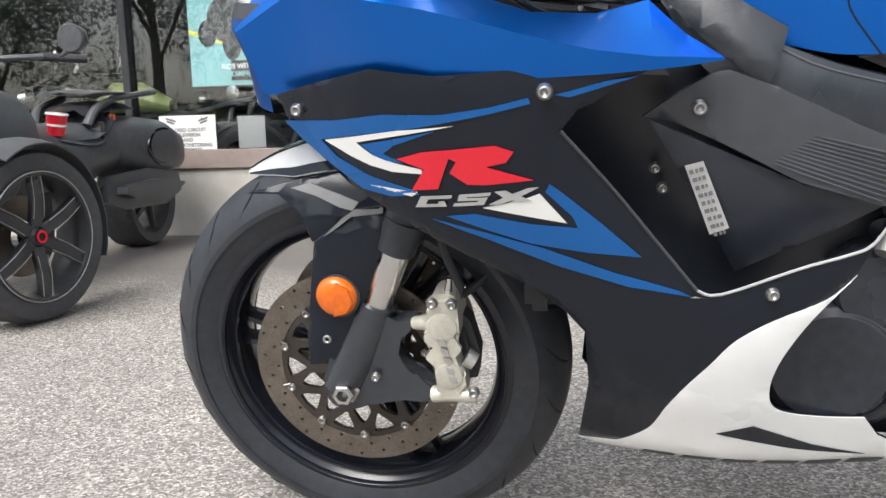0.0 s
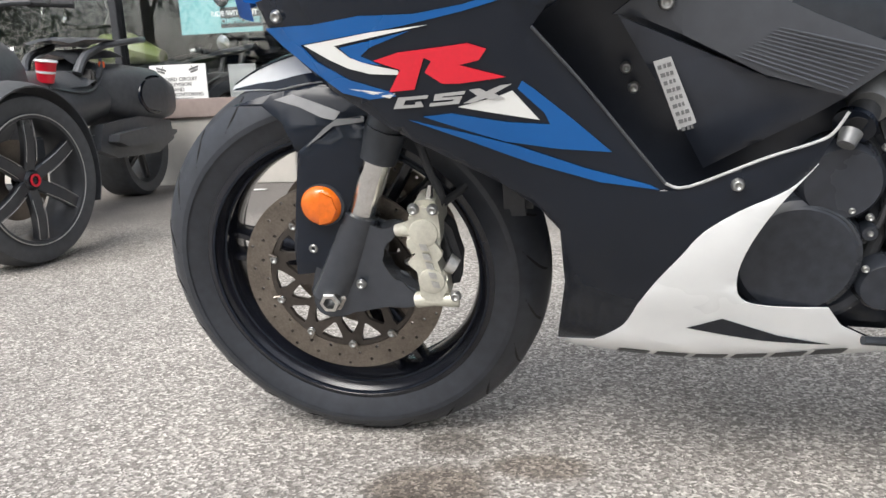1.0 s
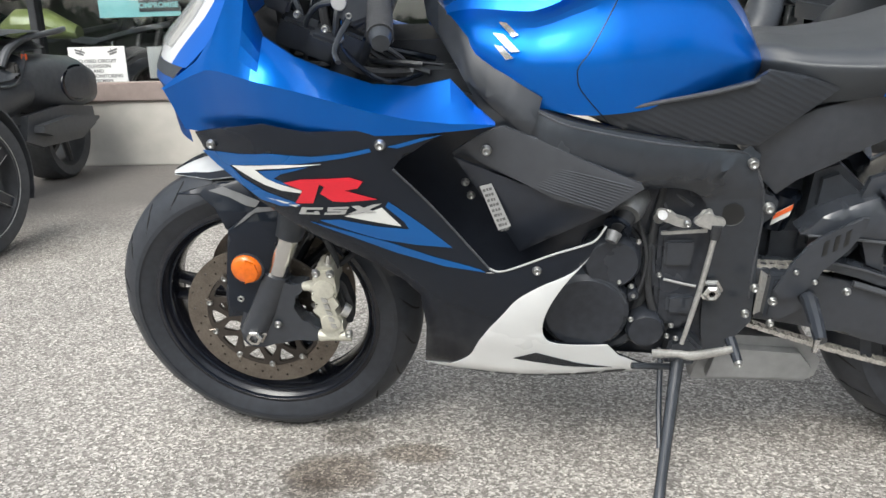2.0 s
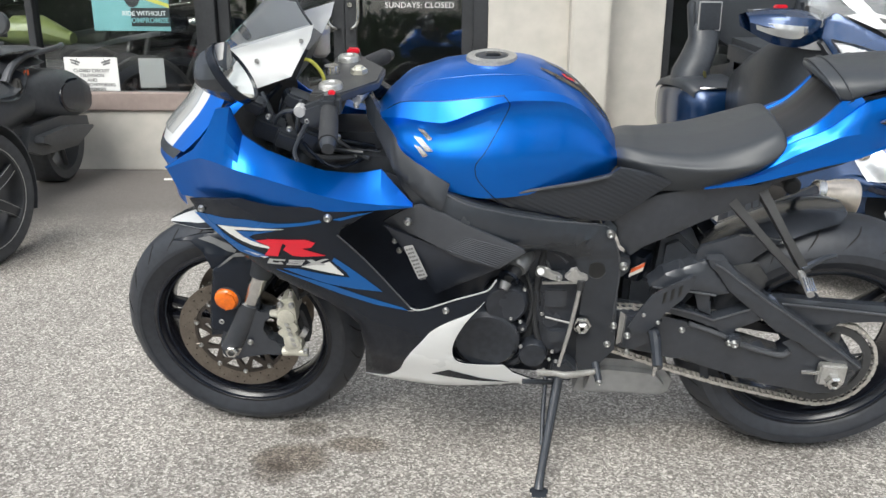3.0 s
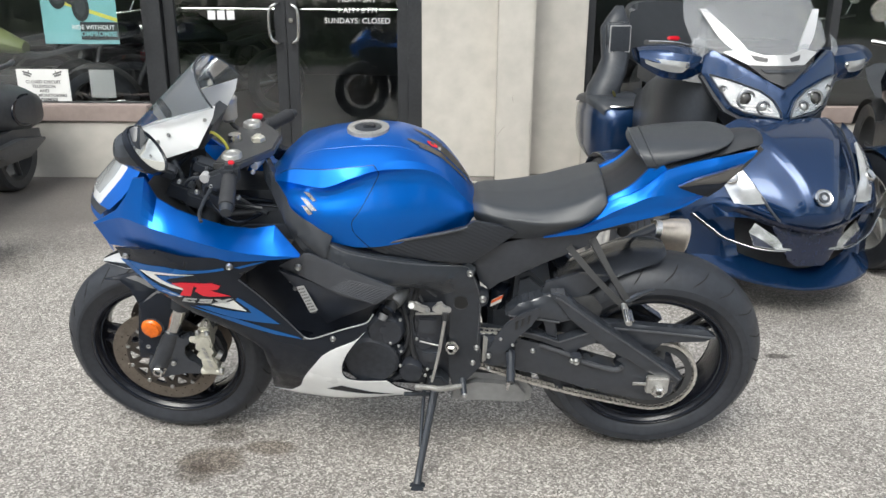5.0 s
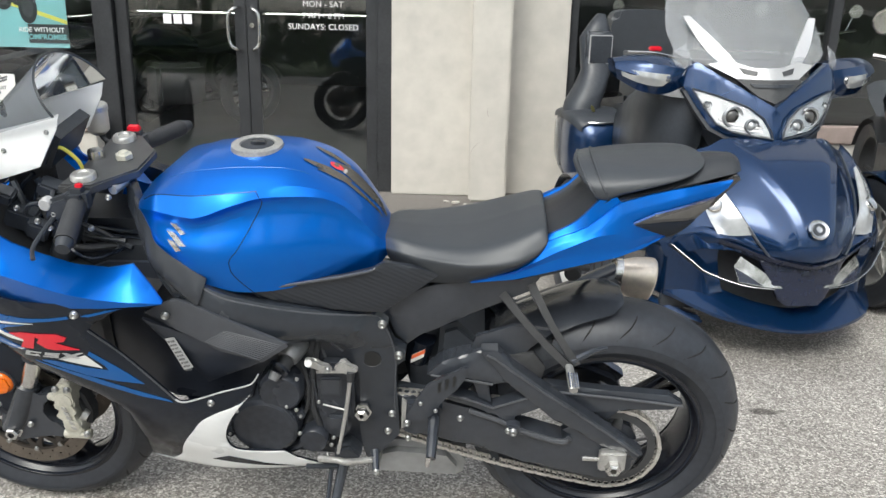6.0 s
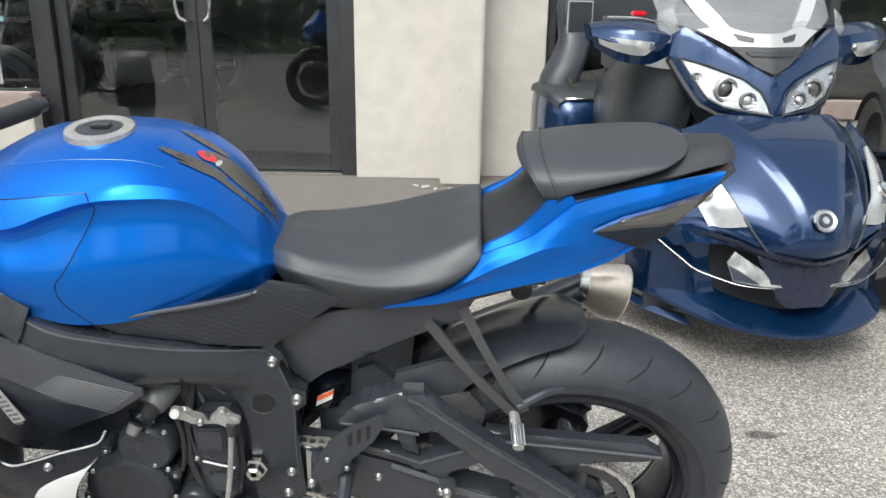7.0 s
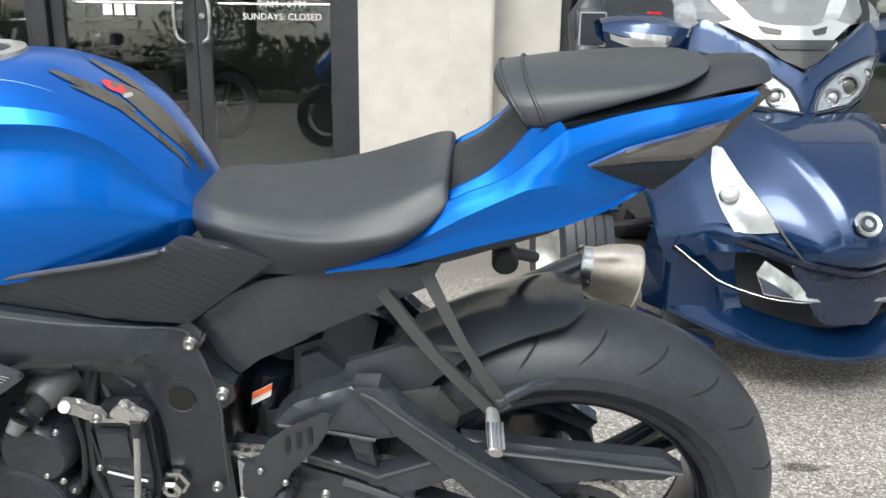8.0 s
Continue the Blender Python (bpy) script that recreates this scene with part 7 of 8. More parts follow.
for s in (-1, 1):
    blade = [(0.43, 0.255, 0.396), (0.36, 0.19, 0.340), (0.315, 0.155, 0.310), (0.21, 0.090, 0.284), (0.13, 0.062, 0.280), (0.076, 0.052, 0.281)]
    part("intake_blade", tube([(s * x, y, z) for x, y, z in blade], [0.0014, 0.002, 0.002, 0.002, 0.002, 0.0014], 8, 3), LAMPRING, tour, "bright intake blade")
    part("blade_skirt", skin([[(s * x, y + 0.003, z) for x, y, z in blade], [(s * x, y + 0.03, z - 0.012) for x, y, z in blade]], 20, 2, 0.003), MATT, tour)
    part("intake_insert", plate([(s * 0.078, 0.284), (s * 0.125, 0.325), (s * 0.222, 0.388), (s * 0.243, 0.352), (s * 0.226, 0.296), (s * 0.15, 0.287)], lambda x, z: 0.042 + 0.9 * x * x + 0.25 * (z - 0.28), 0.006, 0.02), INSERT, tour, "bright intake insert")
    part("hood_seam", tube([(s * x, y - 0.004, z + 0.001) for y, x, z in SEAM], 0.0045, 6, 4), MATT, tour)
    part("insert_bar", plate([(s * 0.150, 0.292), (s * 0.226, 0.299), (s * 0.240, 0.345), (s * 0.20, 0.325)], lambda x, z: 0.038 + 0.9 * x * x + 0.25 * (z - 0.28), 0.003, 0.02), GLOSSNAVY, tour)
    part("side_fin", skin([[(s * x, y, z) for x, y, z in L] for L in (((0.47, 0.44, 0.150), (0.40, 0.33, 0.128), (0.30, 0.22, 0.112)), ((0.475, 0.42, 0.128), (0.405, 0.31, 0.108), (0.30, 0.20, 0.094)), ((0.42, 0.48, 0.115), (0.36, 0.40, 0.10), (0.28, 0.30, 0.09)))], 14, 3, 0.005), NAVY, tour, "navy lower side fin")
    part("bumper_side", skin([[(s * x, y, z) for x, y, z in L] for L in (
        [(0.15, 0.07, 0.400), (0.24, 0.12, 0.43), (0.28, 0.17, 0.40), (0.262, 0.19, 0.30), (0.24, 0.17, 0.205)],
        [(0.16, 0.075, 0.425), (0.28, 0.13, 0.455), (0.33, 0.19, 0.40), (0.315, 0.20, 0.30), (0.30, 0.18, 0.20)],
        [(0.20, 0.12, 0.470), (0.34, 0.20, 0.47), (0.42, 0.28, 0.40), (0.42, 0.30, 0.28), (0.41, 0.30, 0.17)],
        [(0.24, 0.20, 0.500), (0.38, 0.30, 0.49), (0.45, 0.40, 0.42), (0.46, 0.44, 0.28), (0.45, 0.44, 0.16)])], 24, 4, 0.006), NAVY, tour, "navy bumper side", 40)
    fen = part("front_fender", skin([[(s * x, y, z) for y, x, z in L] for L in (
        [(y + 0.006, x + 0.004, z - 0.002) for y, x, z in SEAM],
        [(0.11, 0.22, 0.41), (0.15, 0.26, 0.47), (0.20, 0.29, 0.53), (0.26, 0.315, 0.59), (0.33, 0.335, 0.64), (0.42, 0.35, 0.69), (0.52, 0.35, 0.73)],
        [(0.18, 0.34, 0.40), (0.22, 0.365, 0.45), (0.27, 0.38, 0.51), (0.32, 0.39, 0.57), (0.40, 0.40, 0.62), (0.48, 0.40, 0.66), (0.58, 0.40, 0.69)],
        [(0.30, 0.43, 0.33), (0.32, 0.45, 0.38), (0.36, 0.462, 0.44), (0.42, 0.468, 0.50), (0.48, 0.47, 0.55), (0.56, 0.47, 0.58), (0.66, 0.47, 0.60)])], 30, 5, 0.006), NAVY, tour, "navy front fender", 50)
    lamp_ = part("fender_lamp", skin([[(s * x, y - 0.012, z + 0.006) for x, y, z in L] for L in (
        [(0.185, 0.11, 0.468), (0.235, 0.16, 0.54), (0.265, 0.235, 0.602), (0.290, 0.325, 0.672)],
        [(0.245, 0.138, 0.457), (0.283, 0.183, 0.532), (0.300, 0.255, 0.604), (0.303, 0.335, 0.675)],
        [(0.298, 0.165, 0.452), (0.328, 0.222, 0.524), (0.334, 0.285, 0.602), (0.312, 0.345, 0.673)])], 20, 4, 0.006), SIDELAMP, fen, "bright side lamp")
    part("lamp_eye", tilted(lathe([(0.0001, -0.004), (0.020, -0.004), (0.026, -0.008), (0.03, 0.0), (0.0001, 0.006)], 20, closed=False), pose(s * 0.305, 0.20, 0.56, -40, 0, s * 30)), CHROME, lamp_)
    hl = part("headlamp", plate([(s * 0.297, 0.945), (s * 0.215, 0.925), (s * 0.103, 0.885), (s * 0.050, 0.845), (s * 0.026, 0.80), (s * 0.019, 0.772), (s * 0.086, 0.780), (s * 0.163, 0.792), (s * 0.215, 0.818), (s * 0.249, 0.868)], lambda x, z: cowl_y(x, z) - 0.016, 0.005, 0.02, 0, 0.003), LENS, tour, "clear headlamp lens")
    part("lamp_bowl", plate([(s * 0.291, 0.941), (s * 0.215, 0.92), (s * 0.103, 0.88), (s * 0.053, 0.842), (s * 0.030, 0.80), (s * 0.024, 0.776), (s * 0.086, 0.784), (s * 0.163, 0.796), (s * 0.212, 0.82), (s * 0.245, 0.868)], lambda x, z: cowl_y(x, z) - 0.007 - 0.004 * max(0, 1 - abs(abs(x) - 0.232) / 0.04), 0.004, 0.008), LAMP, hl, "bright lamp reflector")
    for cx, cz, r in ((0.155, 0.846, 0.042), (0.090, 0.815, 0.030), (0.242, 0.884, 0.018)):
        at = (s * cx, cowl_y(cx, cz) - 0.013, cz)
        part("projector_ring", lathe([(r * 0.70, 0.004), (r * 0.74, -0.004), (r * 0.90, -0.006), (r, -0.001), (r, 0.008), (r * 0.7, 0.008)], 32, at), LAMPRING, hl, "bright projector ring")
        part("projector", lathe([(0.0001, -0.006), (r * 0.38, -0.004), (r * 0.62, 0.002), (r * 0.70, 0.006), (0.0001, 0.008)], 28, at, False), SMOKE if r > 0.03 else LAMP, hl, "dark projector lens")
    for z0, z1 in ((0.792, 0.800), (0.806, 0.812)):
        part("reflector_step", plate([(s * 0.052, z0), (s * 0.163, z0 + 0.012), (s * 0.206, z0 + 0.030), (s * 0.202, z1 + 0.030), (s * 0.159, z1 + 0.012), (s * 0.052, z1)], lambda x, z: cowl_y(x, z) - 0.010, 0.003, 0.02), CHROME, hl)
    part("cowl_side", plate([(0, 0.762), (s * 0.086, 0.760), (s * 0.172, 0.772), (s * 0.225, 0.80), (s * 0.267, 0.862), (s * 0.318, 0.95), (s * 0.305, 1.02), (s * 0.271, 1.045), (s * 0.172, 0.985), (s * 0.077, 0.930), (0, 0.884)], cowl_y, 0.03, 0.02, 0, 0.005), NAVY, tour, "navy headlamp cowl", 40)
    part("lamp_surround", plate([(s * 0.013, 0.752), (s * 0.086, 0.748), (s * 0.172, 0.758), (s * 0.234, 0.79), (s * 0.275, 0.85), (s * 0.318, 0.93), (s * 0.301, 0.95), (s * 0.215, 0.82), (s * 0.163, 0.79), (s * 0.017, 0.768)], lambda x, z: cowl_y(x, z) + 0.012, 0.04, 0.02), MATT, tour)
    mir = part("mirror_pod", skin([[(s * x, y, z) for x, y, z in L] for L in (
        [(0.30, 0.62, 0.925), (0.37, 0.63, 0.910), (0.47, 0.66, 0.922), (0.545, 0.72, 0.965)],
        [(0.31, 0.60, 0.985), (0.38, 0.60, 0.975), (0.48, 0.63, 0.985), (0.56, 0.70, 1.005)],
        [(0.31, 0.60, 1.015), (0.38, 0.61, 1.025), (0.48, 0.65, 1.032), (0.56, 0.72, 1.028)],
        [(0.31, 0.66, 1.040), (0.38, 0.67, 1.058), (0.48, 0.71, 1.060), (0.56, 0.76, 1.045)],
        [(0.31, 0.76, 1.035), (0.38, 0.77, 1.045), (0.48, 0.80, 1.045), (0.56, 0.82, 1.035)],
        [(0.31, 0.76, 0.95), (0.38, 0.77, 0.94), (0.48, 0.80, 0.95), (0.55, 0.82, 0.99)],
        [(0.30, 0.62, 0.925), (0.37, 0.63, 0.910), (0.47, 0.66, 0.922), (0.545, 0.72, 0.965)])], 14, 3), NAVY, tour, "navy mirror pod", 45)
    part("mirror_lamp", skin([[(s * x, y - 0.006, z) for x, y, z in L] for L in (
        [(0.392, 0.610, 0.946), (0.43, 0.622, 0.945), (0.485, 0.647, 0.957), (0.535, 0.693, 0.978)], [(0.365, 0.60, 0.972), (0.42, 0.606, 0.972), (0.475, 0.632, 0.981), (0.542, 0.69, 0.996)], [(0.370, 0.599, 0.992), (0.42, 0.609, 0.996), (0.475, 0.636, 1.001), (0.54, 0.692, 1.006)])], 16, 3, 0.006), LAMP, mir, "bright mirror lamp")
    for k in range(3):
        part("mirror_cell", tilted(lathe([(0.0001, -0.003), (0.011, -0.003), (0.014, 0.002), (0.0001, 0.002)], 14, closed=False), pose(s * (0.38 + 0.055 * k), 0.597 + 0.024 * k, 0.978 + 0.006 * k, 0, 0, s * 24)), CHROME, mir)
    part("mirror_foot", skin([[(s * 0.26, 0.56, 0.90), (s * 0.36, 0.62, 0.905), (s * 0.44, 0.66, 0.93)], [(s * 0.27, 0.60, 0.95), (s * 0.36, 0.64, 0.945), (s * 0.46, 0.68, 0.955)], [(s * 0.28, 0.74, 0.95), (s * 0.36, 0.76, 0.945), (s * 0.46, 0.78, 0.955)]], 10, 3, 0.006), MATT, mir)
    wh = new("front_wheel")
    wh.parent = tour
    wh.matrix_basis = Matrix.Translation((s * 0.66, 0.60, 0.285)) @ pose(0, 0, 0, 0, 0, 90)
    part("tyre", lathe([(0.19, -0.075), (0.25, -0.085), (0.278, -0.075), (0.285, -0.03), (0.285, 0.03), (0.278, 0.075), (0.25, 0.085), (0.19, 0.075)], 64), TYRE, wh)
    for x in (-0.045, -0.015, 0.015, 0.045):
        part("tread_groove", lathe([(0.2845, x - 0.003), (0.2862, x - 0.003), (0.2862, x + 0.003), (0.2845, x + 0.003)], 48), GROOVE, wh)
    part("rim", lathe([(0.19, -0.07), (0.185, -0.075), (0.17, -0.03), (0.17, 0.03), (0.185, 0.075), (0.19, 0.07)], 48), ALLOY, wh)
    for k in range(6):
        part("spoke", tube([(0.02 * math.cos(radians(k * 60)), 0, 0.02 * math.sin(radians(k * 60))), (0.175 * math.cos(radians(k * 60)), 0, 0.175 * math.sin(radians(k * 60)))], [0.03, 0.02], 8, 1, 0.8), ALLOY, wh)
    part("wheel_guard", skin([[(s * 0.57, 0.60 + 0.305 * math.cos(radians(a)), 0.285 + 0.305 * math.sin(radians(a))) for a in range(40, 141, 20)], [(s * 0.66, 0.60 + 0.315 * math.cos(radians(a)), 0.285 + 0.315 * math.sin(radians(a))) for a in range(40, 141, 20)], [(s * 0.75, 0.60 + 0.305 * math.cos(radians(a)), 0.285 + 0.305 * math.sin(radians(a))) for a in range(40, 141, 20)]], 16, 4, 0.005), NAVY, tour, "navy wheel guard", 50)
    part("suspension_arm", tube([(s * 0.25, 0.5, 0.30), (s * 0.60, 0.60, 0.28)], 0.014, 8, 1), MATT, tour)
    part("suspension_arm", tube([(s * 0.25, 0.62, 0.40), (s * 0.60, 0.62, 0.36)], 0.014, 8, 1), MATT, tour)
    bag = part("pannier", loft([[Vector((s * (0.318 + 0.178 * q[0] * f), y, 0.50 + 0.20 * q[1] * f)) for q in [(math.copysign(abs(math.cos(a)) ** 0.5, math.cos(a)), math.copysign(abs(math.sin(a)) ** 0.5, math.sin(a))) for a in [2 * math.pi * k / 24 for k in range(24)]]] for y, f in ((1.50, 0.45), (1.54, 0.80), (1.62, 0.97), (1.75, 1.0), (1.9, 0.93), (2.05, 0.8), (2.2, 0.6), (2.26, 0.35))], True), NAVY, tour, "navy hard pannier", 50)
    part("pannier_trim", tube([(s * 0.485, 1.62, 0.645), (s * 0.40, 1.535, 0.655), (s * 0.30, 1.53, 0.655), (s * 0.2, 1.56, 0.64)], 0.008, 8, 4, 0.8), CHROME, bag)
    ring = [(math.copysign(abs(math.cos(a)) ** 0.5, math.cos(a)), math.copysign(abs(math.sin(a)) ** 0.5, math.sin(a))) for a in [math.pi * k / 14 for k in range(15)]]
    part("pannier_cover", loft([[Vector((s * (0.318 + (0.178 * f + 0.004) * x), y, 0.50 + 0.155 * f + (0.045 * f + 0.014) * z)) for x, z in ring] for y, f in ((1.53, 0.70), (1.56, 0.85), (1.62, 0.97), (1.75, 1.0), (1.9, 0.93), (2.05, 0.8), (2.2, 0.6))], caps=False), MATT, bag, "dark grey pannier cover", 60)
    part("speaker_post", loft([[Vector((s * (cx + rx * math.copysign(abs(math.cos(a)) ** 0.7, math.cos(a))), cy + ry * math.sin(a), cz)) for a in [2 * math.pi * k / 24 for k in range(24)]] for cx, rx, cy, ry, cz in ((0.395, 0.100, 1.76, 0.10, 0.68), (0.385, 0.096, 1.77, 0.10, 0.74), (0.340, 0.088, 1.80, 0.09, 0.82), (0.305, 0.080, 1.84, 0.07, 0.90), (0.300, 0.090, 1.87, 0.06, 1.0), (0.305, 0.090, 1.88, 0.055, 1.07), (0.290, 0.055, 1.90, 0.045, 1.14), (0.275, 0.022, 1.92, 0.02, 1.195))], True), MATT, tour, "black passenger side post", 80)
    part("side_deflector", skin([[(s * 0.32, 0.60, 0.99), (s * 0.345, 0.63, 1.03), (s * 0.345, 0.66, 1.08)], [(s * 0.28, 0.58, 0.99), (s * 0.29, 0.60, 1.06), (s * 0.30, 0.64, 1.11)]], 10, 3, 0.003), MILKY, tour, "small clear wind deflector")
    spk = part("speaker", box(min(s * 0.225, s * 0.375), 1.795, 0.88, max(s * 0.225, s * 0.375), 1.90, 1.105, 0.02, 3), MATT, tour, "black speaker box", 70)
    part("speaker_frame", box(min(s * 0.236, s * 0.362), 1.789, 0.935, max(s * 0.236, s * 0.362), 1.797, 1.088, 0.003), SILVERG, spk)
    part("speaker_mesh", box(min(s * 0.242, s * 0.356), 1.785, 0.941, max(s * 0.242, s * 0.356), 1.795, 1.082, 0.003), MATT, spk)
    part("knee_panel", loft([[Vector((s * (cx + rx * math.copysign(abs(math.cos(a)) ** 0.45, math.cos(a))), y, cz + rz * math.copysign(abs(math.sin(a)) ** 0.6, math.sin(a)))) for a in [2 * math.pi * k / 28 for k in range(28)]] for y, cx, rx, cz, rz in ((0.60, 0.25, 0.04, 0.80, 0.11), (0.70, 0.28, 0.07, 0.78, 0.17), (0.95, 0.29, 0.08, 0.74, 0.19), (1.2, 0.27, 0.08, 0.68, 0.17), (1.5, 0.22, 0.07, 0.62, 0.13))], True), MATT, tour, "black knee panel", 80)
    part("lamp_bezel", tube([(s * x, cowl_y(x, z) - 0.019, z) for x, z in ((0.297, 0.945), (0.215, 0.925), (0.103, 0.885), (0.050, 0.845), (0.026, 0.80), (0.019, 0.772), (0.086, 0.780), (0.163, 0.792), (0.215, 0.818), (0.249, 0.868), (0.297, 0.945))], 0.0035, 6, 1), MATT, hl)
    part("grip", tube([(s * 0.24, 1.02, 1.03), (s * 0.40, 1.10, 1.035)], 0.019, 10, 1), RUBBER, tour)
    part("lever", tube([(s * 0.22, 0.97, 1.035), (s * 0.30, 0.98, 1.05), (s * 0.40, 1.04, 1.05)], 0.006, 6, 3), CHROME, tour)
    part("screen_bracket", skin([[(s * 0.285, 0.74, 1.215), (s * 0.225, 0.645, 1.10), (s * 0.150, 0.575, 1.02)], [(s * 0.255, 0.74, 1.215), (s * 0.165, 0.63, 1.11), (s * 0.115, 0.57, 1.045)]], 10, 2, 0.008), PEARL, tour, "white windshield bracket")
part("cowl_vent", plate([(-0.135, 0.985), (0.135, 0.985), (0.06, 0.925), (0, 0.900), (-0.06, 0.925)], lambda x, z: cowl_y(x, z) + 0.01, 0.01, 0.02), DARKGREY, tour, "grey vent under the windshield")
part("vent_slot", plate([(-0.09, 0.972), (0.09, 0.972), (0.075, 0.958), (-0.075, 0.958)], lambda x, z: cowl_y(x, z) + 0.004, 0.006, 0.02), MATT, tour)
part("screen_support", plate([(-0.22, 1.035), (-0.14, 1.05), (-0.06, 1.028), (0.06, 1.028), (0.14, 1.05), (0.22, 1.035), (0.13, 0.986), (-0.13, 0.986)], lambda x, z: cowl_y(x, z) + 0.03 + 0.4 * (z - 0.99), 0.008, 0.02), SILVERG, tour, "pale grey windshield support")
for s in (-1, 1):
    part("support_slot", plate([(s * 0.05, 1.015), (s * 0.115, 1.028), (s * 0.10, 1.006), (s * 0.055, 1.0)], lambda x, z: cowl_y(x, z) + 0.026 + 0.4 * (z - 0.99), 0.004, 0.02), DARKGREY, tour)
rows = []
for i in range(15):
    t = i / 14
    hw = interp(t, (0, 0.25, 0.6, 1), (0.32, 0.335, 0.30, 0.20))
    rows.append([Vector((hw * x, 0.50 + 0.42 * t + 0.20 * x * x * (1 - 0.3 * t), 0.985 + 0.50 * t + 0.09 * x * x * (1 - t) ** 2)) for x in [k / 10 - 1 for k in range(21)]])
bm = loft(rows, caps=False)
bmesh.ops.solidify(bm, geom=bm.faces[:], thickness=0.004)
part("windshield", bm, MILKY, tour, "large touring windshield with the sky's sheen put into a milky tint", 50)
part("dashboard", box(-0.24, 0.78, 0.90, 0.24, 0.98, 1.07, 0.03), DARKGREY, tour)
piece = part("body", solid([(0.50, 0.30), (0.55, 0.70), (0.95, 0.84), (1.15, 0.74), (1.7, 0.78), (2.2, 0.70), (2.2, 0.35), (1.3, 0.22)], -0.22, 0.22, 0.04), MATT, tour, "black middle body")
piece.data.transform(pose(0, 0, 0, 0, 0, 90))
piece = part("seat", solid([(1.0, 0.76), (1.05, 0.82), (1.35, 0.80), (1.45, 0.86), (1.85, 0.90), (1.85, 0.76), (1.2, 0.72)], -0.17, 0.17, 0.03), VINYL, tour, "black vinyl seat")
piece.data.transform(pose(0, 0, 0, 0, 0, 90))
part("backrest", solid([(-0.20, 0.86), (0.20, 0.86), (0.232, 1.0), (0.228, 1.16), (0.18, 1.212), (0.0, 1.220), (-0.16, 1.212), (-0.208, 1.16), (-0.215, 1.0)], 1.91, 2.06, 0.03, 4), VINYL, tour, "black vinyl passenger backrest")
part("handlebar", tube([(-0.24, 1.02, 1.03), (-0.1, 0.95, 1.03), (0.1, 0.95, 1.03), (0.24, 1.02, 1.03)], 0.014, 8, 3), MATT, tour)
part("switch", box(-0.30, 1.03, 1.055, -0.245, 1.07, 1.075, 0.006), RED, tour, "red handlebar switch")
rwh = new("rear_wheel")
rwh.parent = tour
rwh.matrix_basis = Matrix.Translation((0, 1.95, 0.31)) @ pose(0, 0, 0, 0, 0, 90)
part("tyre", lathe([(0.19, -0.10), (0.28, -0.11), (0.31, -0.09), (0.315, 0), (0.31, 0.09), (0.28, 0.11), (0.19, 0.10)], 48), TYRE, rwh)
leaf = thing("leaf", tour.matrix_basis @ pose(-0.38, 1.585, 0.722, 60, 30, 60), "pale dry leaf lying on the pannier cover", "leaf")
part("blade", plate([(-0.05, 0), (-0.02, 0.010), (0.03, 0.007), (0.05, 0), (0.03, -0.006), (-0.02, -0.008)], 0, 0.0006), YLEAF, leaf)

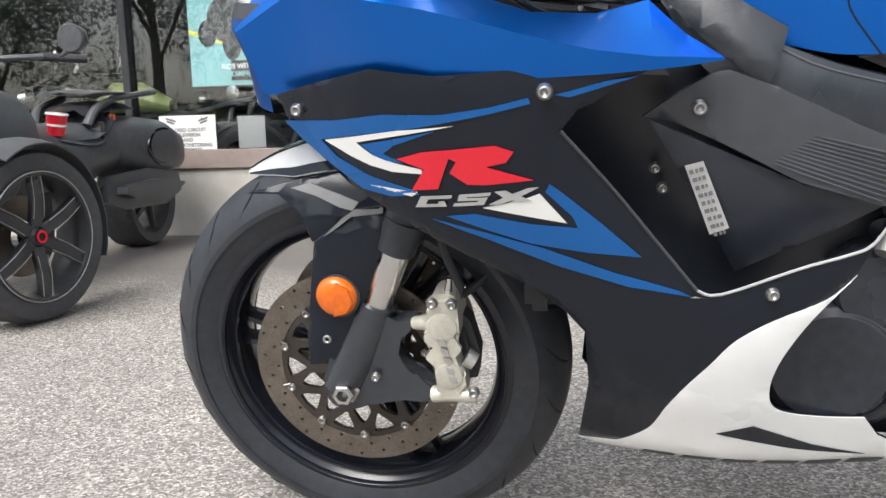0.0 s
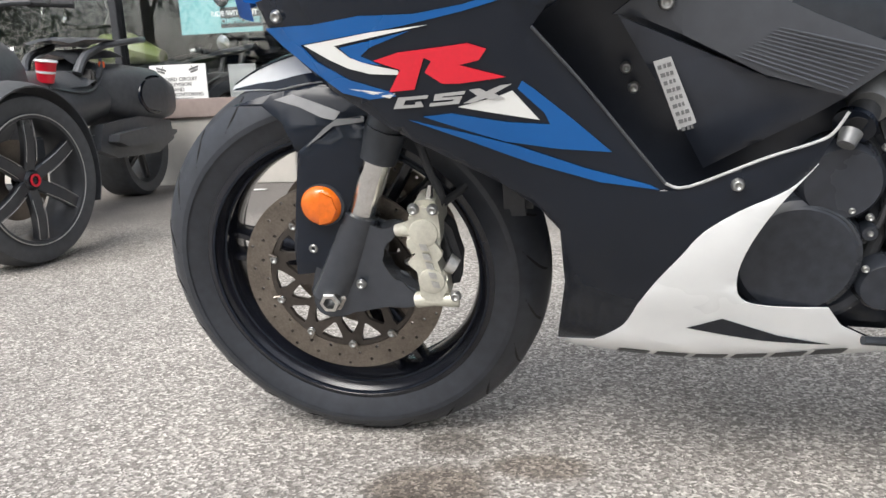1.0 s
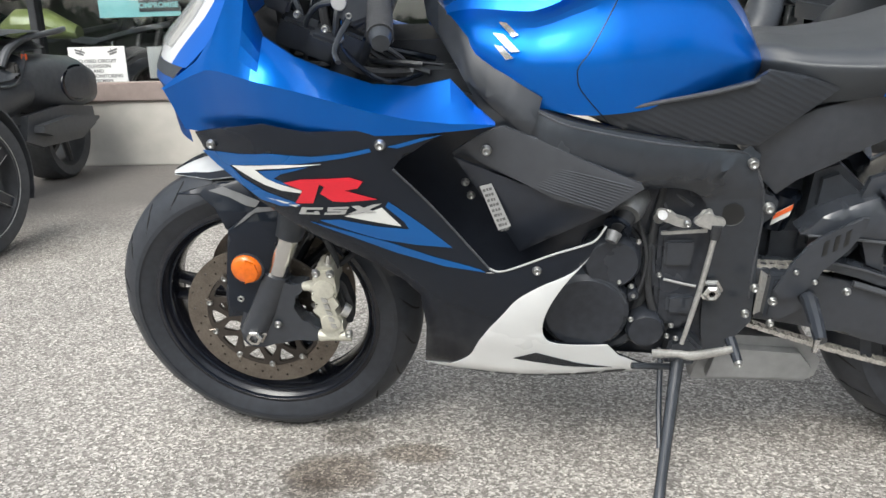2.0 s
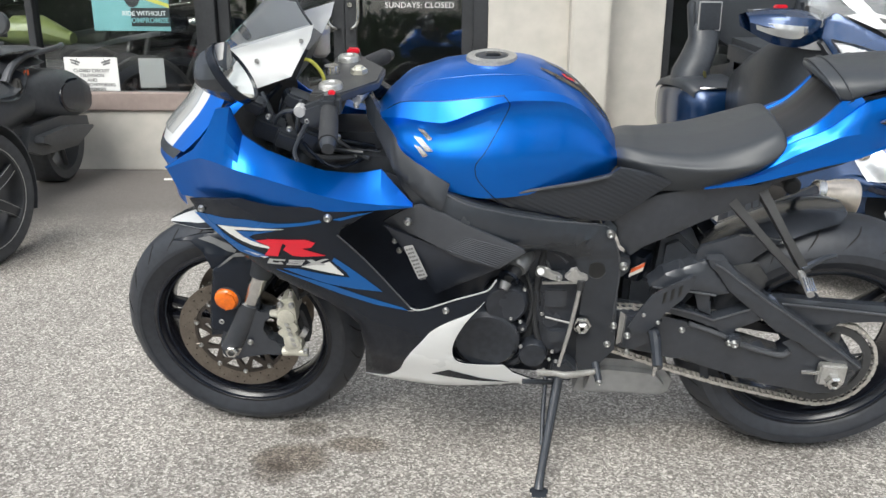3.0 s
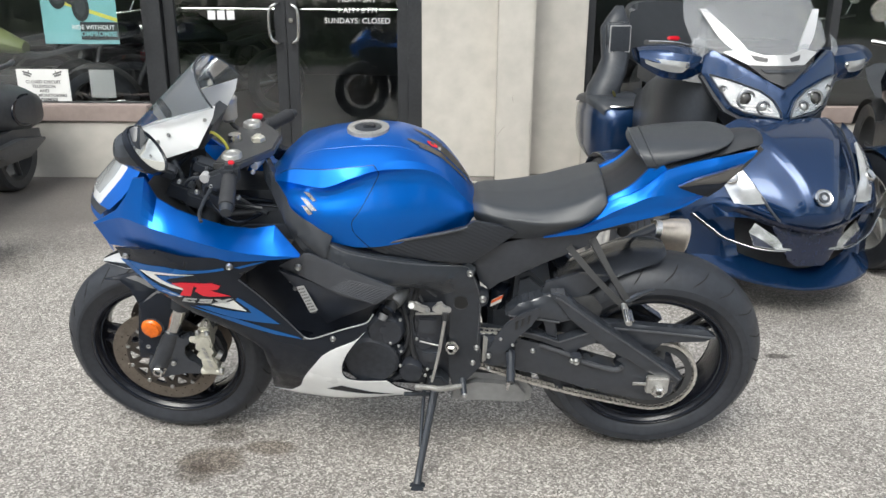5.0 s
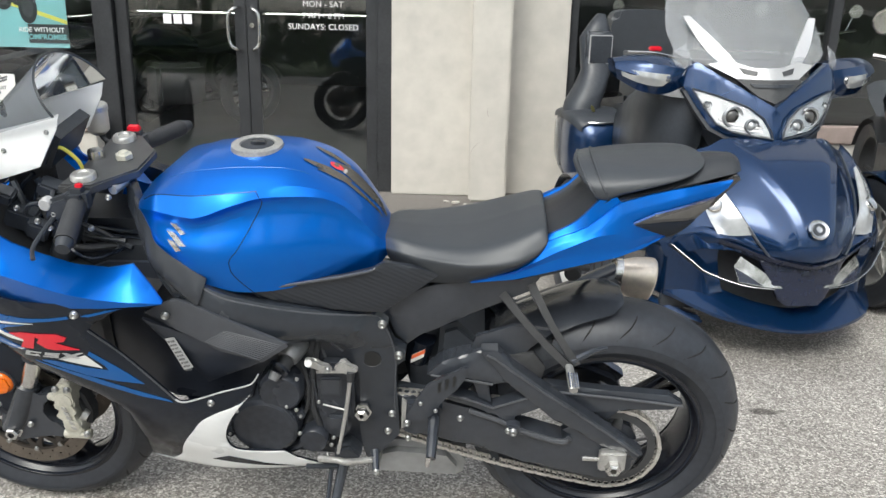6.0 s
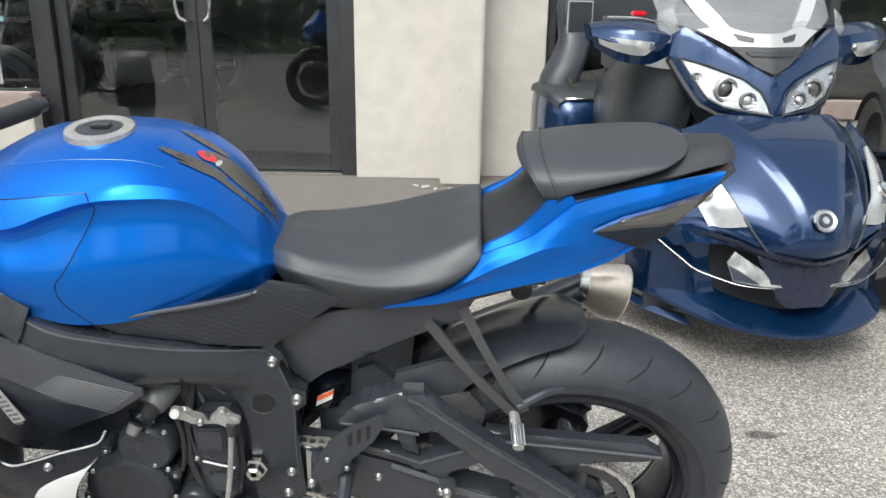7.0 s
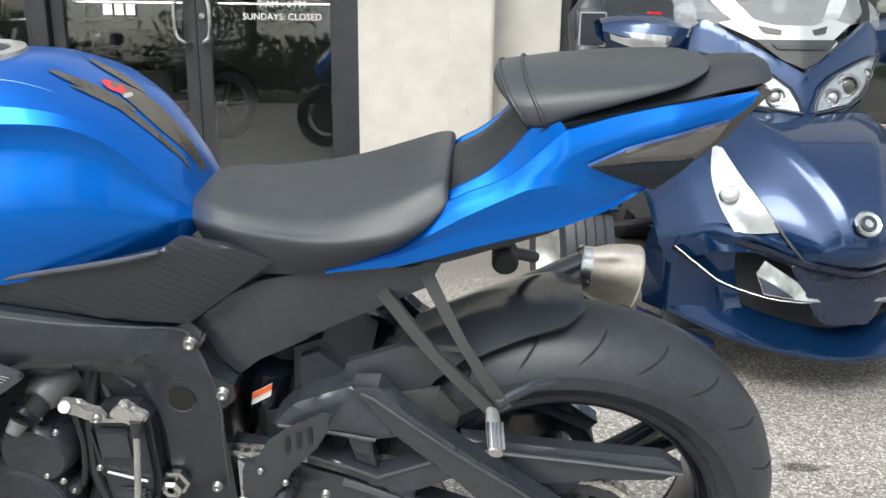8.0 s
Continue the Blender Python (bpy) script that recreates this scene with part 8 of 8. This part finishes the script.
# ---- black three-wheeler by the window ----
# Its own frame: x across, y from the front axle backwards, z up.
tri = thing("three_wheeler", pose(-2.34, 2.475, 0, 0, 0, 0), "matt black three-wheeled roadster with red wheel centres", "three-wheeler")
for s in (-1, 1):
    wh = new("front_wheel")
    wh.parent = tri
    wh.matrix_basis = Matrix.Translation((s * 0.60 - 0.025, 0, 0.292)) @ pose(0, 0, 0, 0, 0, 81 if s > 0 else -99) @ Matrix.Diagonal((1.06, 1.06, 1.06, 1))
    part("tyre", lathe([(0.205, -0.068), (0.235, -0.076), (0.262, -0.070), (0.274, -0.045), (0.276, 0), (0.274, 0.045), (0.262, 0.07), (0.235, 0.076), (0.205, 0.068)], 72), DUSTTYRE, wh, "black car-like tyre")
    part("rim", lathe([(0.208, -0.068), (0.206, -0.075), (0.196, -0.073), (0.188, -0.045), (0.182, 0.0), (0.19, 0.06), (0.198, 0.07), (0.206, 0.073), (0.208, 0.068)], 64), GREYRIM, wh, "grey wheel rim")
    part("hub", lathe([(0.0001, -0.062), (0.026, -0.060), (0.034, -0.05), (0.036, 0.0), (0.0001, 0.0)], 24, closed=False), RIM, wh)
    part("hub_cap", lathe([(0.014, -0.066), (0.021, -0.066), (0.021, -0.062), (0.014, -0.062)], 20), RED, wh, "red hub emblem")
    for k in range(6):
        a = k * 60 + 30
        c0, n = Vector((*polar(1.0, a), 0)), Vector((-math.sin(radians(a)), math.cos(radians(a)), 0))
        rings = []
        for q in range(6):
            t = q / 5
            c, hw, yy = c0 * (0.03 + 0.165 * t), 0.022 - 0.003 * t, -0.050 - 0.012 * math.sin(math.pi * t * 0.9) - 0.008 * t
            rings.append([Vector(((c + n * hw * x).x, yy + dy, (c + n * hw * x).y)) for x, dy in ((-1, 0.006), (-0.75, 0), (0.75, 0), (1, 0.006), (0.9, 0.026), (-0.9, 0.026))])
        sp = part("spoke", loft(rings, True), GREYRIM, wh, angle=30)
        for x in (-1, 1):
            part("spoke_edge", tube([Vector(((c0 * r0 + n * x * (0.0212 - 0.018 * (r0 - 0.03))).x, -0.052 - 0.012 * math.sin(math.pi * (r0 - 0.03) / 0.165 * 0.9) - 0.05 * (r0 - 0.03), (c0 * r0 + n * x * (0.0212 - 0.018 * (r0 - 0.03))).y)) for r0 in (0.06, 0.12, 0.19)], 0.0013, 6, 2), ALLOY, sp)
    part("rim_lip", lathe([(0.205, -0.0765), (0.207, -0.0775), (0.209, -0.0755), (0.205, -0.074)], 64), ALLOY, wh, "bright rim edge")
    part("brake_disc", lathe([(0.05, 0.01), (0.13, 0.01), (0.13, 0.016), (0.05, 0.016)], 40), STEEL, wh)
    part("caliper", box(0.06, 0.0, 0.05, 0.13, 0.03, 0.13, 0.008), HAZEBLACK, wh)
    rows = []
    for i in range(17):
        a = radians(-22 + 145 * i / 16)
        r = 0.328
        rows.append([Vector((s * (0.60 + 0.095 * x) - 0.025, r * math.cos(a), 0.292 + (r - 0.02 * x * x) * math.sin(a))) for x in (-1, -0.5, 0, 0.5, 1)])
    bm = loft(rows, caps=False)
    bmesh.ops.solidify(bm, geom=bm.faces[:], thickness=0.006)
    part("front_fender", bm, HAZEBLACK, tri, "matt black front fender")
    part("suspension_arm", tube([(s * 0.18, 0.05, 0.28), (s * 0.55, 0.02, 0.26)], 0.016, 8, 1), HAZEBLACK, tri)
    part("grip", tube([(s * 0.26, 0.62, 0.94), (s * 0.42, 0.70, 0.93)], 0.018, 10, 1), RUBBER, tri)
part("front_body", loft([[Vector((hw * math.cos(a), y, zc + hh * math.sin(a))) for a in [2 * math.pi * k / 18 for k in range(18)]] for y, hw, zc, hh in ((-0.30, 0.10, 0.40, 0.12), (-0.15, 0.22, 0.44, 0.20), (0.10, 0.30, 0.50, 0.28), (0.40, 0.28, 0.56, 0.32), (0.65, 0.20, 0.62, 0.20))], True), HAZEBLACK, tri, "matt black front body", 60)
part("windscreen", loft([[Vector((0.16 * x, y, z)) for x in (-1, -0.5, 0, 0.5, 1)] for y, z in ((0.22, 0.80), (0.32, 0.92), (0.40, 1.0))], caps=False), SMOKE, tri)
part("handlebar", tube([(-0.28, 0.62, 0.94), (-0.1, 0.52, 0.93), (0.1, 0.52, 0.93), (0.28, 0.62, 0.94)], 0.013, 8, 3), HAZEBLACK, tri)
mirror = part("mirror", lathe([(0.0001, -0.01), (0.05, -0.008), (0.056, 0.0), (0.05, 0.03), (0.02, 0.05), (0.0001, 0.052)], 28, (0.53, 0.43, 0.985), False), HAZEBLACK, tri, "round black mirror")
part("mirror_stalk", tube([(0.40, 0.55, 0.93), (0.50, 0.46, 0.945), (0.53, 0.44, 0.96)], 0.008, 8, 3), HAZEBLACK, mirror)
part("middle_body", loft([[Vector((hw * math.cos(a), y, zc + hh * math.sin(a))) for a in [2 * math.pi * k / 18 for k in range(18)]] for y, hw, zc, hh in ((0.45, 0.2, 0.5, 0.2), (0.75, 0.24, 0.5, 0.18), (1.05, 0.22, 0.52, 0.16), (1.3, 0.2, 0.55, 0.13))], True), HAZEBLACK, tri, "matt black middle body", 60)
part("seat", loft([[Vector((hw * x, y, z - 0.05 * x * x)) for x in (-1, -0.6, 0, 0.6, 1)] for y, hw, z in ((0.72, 0.14, 0.66), (0.85, 0.19, 0.64), (1.05, 0.21, 0.65), (1.18, 0.20, 0.69), (1.24, 0.18, 0.74))], caps=False), VINYL, tri, "black vinyl seat", 60)
part("rack_pad", loft([[Vector((hw * x, y, z + 0.02 * (1 - x * x))) for x in (-1, -0.6, 0, 0.6, 1)] for y, hw, z in ((1.12, 0.10, 0.80), (1.16, 0.16, 0.815), (1.35, 0.19, 0.82), (1.52, 0.16, 0.815), (1.56, 0.10, 0.80))], caps=False), VINYL, tri, "black passenger pad", 60)
for x in (-0.15, 0.15):
    part("rack_arm", tube([(x * 0.9, 1.10, 0.66), (x, 1.16, 0.74), (x, 1.36, 0.80)], [0.035, 0.03, 0.02], 10, 3, 0.7), HAZEBLACK, tri, "black passenger seat arm")
    part("grab_rail", tube([(x, 1.30, 0.79), (x * 1.5, 1.5, 0.82), (x * 1.2, 1.66, 0.83)], 0.016, 8, 3), HAZEBLACK, tri)
part("rear_cowl", loft([[Vector((0.02 + hw * math.copysign(abs(math.cos(a)) ** 0.6, math.cos(a)), y, zc + hh * math.copysign(abs(math.sin(a)) ** 0.6, math.sin(a)))) for a in [2 * math.pi * k / 24 for k in range(24)]] for y, hw, zc, hh in ((1.12, 0.13, 0.60, 0.07), (1.28, 0.20, 0.575, 0.12), (1.45, 0.25, 0.555, 0.155), (1.65, 0.265, 0.54, 0.155), (1.80, 0.24, 0.52, 0.12), (1.88, 0.17, 0.50, 0.07))], True), HAZEBLACK, tri, "matt black rear cowl", 35)
part("cowl_recess", tilted(lathe([(0.0001, -0.005), (0.066, -0.005), (0.084, 0.006), (0.094, 0.004), (0.098, -0.03), (0.0001, -0.03)], 36, closed=False, axis="x"), pose(0.262, 1.57, 0.545, 0, 0, 0) @ Matrix.Diagonal((1, 1.7, 1.05, 1))), GLOSS, tri, "dark opening in the rear cowl")
part("seat_trim", tube([(0.20, 0.78, 0.60), (0.215, 0.95, 0.575), (0.21, 1.10, 0.585), (0.185, 1.22, 0.66), (0.17, 1.25, 0.73)], 0.008, 8, 4, 0.6), GREYRIM, tri, "grey trim under the seat")
part("side_reflector", box(0.165, 1.235, 0.685, 0.178, 1.275, 0.715, 0.003), ORANGE, tri, "small orange side reflector")
part("rack_shell", loft([[Vector((hw * x, y, z - 0.05 * x * x)) for x in (-1, -0.6, 0, 0.6, 1)] for y, hw, z in ((1.10, 0.12, 0.755), (1.18, 0.17, 0.775), (1.36, 0.185, 0.785), (1.50, 0.15, 0.79))], caps=False), GREYRIM, tri, "grey passenger seat shell", 60)
piece = part("rear_silencer", solid([(1.05, 0.30), (1.10, 0.42), (1.45, 0.44), (1.76, 0.40), (1.78, 0.30), (1.60, 0.24), (1.2, 0.25)], -0.29, -0.14, 0.055), HAZEBLACK, tri, "black silencer can")
piece.data.transform(pose(0, 0, 0, 0, 0, 90))
rwh = new("rear_wheel")
rwh.parent = tri
rwh.matrix_basis = Matrix.Translation((0.02, 1.68, 0.262)) @ pose(0, 0, 0, 0, 0, 90)
part("tyre", lathe([(0.19, -0.09), (0.24, -0.10), (0.258, -0.08), (0.262, 0), (0.258, 0.08), (0.24, 0.10), (0.19, 0.09)], 48), DUSTTYRE, rwh)
part("rim", lathe([(0.19, -0.085), (0.17, -0.04), (0.17, 0.04), (0.19, 0.085)], 40), DARKGREY, rwh)
for k in range(5):
    part("spoke", tube([(*polar(0.02, k * 72)[:1], -0.05, polar(0.02, k * 72)[1]), (polar(0.18, k * 72)[0], -0.05, polar(0.18, k * 72)[1])], [0.025, 0.018], 8, 1), DARKGREY, rwh)
part("tail_lamp", box(0.12, 1.12, 0.60, 0.20, 1.16, 0.68, 0.01), SMOKE, tri)
cup = thing("cup", pose(-2.17, 3.28, 0.622, 0, 9, 0), "red drink cup with a pale lid wedged on the roadster", "cup")
part("wall", lathe([(0.034, 0.0), (0.044, 0.09), (0.047, 0.09), (0.047, 0.095), (0.042, 0.095), (0.032, 0.004)], 24, axis="z"), RED, cup)
part("print_band", lathe([(0.0395, 0.04), (0.0405, 0.050), (0.0412, 0.050), (0.0402, 0.04)], 24, axis="z"), WHITE, cup, "thin white printed band")
part("lid", lathe([(0.0001, 0.100), (0.046, 0.098), (0.049, 0.090), (0.0001, 0.09)], 24, closed=False, axis="z"), WHITE, cup)
part("base", lathe([(0.0001, 0.0), (0.034, 0.0), (0.034, 0.004), (0.0001, 0.004)], 24, closed=False, axis="z"), RED, cup)


# ---- motorcycles in the showroom and beside the tourer ----
def plain_bike(m, paint, label, group):
    """A road motorcycle, seen only dimly: wheels, frame, tank, seat, engine, bars, fenders, lamp."""
    e = thing("motorcycle", m, label, "motorcycle", group)
    for x in (0.0, 1.45):
        w = new("wheel")
        w.parent = e
        w.matrix_basis = Matrix.Translation((x, 0, 0.32))
        part("tyre", lathe([(0.22, -0.05), (0.28, -0.07), (0.32, 0), (0.28, 0.07), (0.22, 0.05)], 36), TYRE, w)
        part("rim", lathe([(0.21, -0.045), (0.20, 0), (0.21, 0.045), (0.225, 0.05), (0.225, -0.05)], 36), DARKGREY, w)
        for k in range(5):
            part("spoke", tube([(*polar(0.02, 72 * k)[:1], 0, polar(0.02, 72 * k)[1]), (polar(0.21, 72 * k)[0], 0, polar(0.21, 72 * k)[1])], 0.012, 6, 1), DARKGREY, w)
    part("engine", box(0.5, -0.16, 0.25, 0.95, 0.16, 0.62, 0.04), DARKGREY, e)
    part("fuel_tank", loft([[Vector((x, hw * math.cos(a), z + h * math.sin(a))) for a in [2 * math.pi * k / 14 for k in range(14)]] for x, hw, z, h in ((0.38, 0.06, 0.82, 0.05), (0.5, 0.15, 0.85, 0.11), (0.7, 0.16, 0.85, 0.11), (0.92, 0.08, 0.78, 0.05))], True), paint, e)
    part("seat", loft([[Vector((x, hw * q, z - 0.04 * q * q)) for q in (-1, -0.5, 0, 0.5, 1)] for x, hw, z in ((0.88, 0.08, 0.76), (1.05, 0.15, 0.74), (1.3, 0.14, 0.80), (1.6, 0.09, 0.85))], caps=False), VINYL, e)
    part("fork", tube([(0.0, -0.09, 0.32), (0.3, -0.09, 0.95)], 0.025, 10, 1), DARKGREY, e)
    part("fork", tube([(0.0, 0.09, 0.32), (0.3, 0.09, 0.95)], 0.025, 10, 1), DARKGREY, e)
    part("handlebar", tube([(0.42, -0.38, 1.05), (0.3, -0.15, 1.02), (0.3, 0.15, 1.02), (0.42, 0.38, 1.05)], 0.013, 8, 4), CHROME, e)
    part("headlamp", lathe([(0.0001, -0.06), (0.06, -0.05), (0.085, 0.0), (0.06, 0.07), (0.0001, 0.09)], 24, (0.16, 0, 0.88), False, axis="x"), CHROME, e)
    for cx, a0, a1 in ((0.0, 150, 30), (1.45, 150, 20)):
        bm = loft([[Vector((cx + 0.345 * math.cos(radians(a0 + (a1 - a0) * i / 12)), 0.075 * q, 0.32 + (0.345 - 0.03 * q * q) * math.sin(radians(a0 + (a1 - a0) * i / 12)))) for q in (-1, -0.5, 0, 0.5, 1)] for i in range(13)], caps=False)
        part("fender", bm, DARKGREY, e)
    part("exhaust", tube([(0.6, 0.14, 0.45), (0.7, 0.18, 0.25), (1.1, 0.2, 0.27), (1.7, 0.22, 0.33)], [0.025, 0.03, 0.045, 0.05], 12, 4), CHROME, e)
    for s in (-1, 1):
        part("mirror", lathe([(0.0001, -0.006), (0.05, -0.006), (0.055, 0.004), (0.0001, 0.015)], 18, (0.4, s * 0.36, 1.2), False, axis="x"), CHROME, e)
        part("mirror_stalk", tube([(0.38, s * 0.3, 1.05), (0.41, s * 0.34, 1.15), (0.41, s * 0.36, 1.19)], 0.006, 6, 2), CHROME, e)
    return e


first = plain_bike(pose(-4.4, 5.9, 0.012, 0, 0, 35), GLOSS, "dark cruiser motorcycle on the showroom floor", "showroom motorcycles")
for x, y, turn in ((-2.6, 6.0, 75), (-2.35, 6.5, 38), (-3.6, 7.4, 30), (-2.9, 8.3, 50), (2.3, 6.3, 60), (3.6, 6.1, 75), (4.6, 6.2, 60), (-5.4, 6.1, 50)):
    copy_thing(first, pose(x, y, 0.012, 0, 0, turn))
plain_bike(pose(-3.75, 5.55, 0.012, 0, 0, 6), LIME, "lime green motorcycle behind the shop window", "showroom motorcycles")
near = plain_bike(pose(2.98, 2.75, 0, 0, 0, 78), GLOSS, "black motorcycle parked beside the blue tourer", "")
part("fairing", loft([[Vector((x, hw * math.cos(a), z + h * math.sin(a))) for a in [2 * math.pi * k / 16 for k in range(16)]] for x, hw, z, h in ((-0.1, 0.08, 0.8, 0.08), (0.05, 0.22, 0.82, 0.2), (0.25, 0.32, 0.85, 0.28), (0.45, 0.3, 0.85, 0.22))], True), GLOSS, near, "black fairing", 60)
web = bmesh.new()
ends = [(0.07 * math.cos(radians(a)), 0.07 * math.sin(radians(a))) for a in (15, 55, 95, 130, 165, 205)]
for x, z in ends:
    tube([(0.12, 0.315, 0.86), (0.12 + x, 0.32, 0.86 + z)], 0.0022, 5, 1, 1.0, web)
for f in (0.4, 0.65, 0.88):
    tube([(0.12 + x * f, 0.319, 0.86 + z * f) for x, z in ends], 0.0016, 5, 1, 1.0, web)
part("web_print", web, SIGNW, near, "white web-shaped print")
litter = thing("paper_scrap", pose(-1.62, 4.22, 0.004), "small white paper scrap on the paving", "litter")
part("sheet", plate([(-0.04, -0.02), (0.0, -0.028), (0.045, -0.01), (0.04, 0.022), (-0.02, 0.028)], 0, 0.002), SIGNW, litter)
litter.rotation_euler[0] = math.pi / 2

# ---- behind the camera: trees and a hedge, seen in the glass ----
def leafy(name, parent, centre, size, count, leaf):
    rng = np.random.default_rng(int(abs(centre[0] * 31 + centre[1] * 7 + count)))
    v, f = [], []
    clumps = rng.normal(0, 0.42, (26, 3)) * size
    for k in range(count):
        c = clumps[k % 26] + rng.normal(0, 0.17, 3) * size + centre
        a, b = rng.normal(0, 1, 3), rng.normal(0, 1, 3)
        a /= np.linalg.norm(a)
        b -= a * (a @ b)
        b /= np.linalg.norm(b)
        s = leaf * rng.uniform(0.6, 1.3)
        i = len(v)
        v += [tuple(c - a * s), tuple(c + b * s * 0.45), tuple(c + a * s), tuple(c - b * s * 0.45)]
        f.append((i, i + 1, i + 2, i + 3))
    me = bpy.data.meshes.new(name)
    me.from_pydata(v, [], f)
    me.materials.append(LEAF)
    ob = new(name, me)
    ob.parent = parent
    return ob


def tree(x, y, h, wide):
    e = thing("tree", pose(x, y, 0), "tall leafy street tree across the lot", "tree", "trees across the lot")
    part("trunk", tube([(0, 0, -0.1), (0.1, 0.05, h * 0.25), (-0.05, 0.1, h * 0.6)], [0.24, 0.17, 0.07], 10, 4), BARK, e)
    for k in range(6):
        a = k * 1.1
        part("limb", tube([(0.05, 0.05, h * (0.25 + 0.05 * k)), (0.3 * wide * math.cos(a), 0.3 * wide * math.sin(a), h * (0.45 + 0.05 * k)), (0.55 * wide * math.cos(a), 0.55 * wide * math.sin(a), h * (0.55 + 0.06 * k))], [0.09, 0.05, 0.02], 7, 3), BARK, e)
    leafy("crown", e, np.array((0, 0, h * 0.58)), np.array((wide, wide, h * 0.46)), 7500, 0.10)
    return e


for k in range(10):
    tree(-25 + 5.4 * k + (1.5, -0.9, 0.5)[k % 3], -15.0 - (0.0, 2.2, 1.0, 3.0)[k % 4], (9.2, 8.0, 10.0, 8.6, 9.6)[k % 5], (3.3, 3.0, 3.6)[k % 3])
hedge = leafy("hedge", None, np.array((0.0, -12.5, 0.7)), np.array((13.0, 0.8, 0.7)), 16000, 0.12)
tagged(hedge, "low green hedge along the far edge of the lot", "hedge", "", "stuff")

# ---- chips of fallen plaster at the pilaster's foot ----
chip = None
for x, y, s, a in ((0.80, 4.44, 1.0, 20), (0.86, 4.40, 0.6, 75), (0.74, 4.47, 0.7, 140), (0.95, 4.42, 0.5, 10)):
    if chip is None:
        chip = thing("plaster_chip", pose(x, y, 0.003, 0, 0, a), "small pale chip of plaster fallen on the paving", "plaster chip", "fallen plaster chips")
        part("flake", solid([(-0.03, -0.012), (-0.012, -0.02), (0.02, -0.015), (0.032, 0.004), (0.01, 0.018), (-0.02, 0.012)], 0, 0.012, 0.002), STUCCO, chip).data.transform(pose(0, 0, 0.012, -90, 0, 0))
    else:
        copy_thing(chip, pose(x, y, 0.003, 0, 0, a) @ Matrix.Diagonal((s, s, s, 1)))

# ---- fine cracks in the stucco ----
for path in ([(0.888, 4.499, 0.316), (0.905, 4.499, 0.35), (0.931, 4.499, 0.380), (0.948, 4.499, 0.386)], [(0.99, 4.499, 0.60), (0.985, 4.499, 0.575), (0.997, 4.499, 0.55)], [(1.112, 4.503, 0.43), (1.105, 4.499, 0.40), (1.108, 4.499, 0.36), (1.113, 4.503, 0.33)]):
    part("crack", tube(path, [0.0007, 0.0011, 0.0009, 0.0005][:len(path)], 5, 3), SILL, bpy.data.objects["pilaster"])
